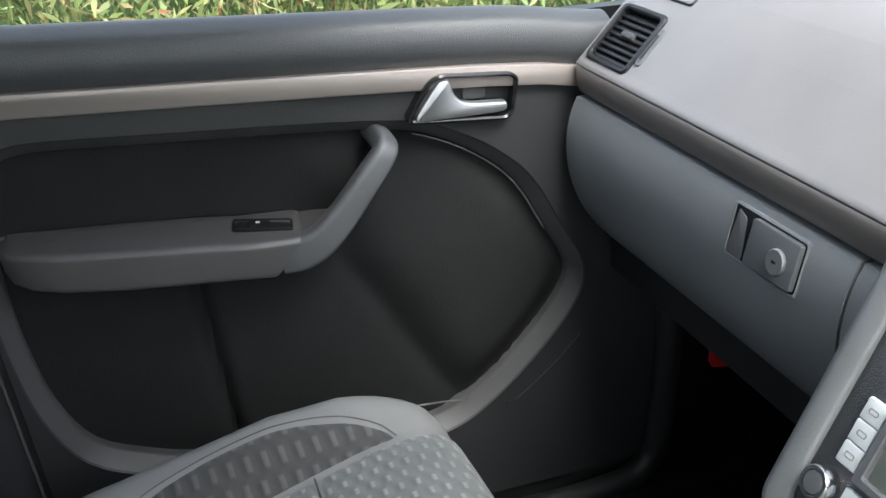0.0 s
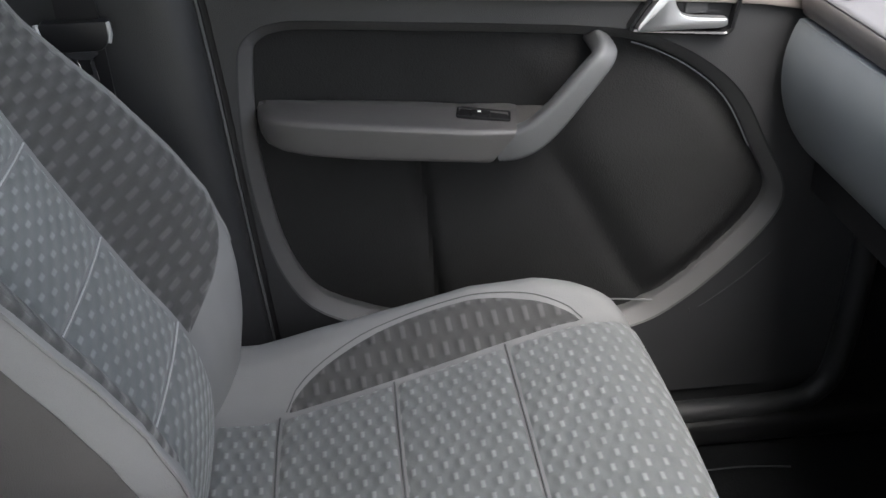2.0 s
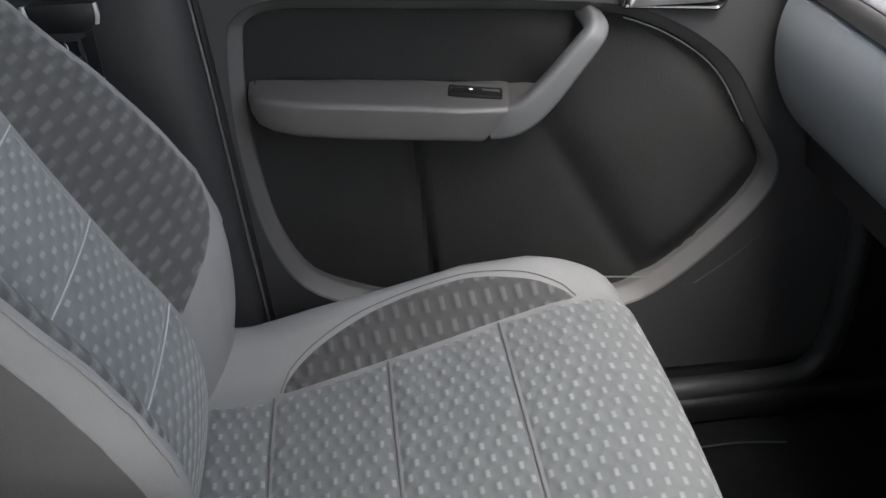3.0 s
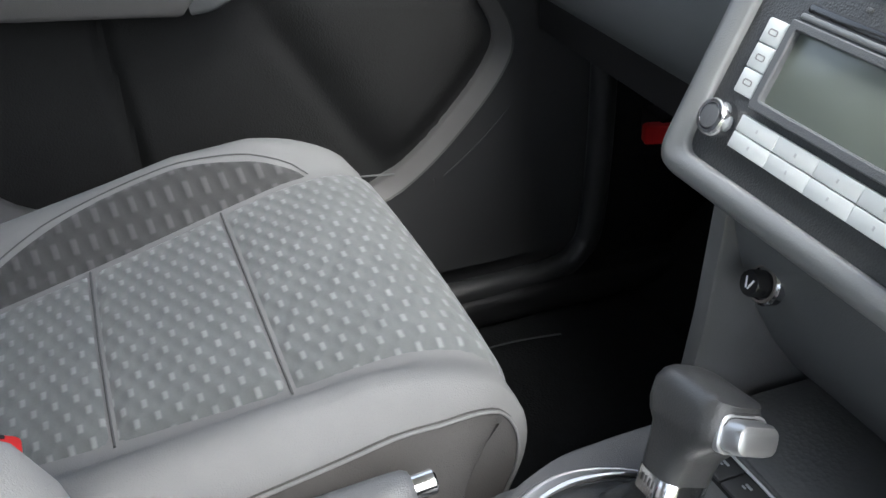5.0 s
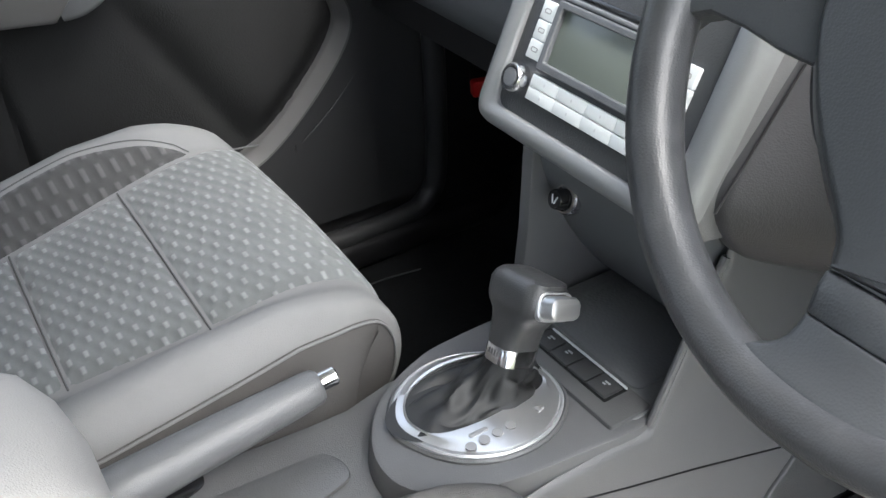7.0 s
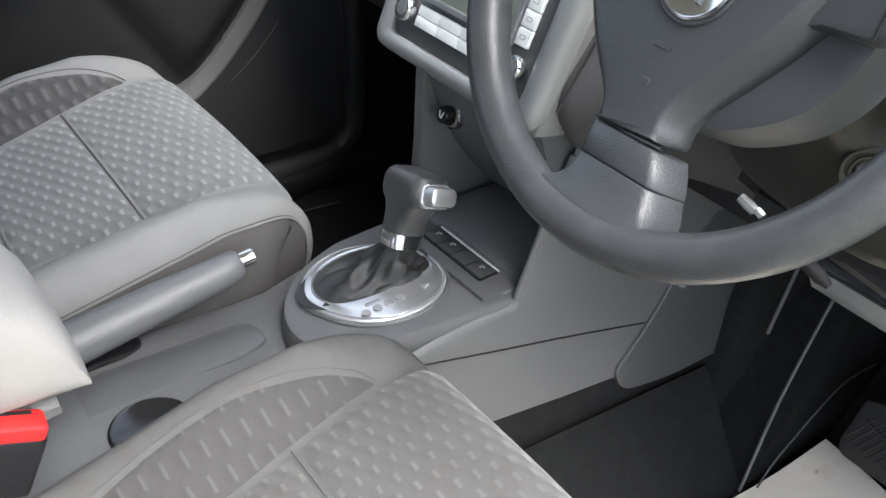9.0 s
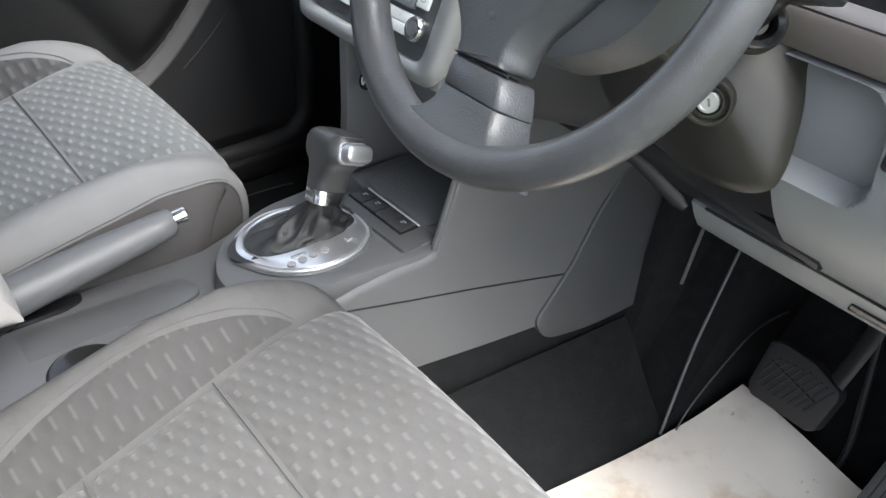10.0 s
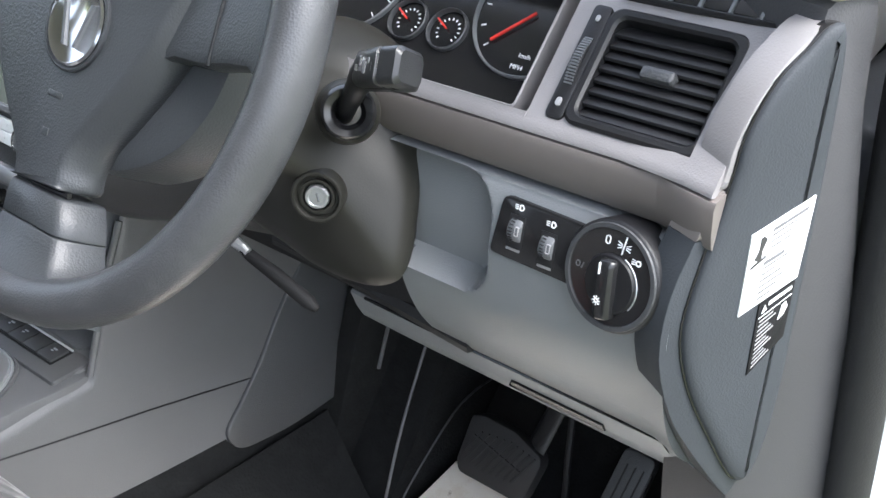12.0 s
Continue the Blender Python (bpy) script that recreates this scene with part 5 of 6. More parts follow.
# lower panel with the lighter
cave = spline([(0.645, 0.552, 0), (0.652, 0.53, 0), (0.664, 0.49, 0), (0.685, 0.44, 0), (0.715, 0.39, 0), (0.745, 0.352, 0)], 5)
part("lower_panel", loft([[Vector((p[0] + 0.004 * math.cos(12 * y), y, p[1])) for p in cave] + [Vector((0.80, y, 0.34)), Vector((0.80, y, 0.552))] for y in (-0.115, -0.06, 0, 0.05, 0.096)]), M_PANEL, stack, "hollow dark panel below the radio")
LF = frame_at((0.668, 0.062, 0.478), (0, -1, 0), (0.30, 0, 0.95))
lighter = part("cigarette_lighter", lathe([(0, -0.004), (0.0165, -0.004), (0.0165, 0.003), (0.0145, 0.0045), (0.0125, 0.002), (0, 0.002)], LF, 32), M_CHROME, stack, "chrome ringed cigarette lighter")
part("lighter_knob", lathe([(0, 0.0), (0.0105, 0.0), (0.0105, 0.016), (0.0095, 0.018), (0, 0.018)], LF, 28), M_GLOSS, lighter, "black lighter knob")
part("lighter_glow_ring", lathe([(0.0125, 0.002), (0.0142, 0.002), (0.0142, 0.006), (0.0125, 0.006)], LF, 28), M_BRONZE, lighter, "dull reddish ring")
for dx, an in ((-0.0025, 20), (0.0025, -20)):
    part("lighter_mark", slab(rrect(0.0015, 0.009, 0.0003, cx=0), LF @ pose(dx, 0, 0, 0, 0, an), 0.0175, 0.0185, 0.0001), M_WHITE, lighter)

radio = thing("car_radio", "dark car radio with blank display and silver keys", "radio", tuple(SF @ Vector((0, -0.03, 0))))
part("radio_face", slab(si, SF, -0.02, 0.0015, 0.001), M_SILL, radio, "charcoal radio face")
part("display_frame", ring_slab(round_poly([(-0.069, 0.0165), (0.082, 0.0165), (0.082, 0.079), (-0.069, 0.079)], 0.003), round_poly([(-0.0615, 0.0235), (0.0745, 0.0235), (0.0745, 0.0725), (-0.0615, 0.0725)], 0.002), SF, 0.0, 0.0078, 0.001), M_PANEL, radio)
part("display", slab(rrect(0.137, 0.051, 0.002, cx=0.0065, cy=0.048), SF, 0.0, 0.0022, 0.0003), M_SCREEN, radio, "blank greenish display")
for sx, side_u, knob_u in ((-1, -0.0805, -0.089), (1, 0.0935, 0.101)):
    for k in range(3):
        key = part("side_key", slab(rrect(0.0195, 0.0174, 0.0015, cx=side_u, cy=0.030 + 0.0178 * k), SF, 0.001, 0.0055, 0.0012), M_BUTTON, radio, "silver key")
        part("key_symbol", ring_slab(rrect(0.009, 0.0045, 0.0018, cx=side_u, cy=0.030 + 0.0178 * k), rrect(0.0068, 0.0028, 0.001, cx=side_u, cy=0.030 + 0.0178 * k), SF, 0.005, 0.0058, 0.0001), M_DOT, key)
    kf = SF @ pose(knob_u, 0.0, 0.0)
    knob = part("radio_knob", lathe([(0, 0.0), (0.0135, 0.0), (0.0135, 0.012), (0.012, 0.0145), (0.0095, 0.0145), (0.0085, 0.0125), (0, 0.0125)], kf, 36), M_CHROME, radio, "chrome rotary knob")
    part("knob_face", lathe([(0, 0.012), (0.0088, 0.012), (0.0082, 0.0148), (0, 0.0152)], kf, 28), M_PANEL, knob)
for r, cy in ((0, 0.0055), (1, -0.0065)):
    for k in range(4):
        cx = -0.0512 + 0.0385 * k
        key = part("preset_key", slab(rrect(0.0382, 0.0113, 0.0008, cx=cx, cy=cy), SF, 0.001, 0.0055, 0.0005), M_BUTTON, radio, "silver preset key")
        part("key_symbol", slab(rrect(0.0016, 0.0026, 0.0004, cx=cx, cy=cy), SF, 0.005, 0.0057, 0.0001), M_SILVER, key)
part("disc_slot", slab(rrect(0.144, 0.0055, 0.002, cx=0.0065, cy=0.0885), SF, 0.0, 0.0022, 0.0003), M_GLOSS, radio, "black disc slot")
part("slot_lip", slab(rrect(0.148, 0.004, 0.0015, cx=0.0065, cy=0.0825), SF, 0.0, 0.004, 0.001), M_BEZEL, radio)
part("eject_mark", slab(rrect(0.005, 0.003, 0.0008, cx=-0.02, cy=0.1), SF, 0.001, 0.0024, 0.0002), M_GREY, radio)
for k in range(6):
    part("top_key", slab(rrect(0.024, 0.012, 0.0015, cx=-0.061 + 0.027 * k, cy=0.118), SF, 0.001, 0.005, 0.001), M_BUTTON, radio, "silver key")

# panel between the stack and the column
KNEE_NEAR = [(0.722, 0.718), (0.70, 0.686), (0.665, 0.637), (0.642, 0.603), (0.637, 0.577), (0.652, 0.549), (0.675, 0.527), (0.715, 0.508), (0.80, 0.49)]
KNEE_FAR = [(0.734, 0.72), (0.728, 0.675), (0.726, 0.63), (0.729, 0.59), (0.738, 0.56), (0.752, 0.535), (0.772, 0.512), (0.795, 0.495), (0.85, 0.48)]


def knee_loop(y):
    """The panel sweeps forward from the stack to the column."""
    t = min(1, max(0, (-0.158 - y) / 0.17))
    t = t * (2 - t)
    pts = spline([(lerp(a[0], b[0], t), lerp(a[1], b[1], t), 0) for a, b in zip(KNEE_NEAR, KNEE_FAR)], 4)
    return [Vector((p[0], y, p[1])) for p in pts] + [Vector((0.88, y, 0.49)), Vector((0.88, y, 0.72))]


# dark pillar foot plastic here stands in for shade from wheel and dash
part("knee_panel", loft([knee_loop(y) for y in (-0.145, -0.157, -0.163, -0.175, -0.19, -0.21, -0.235, -0.265, -0.30, -0.34, -0.40)]), M_FOOT, dash, "knee panel beside the column, darkened for shade", 60)
part("crash_filler", mesh_box(0.80, 0.95, -0.72, 0.72, 0.46, 0.72), M_BLACK, dash)

# ---- centre console ----
console = thing("centre_console", "long grey plastic centre console between the seats", "console", (0.4, -0.02, 0.0))
# carcass: stations along x with top height, left and right edge
def console_loop(x, top, yl, yr, low=0.0):
    dr = 0.012
    c = [(yl + 0.006, low), (yl, top - 0.012), (yl - 0.006, top - 0.003), (yl - 0.018, top), (yr + 0.018, top), (yr + 0.006, top - 0.003), (yr, top - 0.012), (yr - dr * 0.6, top - 0.09), (yr - dr, max(low + 0.01, top - 0.2)), (yr - dr, low)]
    return [Vector((x, y, z)) for y, z in c]


part("tunnel_body", loft([console_loop(*r) for r in ((-0.15, 0.325, 0.085, -0.095), (0.10, 0.325, 0.085, -0.095), (0.30, 0.322, 0.085, -0.10), (0.375, 0.318, 0.085, -0.108), (0.415, 0.318, 0.085, -0.108), (0.46, 0.330, 0.085, -0.098), (0.60, 0.332, 0.088, -0.10), (0.622, 0.332, 0.09, -0.10), (0.76, 0.325, 0.096, -0.10), (1.0, 0.30, 0.10, -0.10), (1.28, 0.30, 0.10, -0.10))]), M_GREY, console, "grey tunnel cover")
# raised gear plinth, rounded at its rear
plinth = [(0.622, -0.1215), (0.632, -0.105), (0.645, 0.086), (0.602, 0.089), (0.545, 0.087), (0.502, 0.081), (0.443, 0.053), (0.407, 0.012), (0.393, -0.03), (0.402, -0.068), (0.44, -0.097), (0.49, -0.110), (0.55, -0.1165)]
pl = [tuple(p[:2]) for p in spline([(a, b, 0) for a, b in plinth], 4, True)]
cx_p, cy_p = 0.52, -0.02
pl_loops = []
for grow, z in ((1.055, 0.26), (1.045, 0.29), (1.03, 0.315), (1.012, 0.332), (1.0, 0.339), (0.985, 0.3435), (0.95, 0.345)):
    pl_loops.append([Vector((cx_p + (a - cx_p) * grow, cy_p + (b - cy_p) * grow, z)) for a, b in pl])
part("gear_plinth", loft(pl_loops), M_GREY, console, "raised rounded plinth of the gear lever")
# tray before the gear lever with the row of keys
part("tray_floor", slab(round_poly([(0.612, -0.112), (0.76, -0.105), (0.76, 0.085), (0.635, 0.085)], 0.01), frame_at((0, 0, 0), (1, 0, 0), (0, 1, 0)), 0.28, 0.347, 0.002), M_TRAY, console, "black dimpled rubber tray")
TM = frame_at((0.69, -0.01, 0.348), (1, 0, 0), (0, 1, 0))
part("tray_mat", slab(rrect(0.100, 0.15, 0.012), TM, -0.002, 0.0018, 0.001), M_MAT, console, "dark mat lying in the tray")


def flank_y(x, z):
    """The driver's flank of the console."""
    return -0.118 - 0.06 * (x - 0.5) - 0.2 * max(0.0, 0.34 - z)


FLANK_TOP = [(0.36, 0.300), (0.44, 0.316), (0.52, 0.331), (0.58, 0.3365), (0.622, 0.3385), (0.6255, 0.343), (0.640, 0.382), (0.656, 0.425), (0.672, 0.465), (0.69, 0.505), (0.70, 0.56), (1.1, 0.56)]
FLANK_LOW = [(0.36, 0.222), (0.578, 0.204), (0.674, 0.196), (0.767, 0.190), (1.1, 0.17)]
flank_x = [0.36 + 0.02 * i for i in range(13)] + [0.62 + 0.004 * i for i in range(21)] + [0.72, 0.76, 0.80, 0.86, 0.92, 1.0, 1.1]


def flank_point(x, v):
    z = lerp(curve_at(FLANK_LOW, x), curve_at(FLANK_TOP, x), v)
    top = 0.004 * max(0, (v - 0.93) / 0.07) ** 2
    return Vector((x, flank_y(x, z) + top, z))


part("console_side", grid(flank_point, flank_x, [i / 16 for i in range(15)] + [0.93, 0.96, 0.98, 1.0], None, 0.012), M_GREY, console, "smooth grey flank of the console")
part("wall_edge", tube([(x - 0.001, flank_y(x, 0.34) + 0.004, curve_at(FLANK_TOP, x)) for x in (0.6255, 0.640, 0.656, 0.672, 0.69)], 0.004, 8), M_GREY, console)
wall_left = [(0.635, 0.34), (0.645, 0.43), (0.652, 0.555), (0.80, 0.555), (0.80, 0.30), (0.64, 0.30)]
part("console_side", slab(round_poly(wall_left, 0.006), frame_at((0, 0.105, 0), (1, 0, 0), (0, 0, 1)), -0.008, 0.008, 0.003), M_GREY, console)
KF = frame_at((0.612, -0.034, 0.3475), (0.02, -1, 0), (1, 0.02, 0))
kp = part("key_plate", slab(rrect(0.150, 0.050, 0.004), KF, -0.006, 0.0025, 0.0015), M_DARKGREY, console, "dark plate with a row of keys")
part("key_well", slab(rrect(0.116, 0.0285, 0.002, cx=-0.0108, cy=0.0055), KF, 0.001, 0.0030, 0.0003), M_MATTE, kp)
part("plate_edge", slab(rrect(0.112, 0.0022, 0.001, cx=-0.010, cy=0.0205), KF, 0.002, 0.0048, 0.0006), M_BUTTON, kp)
for k in range(4):
    key = part("console_key", slab(rrect(0.0262, 0.0235, 0.0015, cx=-0.0525 + 0.0278 * k, cy=0.0055), KF, 0.002, 0.0058, 0.0012), M_KEY, kp)
    if k != 2:
        part("key_symbol", slab(rrect(0.007, 0.0022, 0.0008, cx=-0.0525 + 0.0278 * k, cy=0.0095), KF, 0.0055, 0.0062, 0.0001), M_SILVER, key)
        part("key_symbol", slab(rrect(0.004, 0.0018, 0.0006, cx=-0.054 + 0.0278 * k, cy=0.006), KF, 0.0055, 0.0062, 0.0001), M_SILVER, key)
joint_xz = [(0.44, 0.322), (0.503, 0.309), (0.595, 0.2905), (0.675, 0.2755), (0.76, 0.2575), (0.842, 0.240), (0.90, 0.228)]
part("side_joint", tube([(x, flank_y(x, z) - 0.0002, z) for x, z in joint_xz], 0.0012, 6), M_BLACK, console)
# carpet side and the flap before it
part("carpet_side", grid(lambda x, v: Vector((x, flank_y(x, v * 0.212) + 0.004, v * 0.212)), [0.30 + 0.05 * i for i in range(20)], [i / 10 for i in range(11)], None, 0.01), M_CARPET_LIT, console, "black carpet on the tunnel side")
flap_bm = slab([tuple(p[:2]) for p in spline([(u, v, 0) for u, v in ((0.757, 0.203), (0.757, 0.185), (0.768, 0.171), (0.790, 0.165), (0.85, 0.160), (0.93, 0.163), (1.01, 0.163), (1.05, 0.19), (1.10, 0.30), (1.10, 0.44), (1.00, 0.43), (0.93, 0.375), (0.90, 0.346), (0.862, 0.309), (0.822, 0.263), (0.785, 0.228))], 4, True)], SIDE_L, -0.006, 0.0045, 0.003)
for v in flap_bm.verts:
    v.co.y += -0.118 - 0.06 * (v.co.x - 0.5) - 0.2 * (0.34 - v.co.z)
part("front_flap", flap_bm, M_SILL, console, "grey flap of the footwell lining")
# shallow tray and cup holders behind
TT = frame_at((0, 0, 0.322), (1, 0, 0), (0, 1, 0))
part("rear_tray", slab(round_poly([(0.10, -0.018), (0.345, -0.018), (0.377, -0.008), (0.379, 0.012), (0.368, 0.034), (0.10, 0.046)], 0.02), TT, -0.002, 0.0018, 0.0016), M_TRAYGREY, console, "shallow tray beside the handbrake")
part("lever_slot", slab(round_poly([(0.08, 0.046), (0.24, 0.048), (0.262, 0.056), (0.265, 0.074), (0.08, 0.078)], 0.008), TT, -0.002, 0.0026, 0.001), M_GLOSS, console, "black slot round the handbrake")
part("cup_holder", lathe([(0.0, 0.0), (0.041, 0.0), (0.041, 0.0042), (0.039, 0.005), (0.037, 0.0035), (0.0, 0.003)], TT @ pose(0.226, -0.066, 0), 36), M_GLOSS, console, "dark round cup holder")
part("coin_slot", slab(rrect(0.022, 0.006, 0.002, cx=0.324, cy=-0.05), TT, 0.0, 0.0035, 0.001), M_GLOSS, console)

# gear selector
sel = thing("gear_selector", "automatic gear lever with black leather knob and chrome surround", "gear lever", (0.51, -0.02, 0.346))
ring_o = [tuple(p[:2]) for p in spline([(u, v, 0) for u, v in ((0.421, -0.012), (0.430, 0.024), (0.461, 0.053), (0.507, 0.064), (0.556, 0.047), (0.585, 0.015), (0.592, -0.025), (0.580, -0.061), (0.541, -0.088), (0.49, -0.089), (0.446, -0.062))], 5, True)]
ring_o = [(lerp(0.508, a, 0.94), lerp(-0.016, b, 0.94)) for a, b in ring_o]
FZ = frame_at((0, 0, 0.346), (1, 0, 0), (0, 1, 0))
ring_m = [(lerp(0.508, a, 0.955), lerp(-0.014, b, 0.955)) for a, b in ring_o]
part("plinth_lip", ring_slab([(lerp(0.508, a, 1.05), lerp(-0.014, b, 1.05)) for a, b in ring_o], [(lerp(0.508, a, 0.99), lerp(-0.014, b, 0.99)) for a, b in ring_o], FZ, -0.004, 0.0035, 0.002), M_GREY, sel, "grey lip round the surround")
part("chrome_edge", ring_slab(ring_o, ring_m, FZ, -0.004, 0.0055, 0.0015), M_SILVER, sel, "rounded silver edge")
ring_i = [tuple(p[:2]) for p in spline([(u, v, 0) for u, v in ((0.440, -0.010), (0.447, 0.016), (0.468, 0.034), (0.507, 0.043), (0.552, 0.033), (0.573, 0.010), (0.578, -0.016), (0.566, -0.034), (0.53, -0.040), (0.49, -0.042), (0.453, -0.034))], 5, True)]
plate_rows = ((1.0, 0.0, -0.004), (1.0, 0.0, 0.0042), (0.985, 0.0, 0.0066), (0.9, 0.1, 0.0082), (0.5, 0.5, 0.0098), (0.0, 1.0, 0.0092), (0.0, 1.0, -0.004))
surround = part("surround", loft([[FZ @ Vector((lerp(lerp(0.508, a[0], max(k, 0.9)), b[0], m), lerp(lerp(-0.014, a[1], max(k, 0.9)), b[1], m), z)) for a, b in zip(ring_m, ring_i)] for k, m, z in plate_rows], caps=False), M_PLATE, sel, "satin silver surround plate")
for k in range(4):
    part("position_dot", lathe([(0, 0.0), (0.0052, 0.0), (0.0052, 0.0012), (0, 0.0012)], FZ @ pose(0.468 + 0.0146 * k, -0.0645 + 0.0008 * k, 0.0092), 20), M_DOT, surround)
part("position_dot", slab(rrect(0.020, 0.005, 0.0025, cx=0.483, cy=-0.0535), FZ, 0.008, 0.0106, 0.0002), M_DOT, surround)
part("shift_light", slab(round_poly([(0.543, -0.063), (0.551, -0.060), (0.549, -0.0565), (0.546, -0.057), (0.545, -0.054), (0.542, -0.056)], 0.001), FZ, 0.008, 0.0108, 0.0004), M_DOT, surround)
# gaiter: gathered leather
g_loops = []
axis = lambda t: Vector((lerp(0.502, 0.538, t ** 0.8), lerp(-0.004, -0.02, t), lerp(0.352, 0.402, t ** 2.0)))
for i, t in enumerate([k / 22 for k in range(23)]):
    lp = []
    for k in range(72):
        a = 2 * math.pi * k / 72
        fold = 1 + 0.12 * math.sin(t * math.pi) * math.sin(5 * a + 5 * t) + 0.05 * math.sin(t * 14 + 2 * math.sin(2 * a)) * math.sin(t * math.pi) + 0.05 * math.sin(t * math.pi) * math.sin(11 * a - 5 * t)
        w = (1 - t) ** 1.4
        rx, ry = (0.066 * w + 0.0165) * fold, (0.033 * w + 0.0135) * fold
        lp.append(axis(t) + Vector((rx * math.cos(a), ry * math.sin(a), 0.0045 * math.sin(t * 3.1) * (math.sin(3 * a + 2 + 7 * t) + 0.7 * math.sin(7 * a + 9 * t) + 0.4 * math.sin(t * 20 + 3 * a)))))
    g_loops.append(lp)
part("gaiter", loft(g_loops), M_GAITER, sel, "creased black leather gaiter")
lean = frame_at((0.537, -0.025, 0.396), (1, 0, -0.42), (0, 1, -0.2))
part("collar", slab(rrect(0.043, 0.040, 0.013), lean, -0.002, 0.015, 0.002), M_CHROME, sel, "chrome collar with letters")
for q in range(4):
    part("collar_letter", slab(rrect(0.0012, 0.0055, 0.0003, cx=-0.0065 + 0.0042 * q, cy=0.0075), lean @ pose(-0.0215, 0, 0, 90, 0, -90), -0.001, 0.0008, 0.0002), M_PRINT, sel)
kn = []
for h, cx, cy, w, d, r in ((0.0145, 0, 0, 0.043, 0.040, 0.013), (0.024, 0.0, 0.0, 0.043, 0.041, 0.013), (0.036, 0.0, -0.001, 0.043, 0.045, 0.013), (0.046, 0.0, -0.004, 0.045, 0.055, 0.014), (0.053, 0.0, -0.006, 0.049, 0.070, 0.015), (0.060, 0.0, -0.006, 0.051, 0.075, 0.015), (0.074, 0.0, -0.006, 0.052, 0.076, 0.016), (0.081, 0.0, -0.005, 0.047, 0.071, 0.017), (0.085, 0.0, -0.008, 0.040, 0.068, 0.015), (0.087, 0.0, -0.007, 0.026, 0.048, 0.011), (0.0875, 0.0, -0.006, 0.010, 0.024, 0.004)):
    kn.append([lean @ Vector((u, v, h * 0.97)) for u, v in rrect(w, d, r, 6, cx, cy)])
knob = part("knob", loft(kn), M_LEATHER, sel, "black leather knob")
part("release_button", slab(rrect(0.036, 0.021, 0.008), lean @ pose(0.002, -0.041, 0.064, 78, 0, 0), -0.01, 0.019, 0.005), M_SATIN, knob, "chrome release button")
part("button_rim", ring_slab(rrect(0.041, 0.026, 0.009), rrect(0.035, 0.021, 0.007), lean @ pose(0.002, -0.0405, 0.064, 78, 0, 0), -0.006, 0.004, 0.001), M_SILVER, knob)

# handbrake
hb = thing("handbrake_lever", "grey handbrake lever with chrome push button", "handbrake", (0.2, 0.045, 0.33))
hp = [(0.08, 0.05, 0.346), (0.14, 0.049, 0.356), (0.20, 0.048, 0.366), (0.29, 0.046, 0.380), (0.360, 0.045, 0.390), (0.374, 0.045, 0.392), (0.378, 0.045, 0.3925)]
part("grip", tube(hp, [0.026, 0.025, 0.0235, 0.0208, 0.0178, 0.0165, 0.0135], 20, flat=1.0), M_GREY, hb, "smooth grey grip")
part("push_button", tube([(0.372, 0.045, 0.394), (0.378, 0.045, 0.3947), (0.393, 0.045, 0.396), (0.3945, 0.045, 0.3961)], [0.008, 0.009, 0.009, 0.0075], 16), M_CHROME, hb, "chrome push button")
part("lever_stem", tube([(0.12, 0.049, 0.325), (0.19, 0.048, 0.352)], [0.016, 0.017], 12), M_BLACK, hb)

# folded centre armrest
rest = thing("padded_box", "pale grey padded storage box between the front seats", "storage box", (0.0, -0.05, 0.36))


def rest_loop(x, top, low, hw):
    c = [(-hw, (top + low) / 2), (-hw * 0.96, top - 0.018), (-hw * 0.7, top - 0.003), (0, top), (hw * 0.7, top - 0.003), (hw * 0.96, top - 0.018), (hw, (top + low) / 2), (hw * 0.9, low + 0.006), (0, low), (-hw * 0.9, low + 0.006)]
    return [Vector((x, -0.038 + p[0], p[1])) for p in spline([(a, b, 0) for a, b in c], 3, True)]


part("pad", loft([rest_loop(*r) for r in ((-0.20, 0.605, 0.50, 0.082), (-0.10, 0.594, 0.47, 0.087), (0.05, 0.574, 0.45, 0.088), (0.11, 0.559, 0.445, 0.086), (0.148, 0.533, 0.44, 0.083), (0.166, 0.503, 0.435, 0.078), (0.178, 0.46, 0.43, 0.07))]), M_ARM, rest, "padded pale vinyl cover")
part("rest_base", loft([rest_loop(*r) for r in ((-0.20, 0.48, 0.40, 0.066), (0.05, 0.452, 0.395, 0.068), (0.15, 0.44, 0.405, 0.062))]), M_SEATPLASTIC, rest)
part("rest_foot", mesh_box(-0.17, -0.05, -0.09, -0.01, 0.32, 0.46, 0.012), M_SEATPLASTIC, rest)

# seat belt buckles
def buckle(at, m):
    b = thing("belt_buckle", "black seat belt buckle with a red release button", "buckle", at, "seat belt buckles")
    fb = Matrix.Translation(at) @ m
    part("buckle_body", slab(rrect(0.056, 0.03, 0.008), fb, -0.075, -0.012, 0.004), M_BLACK, b)
    part("release_key", slab(rrect(0.052, 0.026, 0.006), fb, -0.014, 0.0, 0.004), M_RED, b, "red release button")
    part("buckle_slot", slab(rrect(0.03, 0.004, 0.001, cy=0.007), fb, -0.003, 0.0006, 0.0003), M_BLACK, b)
    part("buckle_stalk", tube([fb @ Vector((0, 0, -0.07)), fb @ Vector((-0.01, 0, -0.14))], 0.012, 8, flat=0.5), M_BLACK, b)
    return b


buckle((0.112, -0.122, 0.446), pose(0, 0, 0, 8, 24, 0))
buckle((0.122, 0.090, 0.488), pose(0, 0, 0, -8, 26, 0))

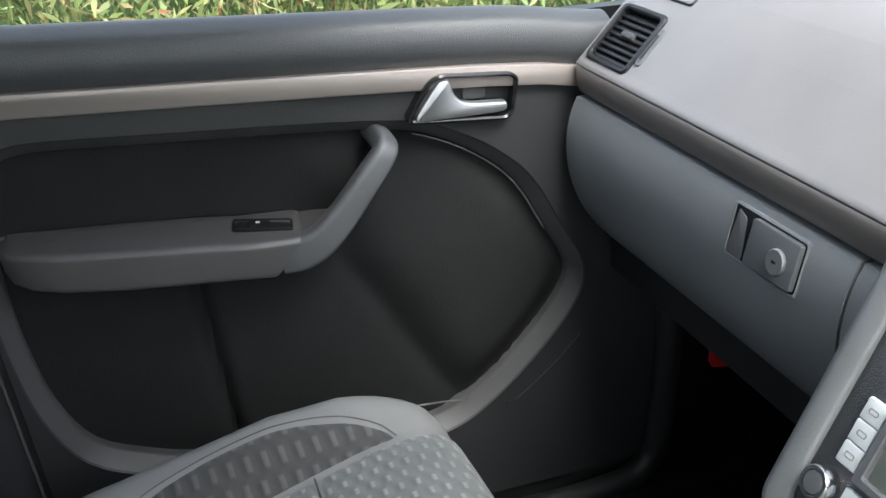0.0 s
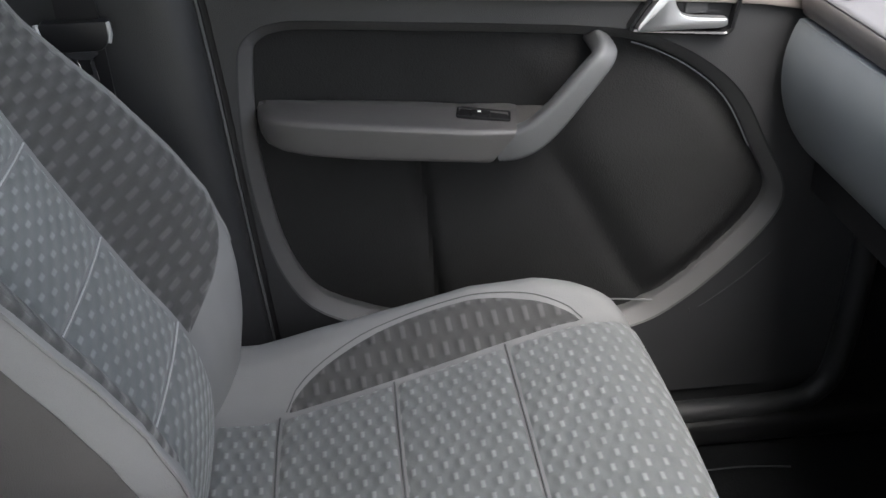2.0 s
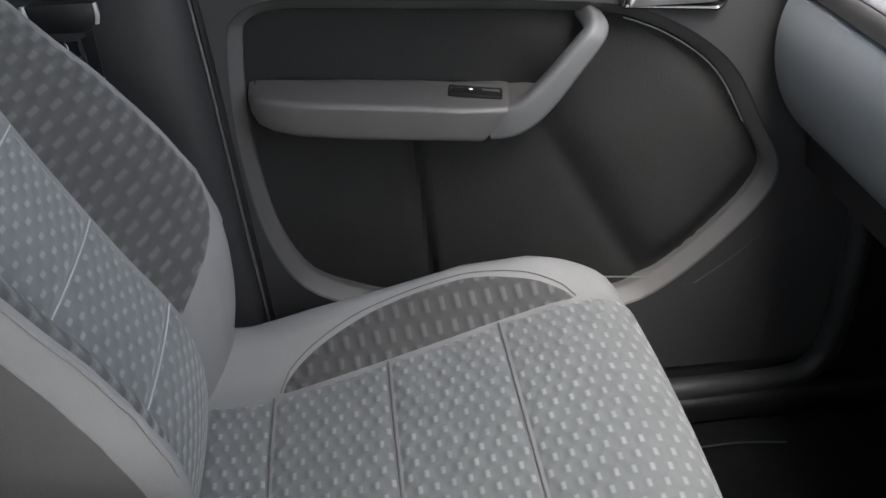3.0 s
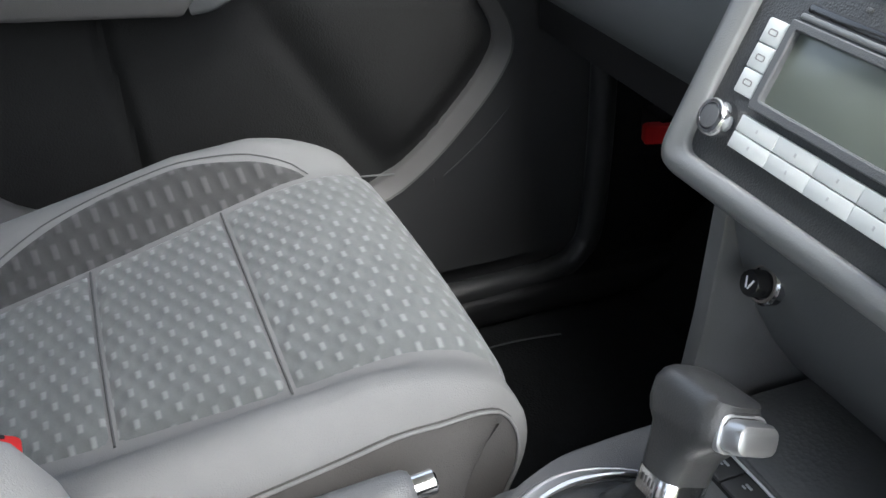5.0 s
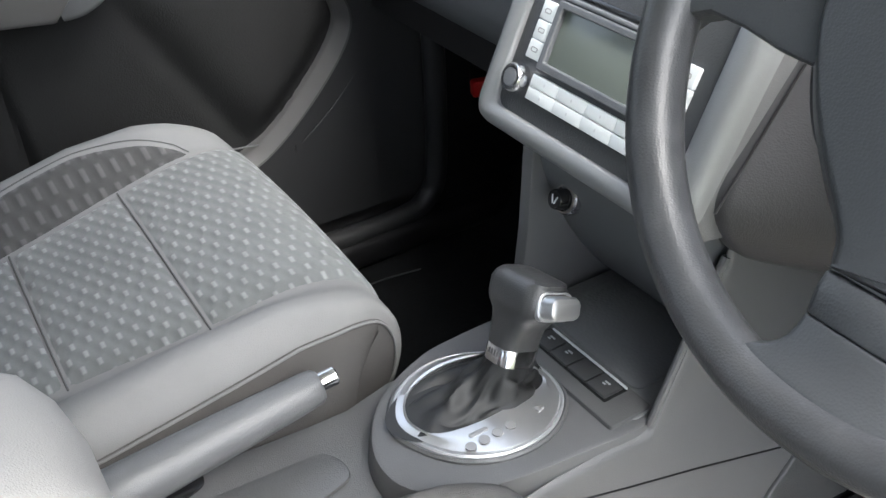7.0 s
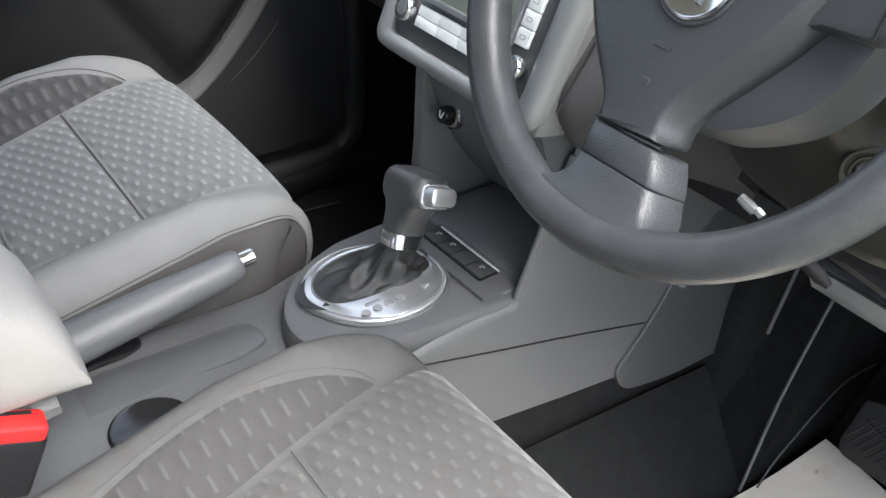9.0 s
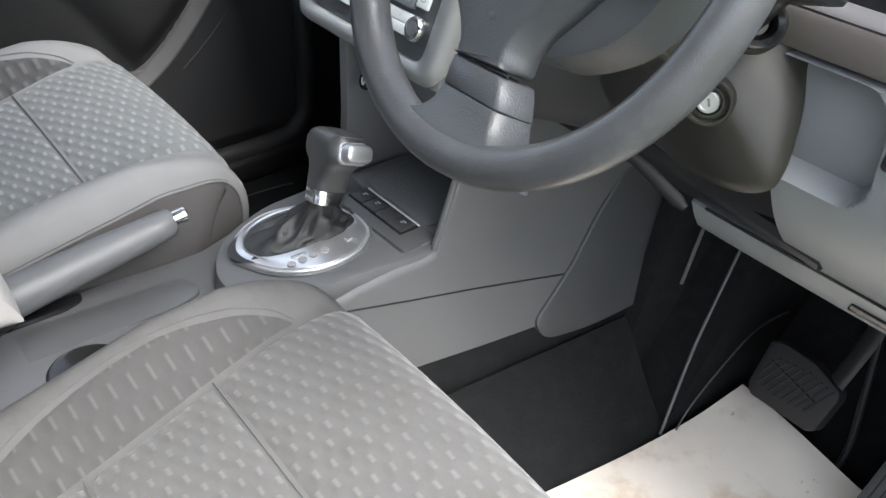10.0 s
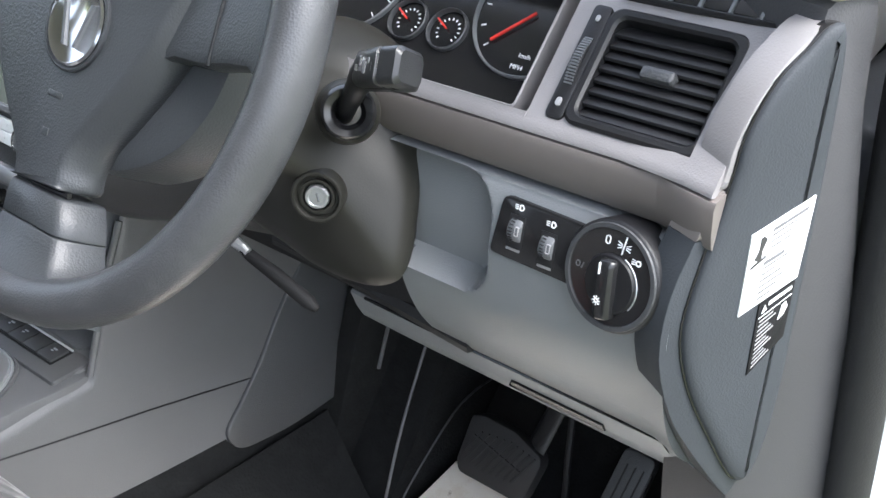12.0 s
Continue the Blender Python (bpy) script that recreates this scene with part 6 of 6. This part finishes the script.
# ---- driver's footwell ----
structure("wall_footwell", slab([(0.85, -0.02), (1.29, -0.02), (1.29, 0.45), (1.0, 0.40)], frame_at((0, -0.20, 0), (1, 0, 0), (0, 0, 1)), -0.03, 0.0, 0.003), M_CARPET_LIT, "black carpet beside the pedals")
structure("trim_carpet_rail", tube(spline([(0.884, -0.2875, 0.018), (0.903, -0.283, 0.055), (0.95, -0.272, 0.14), (1.02, -0.262, 0.25), (1.07, -0.258, 0.34)], 5), 0.0022, 8), M_GREY, "thin pale edge of the footwell lining")
structure("trim_carpet_slope", grid(lambda x, v: Vector((x, lerp(flank_y(x, 0.14) - 0.001, -0.287, v ** 0.8), 0.14 * (1 - v) ** 1.7 + 0.012)), [0.42 + 0.03 * i for i in range(17)], [i / 10 for i in range(11)], None, 0.004), M_CARPET_LIT, "black carpet sloping down from the tunnel")
structure("trim_short_rail", tube([(0.960, -0.224, 0.205), (0.993, -0.220, 0.279), (1.01, -0.218, 0.33)], 0.0025, 8), M_GREY, "short pale edge of the footwell lining")
structure("trim_carpet_fold", tube(spline([(0.893, -0.305, 0.035), (0.929, -0.303, 0.072), (1.02, -0.30, 0.128), (1.07, -0.30, 0.139), (1.109, -0.30, 0.135)], 5), 0.0014, 8), M_SILL, "dark folded edge of the carpet")
structure("trim_footrest", loft([[Vector((x, y, z)) for x, z in ((0.88, 0.0), (0.90, 0.03), (1.1, 0.30), (1.28, 0.34), (1.28, 0.0))] for y in (-0.172, -0.284)]), M_CARPET_LIT, "black carpeted side of the tunnel")
structure("trim_toe_board", loft([[Vector((x, y, z)) for x, z in ((1.02, 0.0), (1.06, 0.015), (1.24, 0.2), (1.29, 0.45), (1.3, 0.0))] for y in (-0.70, -0.29)]), M_CARPET_LIT, "black carpeted toe board")
structure("trim_toe_board_left", loft([[Vector((x, y, z)) for x, z in ((0.98, 0.0), (1.02, 0.015), (1.22, 0.2), (1.29, 0.45), (1.3, 0.0))] for y in (0.10, 0.745)]), M_CARPET, "black carpeted toe board of the passenger")
structure("trim_cable", tube(spline([(1.0, -0.475, 0.02), (1.04, -0.47, 0.05), (1.06, -0.46, 0.12), (1.1, -0.44, 0.2)], 5), 0.005, 8), M_RUBBER, "black cable between the pedals")


def paper(u, v):
    x, y = lerp(0.50, 1.025, u), lerp(-0.262, -0.66, v)
    y -= 0.045 * u * (1 - v)
    x -= 0.05 * v * u
    z = 0.02 + 0.014 * u * u + 0.006 * math.sin(7 * u + 3 * v) * math.sin(4 * v + 1) + 0.010 * max(0, u - 0.85) / 0.15
    return Vector((x, y, z))


tagged(part("paper_floor_mat", grid(paper, [i / 30 for i in range(31)], [i / 24 for i in range(25)], None, 0.0015), M_PAPER), "creased stained beige paper mat on the driver's floor", "floor mat")

brake = thing("brake_pedal", "wide black rubber brake pedal with slanted ribs", "pedal", (1.0, -0.395, 0.1))
BPF = frame_at((0.975, -0.405, 0.15), (0, -1, 0), (0.45, 0, 0.89))
pad_outline = round_poly([(-0.048, 0.034), (-0.030, 0.041), (0.018, 0.040), (0.060, 0.026), (0.064, 0.016), (0.056, -0.034), (0.046, -0.042), (-0.042, -0.043), (-0.051, -0.030)], 0.006)
part("pedal_pad", slab(pad_outline, BPF, -0.016, 0.004, 0.005), M_RUBBER, brake)
for k in range(9):
    c = -0.044 + 0.011 * k
    part("pedal_rib", slab(rrect(0.060 - 0.3 * abs(c), 0.0030, 0.001), BPF @ pose(c * 0.9 + 0.004, 0.0, 0, 0, 0, 62), 0.003, 0.0062, 0.001), M_RUBBER, brake)
part("pedal_rib", slab(rrect(0.080, 0.0030, 0.001), BPF @ pose(0.004, 0.004, 0, 0, 0, -12), 0.003, 0.0062, 0.001), M_RUBBER, brake)
part("pedal_arm", tube([(0.985, -0.445, 0.150), (1.005, -0.452, 0.185), (1.03, -0.462, 0.235), (1.05, -0.468, 0.30), (1.06, -0.47, 0.42)], [0.016, 0.015, 0.014, 0.012, 0.011], 10, flat=0.45), M_BLACK, brake, "dark metal pedal arm")
gas = thing("accelerator_pedal", "long black accelerator pedal", "pedal", (1.0, -0.56, 0.05))
GPF = frame_at((0.99, -0.60, 0.24), (0, -1, 0), (0.5, 0, 0.86))
gas_outline = round_poly([(-0.031, 0.007), (0.009, 0.007), (-0.001, -0.10), (-0.010, -0.20), (-0.054, -0.20), (-0.045, -0.12)], 0.010)
part("pedal_pad", slab(gas_outline, GPF, -0.012, 0.003, 0.004), M_SILL, gas)
for k in range(4):
    part("pedal_rib", slab(rrect(0.002, 0.15, 0.0008), GPF @ pose(-0.030 + 0.010 * k, -0.085, 0, 0, 0, -6.5), 0.002, 0.0042, 0.0008), M_RUBBER, gas)
part("pedal_base", slab(rrect(0.026, 0.12, 0.008), GPF @ pose(0.027, -0.125, 0, 0, 0, -6), -0.034, -0.012, 0.003), M_SILL, gas)
part("pedal_stem", tube([(1.0, -0.592, 0.235), (1.10, -0.59, 0.30), (1.24, -0.58, 0.36)], 0.010, 8), M_BLACK, gas)

lever_red = thing("bonnet_release", "small red bonnet release lever under the dashboard", "lever", (0.97, 0.70, 0.29))
part("release_grip", slab(rrect(0.045, 0.03, 0.006), frame_at((0.985, 0.69, 0.285), (1, -0.3, 0), (0, 0, 1)), -0.008, 0.008, 0.004), M_RED, lever_red)
part("release_mount", mesh_box(0.99, 1.05, 0.69, 0.75, 0.265, 0.305, 0.004), M_BLACK, lever_red)

# ---- seats ----
def frenet(curve):
    """Arc lengths, points and normals of an (x, z) curve, normals to its left."""
    pts = [Vector((p[0], 0, p[1])) for p in curve]
    s = [0.0]
    for a, b in zip(pts, pts[1:]):
        s.append(s[-1] + (b - a).length)
    nr = []
    for i in range(len(pts)):
        t = (pts[min(i + 1, len(pts) - 1)] - pts[max(i - 1, 0)]).normalized()
        nr.append(Vector((-t.z, 0, t.x)))
    return s, pts, nr


class Padding:
    """A padded body swept along a curve in x and z; y runs across from the seat's middle."""

    def __init__(self, curve, insert, bolster, half, depth, knots=None, near=1.0):
        self.s, self.p, self.n = frenet(curve)
        self.insert, self.bolster, self.half, self.depth = insert, bolster, half, depth
        self.near = near  # half width on the low-y side over the other one
        self.knots = knots or [(0, 0.0), (0.15, 0.10), (0.35, 0.52), (0.55, 0.9), (0.7, 1.0), (0.82, 0.985), (0.9, 0.90), (0.96, 0.72), (1.0, 0.45)]

    def base(self, s):
        i = min(max(int(np.searchsorted(self.s, s)) - 1, 0), len(self.s) - 2)
        t = (s - self.s[i]) / max(1e-9, self.s[i + 1] - self.s[i])
        return self.p[i].lerp(self.p[i + 1], t), self.n[i].lerp(self.n[i + 1], t).normalized()

    def rise(self, s, y):
        wi, b, hw = curve_at(self.insert, s), curve_at(self.bolster, s), self.reach(s, y)
        a = abs(y)
        if a < wi:
            return 0.005 * (1 - (a / wi) ** 2)
        t = (a - wi) / (hw - wi)
        return b * curve_at(self.knots, t) - (0.006 * max(0, (t - 0.8) / 0.2) ** 2)

    def reach(self, s, y):
        """Half width on the side of y."""
        return curve_at(self.half, s) * (self.near if y < 0 else 1.0)

    def at(self, s, y, lift=0.0):
        c, n = self.base(s)
        return Vector((c.x, y, c.z)) + n * (self.rise(s, y) + lift)

    def body(self, stations):
        loops = []
        for s in stations:
            hw, dp = curve_at(self.half, s), curve_at(self.depth, s)
            c, n = self.base(s)
            low = self.reach(s, -1)
            top = [self.at(s, lerp(-low, hw, k / 72)) for k in range(73)]
            edge = self.rise(s, hw)
            sides = [(hw + 0.006, edge - 0.02), (hw + 0.008, edge - 0.06), (hw + 0.004, -dp * 0.75), (hw + 0.002 - 0.022 * min(1, dp / 0.13) ** 3, -dp)]
            right = [Vector((c.x, y, c.z)) + n * max(d, -dp) for y, d in sides]
            left = [Vector((c.x, hw - low - y, c.z)) + n * max(d, -dp) for y, d in sides][::-1]
            loops.append(top + right + left)
        return loft(loops)

    def flank(self, s0, s1, sg, n=48):
        """The darker cloth sheet down one side, its tone deepened for shade."""
        us = [lerp(s0, s1, i / n) for i in range(n + 1)]

        def f(s, k):
            hw, dp = self.reach(s, sg), curve_at(self.depth, s)
            c, nr = self.base(s)
            edge = self.rise(s, sg * hw)
            y, d = ((hw + 0.0035, edge - 0.006), (hw + 0.0085, edge - 0.016), (hw + 0.0105, edge - 0.06), (hw + 0.0065, -dp * 0.75), (hw + 0.005 - 0.022 * min(1, dp / 0.13) ** 3, -dp))[int(k)]
            return Vector((c.x, sg * y, c.z)) + nr * max(d, -dp - 0.001)

        return grid(f, us, [0, 1, 2, 3, 4], None, 0.0012 * sg)

    def patch(self, s0, s1, low, high, lift=0.0035, sink=0.0015, puff=0.014, nu=24, nv=24):
        """A cloth panel between the edges low(s) and high(s), its rim tucked in."""
        us, vs = [i / nu for i in range(nu + 1)], [j / nv for j in range(nv + 1)]

        def place(u, v):
            s = lerp(s0, s1, u)
            y = lerp(low(s), high(s), v)
            return s, y

        def f(u, v):
            s, y = place(u, v)
            rim = min(u * (s1 - s0), (1 - u) * (s1 - s0), v * abs(high(s) - low(s)), (1 - v) * abs(high(s) - low(s)))
            k = min(1, rim / puff)
            return self.at(s, y, lerp(-sink, lift, math.sin(k * math.pi / 2)))

        return grid(f, us, vs, place)


def seam(pad, pts, r=0.0012, lift=0.002):
    return tube([pad.at(s, y, lift) for s, y in pts], r, 6)


def front_seat(label, cloth, insert_cloth, bolster_cloth):
    seat = thing("front_seat", label, "car seat", (0.15, 0.35, 0.0), "front seats")
    off = Matrix.Translation((0, 0.35, 0))

    def add(name, bm, material, parent, label=""):
        bmesh.ops.transform(bm, matrix=off, verts=bm.verts)
        return part(name, bm, material, parent, label)

    # cushion
    cc = [tuple(p[:2]) for p in spline([(-0.09, 0.352, 0), (0.0, 0.335, 0), (0.05, 0.3355, 0), (0.185, 0.357, 0), (0.327, 0.384, 0), (0.40, 0.399, 0), (0.45, 0.400, 0), (0.484, 0.387, 0), (0.503, 0.355, 0), (0.506, 0.31, 0), (0.492, 0.26, 0), (0.478, 0.215, 0)], 8)]
    s_x = lambda x: float(np.interp(x, [p[0] for p in cc[:65]], frenet(cc)[0][:65]))
    L = frenet(cc)[0][-1]
    sf = s_x(0.44)
    pad = Padding(cc, [(0, 0.105), (s_x(0.05), 0.117), (s_x(0.185), 0.139), (s_x(0.327), 0.162), (s_x(0.42), 0.172), (sf + 0.05, 0.185), (L, 0.19)], [(0, 0.03), (s_x(0.1), 0.042), (s_x(0.3), 0.048), (s_x(0.38), 0.038), (sf, 0.016), (sf + 0.05, 0.0), (L, 0.0)], [(0, 0.235), (s_x(0.1), 0.25), (s_x(0.3), 0.256), (s_x(0.42), 0.25), (sf + 0.05, 0.232), (L, 0.215)], [(0, 0.15), (s_x(0.3), 0.17), (s_x(0.40), 0.16), (sf, 0.135), (sf + 0.06, 0.08), (L, 0.05)])
    cushion = add("cushion", pad.body([L * i / 56 for i in range(57)]), cloth, seat, "light grey cloth cushion")
    wi = lambda s: curve_at(pad.insert, s)
    lo, hi = (lambda s: -wi(s) + 0.001), (lambda s: wi(s) - 0.001)
    cuts = [s_x(-0.03), s_x(0.047), s_x(0.187), s_x(0.327), sf + 0.12]
    for a, b in zip(cuts, cuts[1:]):
        add("seat_panel", pad.patch(a + 0.001, b - 0.001, lo, hi), insert_cloth, cushion, "grey cloth panel woven with pale dashes")
    for a in cuts[1:-1]:
        add("stitched_seam", seam(pad, [(a, lerp(-wi(a), wi(a), k / 16)) for k in range(17)], 0.0011, 0.001), M_SEAM, cushion)
    s0, s1 = s_x(0.055), s_x(0.428)
    for sg in (1, -1):
        edge = lambda s, sg=sg: sg * (wi(s) + 0.001)
        outer_e = lambda s, sg=sg: sg * (wi(s) + 0.003 + 0.062 * max(0, math.sin(math.pi * min(1, max(0, (s - s0) / (s1 - s0))) ** 0.85)) ** 0.55)
        if sg < 0:
            continue
        bm = pad.patch(s0, s1, edge if sg > 0 else outer_e, outer_e if sg > 0 else edge, lift=0.003, nu=40, nv=14)
        add("bolster_panel", bm, bolster_cloth, cushion, "dark quilted side bolster panel")
        add("stitched_seam", seam(pad, [(lerp(s0, s1, k / 30), outer_e(lerp(s0, s1, k / 30)) + sg * 0.0035) for k in range(31)], 0.0008, 0.0008), M_SEAM, cushion)
    # backrest
    bc = [tuple(p[:2]) for p in spline([(-0.045, 0.30, 0), (-0.03, 0.36, 0), (-0.027, 0.42, 0), (-0.042, 0.485, 0), (-0.088, 0.57, 0), (-0.15, 0.70, 0), (-0.205, 0.83, 0), (-0.255, 0.95, 0), (-0.285, 1.02, 0), (-0.305, 1.045, 0), (-0.33, 1.055, 0)], 8)]
    bc = bc[::-1]
    sb = frenet(bc)[0]
    s_z = lambda z: float(np.interp(z, [p[1] for p in bc][::-1], sb[::-1]))
    LB = sb[-1]
    back = Padding(bc, [(0, 0.09), (s_z(0.95), 0.10), (s_z(0.7), 0.095), (s_z(0.5), 0.099), (LB, 0.105)], [(0, 0.004), (s_z(1.0), 0.008), (s_z(0.88), 0.013), (s_z(0.80), 0.021), (s_z(0.75), 0.037), (s_z(0.70), 0.055), (s_z(0.615), 0.073), (s_z(0.56), 0.077), (s_z(0.51), 0.066), (s_z(0.46), 0.045), (s_z(0.40), 0.03), (LB, 0.02)], [(0, 0.16), (s_z(1.0), 0.195), (s_z(0.85), 0.222), (s_z(0.65), 0.236), (s_z(0.55), 0.236), (s_z(0.46), 0.228), (s_z(0.36), 0.21), (LB, 0.19)], [(0, 0.02), (s_z(1.03), 0.07), (s_z(0.8), 0.10), (s_z(0.5), 0.12), (LB, 0.12)], [(0, 0), (0.12, 0.08), (0.3, 0.36), (0.5, 0.68), (0.7, 0.89), (0.85, 0.99), (0.91, 1.0), (0.96, 0.92), (1.0, 0.7)], 0.9)
    rest_body = add("backrest", back.body([LB * i / 50 for i in range(51)]), cloth, seat, "reclined grey cloth backrest")
    wb = lambda s: curve_at(back.insert, s)
    lo, hi = (lambda s: -wb(s) + 0.001), (lambda s: wb(s) - 0.001)
    cuts = [s_z(1.03), s_z(0.72), s_z(0.61), s_z(0.497), s_z(0.32)]
    for a, b in zip(cuts, cuts[1:]):
        add("back_panel", back.patch(a + 0.001, b - 0.001, lo, hi), insert_cloth, rest_body, "grey cloth panel woven with pale dashes")
    for a in cuts[1:-1]:
        add("stitched_seam", seam(back, [(a, lerp(-wb(a), wb(a), k / 16)) for k in range(17)], 0.0011, 0.001), M_THREAD, rest_body)
    s0, s1 = s_z(1.0), s_z(0.475)
    for sg in (-1, 1):
        edge = lambda s, sg=sg: sg * (wb(s) + 0.001)
        outer_e = lambda s, sg=sg: sg * (wb(s) + 0.004 + ((back.reach(s, sg) - wb(s)) * 0.88 - 0.004) * math.sin(math.pi / 2 * min(1, max(0, (s1 - s) / 0.075))) ** 0.75 * min(1, max(0, (s - s0) / 0.04)) ** 0.5)
        add("bolster_panel", back.patch(s0, s1, edge if sg > 0 else outer_e, outer_e if sg > 0 else edge, lift=0.0035, nu=70, nv=20), bolster_cloth, rest_body, "dark quilted side bolster panel")
        pipe = [lerp(s0, s_z(0.5), k / 40) for k in range(41)]
        add("piping", seam(back, [(s, sg * (wb(s) + (back.reach(s, sg) - wb(s)) * 0.92)) for s in pipe], 0.0022, 0.001), cloth, rest_body)
    for sg in (-1, 1):
        add("side_panel", pad.flank(0.03, L - 0.005, sg, 64), M_SIDE_SHADED, cushion, "darker plain cloth side panel, deepened in tone for shade")
        rim = []
        for k in range(61):
            q = lerp(0.03, L - 0.01, k / 60)
            c, nr = pad.base(q)
            hw = curve_at(pad.half, q)
            rim.append(Vector((c.x, sg * (hw + 0.0062), c.z)) + nr * (pad.rise(q, sg * hw) - 0.0075))
        add("side_seam", tube(rim, 0.0016, 6), cloth, cushion)
        add("side_panel", back.flank(s0 + 0.02, LB - 0.02, sg), M_SIDE_SHADED, rest_body, "darker plain cloth side panel, deepened in tone for shade")
    # base and rails
    add("seat_base", mesh_box(-0.05, 0.43, -0.235, 0.235, 0.13, 0.26, 0.03), M_SEATPLASTIC, seat, "dark plastic seat base")
    for y in (-0.20, 0.20):
        add("seat_rail", mesh_box(-0.12, 0.50, y - 0.022, y + 0.022, 0.0, 0.05, 0.006), M_BLACK, seat, "black seat rail")
        add("rail_leg", mesh_box(0.0, 0.36, y - 0.014, y + 0.014, 0.045, 0.15, 0.006), M_BLACK, seat)
    add("side_cover", slab(round_poly([(-0.10, 0.15), (0.30, 0.15), (0.36, 0.21), (0.10, 0.26), (-0.06, 0.33), (-0.12, 0.30)], 0.03), frame_at((0, 0.25, 0), (-1, 0, 0), (0, 0, 1)) @ Matrix.Scale(-1, 4, (1, 0, 0)), 0.0, 0.018, 0.006), M_SEATPLASTIC, seat)
    return seat


front_seat("grey cloth front passenger seat with darker quilted bolsters", M_CLOTH, M_INSERT, M_BOLSTER)
driver_seat = front_seat("worn brownish grey cloth driver seat with quilted bolsters", M_CLOTH_WORN, M_INSERT_WORN, M_BOLSTER_WORN)
driver_seat.location = (0.134, -0.359, -0.027)

# ---- hedge outside the window ----
M_LEAF = bpy.data.materials.new("hedge_leaves")
M_LEAF.use_nodes = True
ln = M_LEAF.node_tree
geo = ln.nodes.new("ShaderNodeNewGeometry")
cr = ln.nodes.new("ShaderNodeValToRGB")
cr.color_ramp.elements[0].color, cr.color_ramp.elements[1].color = (0.10, 0.15, 0.04, 1), (0.38, 0.36, 0.20, 1)
el = cr.color_ramp.elements.new(0.55)
el.color = (0.19, 0.24, 0.08, 1)
el = cr.color_ramp.elements.new(0.93)
el.color = (0.30, 0.26, 0.12, 1)
el = cr.color_ramp.elements.new(0.985)
el.color = (0.36, 0.10, 0.07, 1)
ln.links.new(geo.outputs["Random Per Island"], cr.inputs[0])
ln.links.new(cr.outputs[0], ln.nodes["Principled BSDF"].inputs["Base Color"])
ln.nodes["Principled BSDF"].inputs["Roughness"].default_value = 0.6
rng = np.random.default_rng(4)
verts, faces = [], []
for i in range(60000):
    x, z = rng.uniform(-2.2, 5.0), rng.uniform(-0.36, 1.15) ** 1
    y = 2.7 + 0.5 * math.sin(x * 1.7) * 0.5 + rng.normal() * 0.16 + (0.5 * max(0, z - 0.5)) + 0.12 * math.sin(7 * x + 5 * z)
    s = rng.uniform(0.012, 0.05)
    a = rng.normal(size=3) + np.array((0.0, 0.0, 1.2))
    a /= np.linalg.norm(a)
    b = np.cross(a, rng.normal(size=3))
    b /= np.linalg.norm(b)
    c = np.array([x, y, z])
    k = len(verts)
    verts += [tuple(c - a * s), tuple(c + b * s * 0.2), tuple(c + a * s), tuple(c - b * s * 0.2)]
    faces.append((k, k + 1, k + 2, k + 3))
me = bpy.data.meshes.new("hedge")
me.from_pydata(verts, [], faces)
me.materials.append(M_LEAF)
tagged(new("hedge", me), "wild green hedge with yellowing leaves beside the car", "hedge", "", "stuff")
structure("backdrop", mesh_box(-6, 9, 3.6, 3.7, -0.4, 1.2), mat("dark_foliage_distance", (0.05, 0.085, 0.03), 0.9, vary=0.6, vary_size=0.12), "dense green undergrowth behind the hedge")
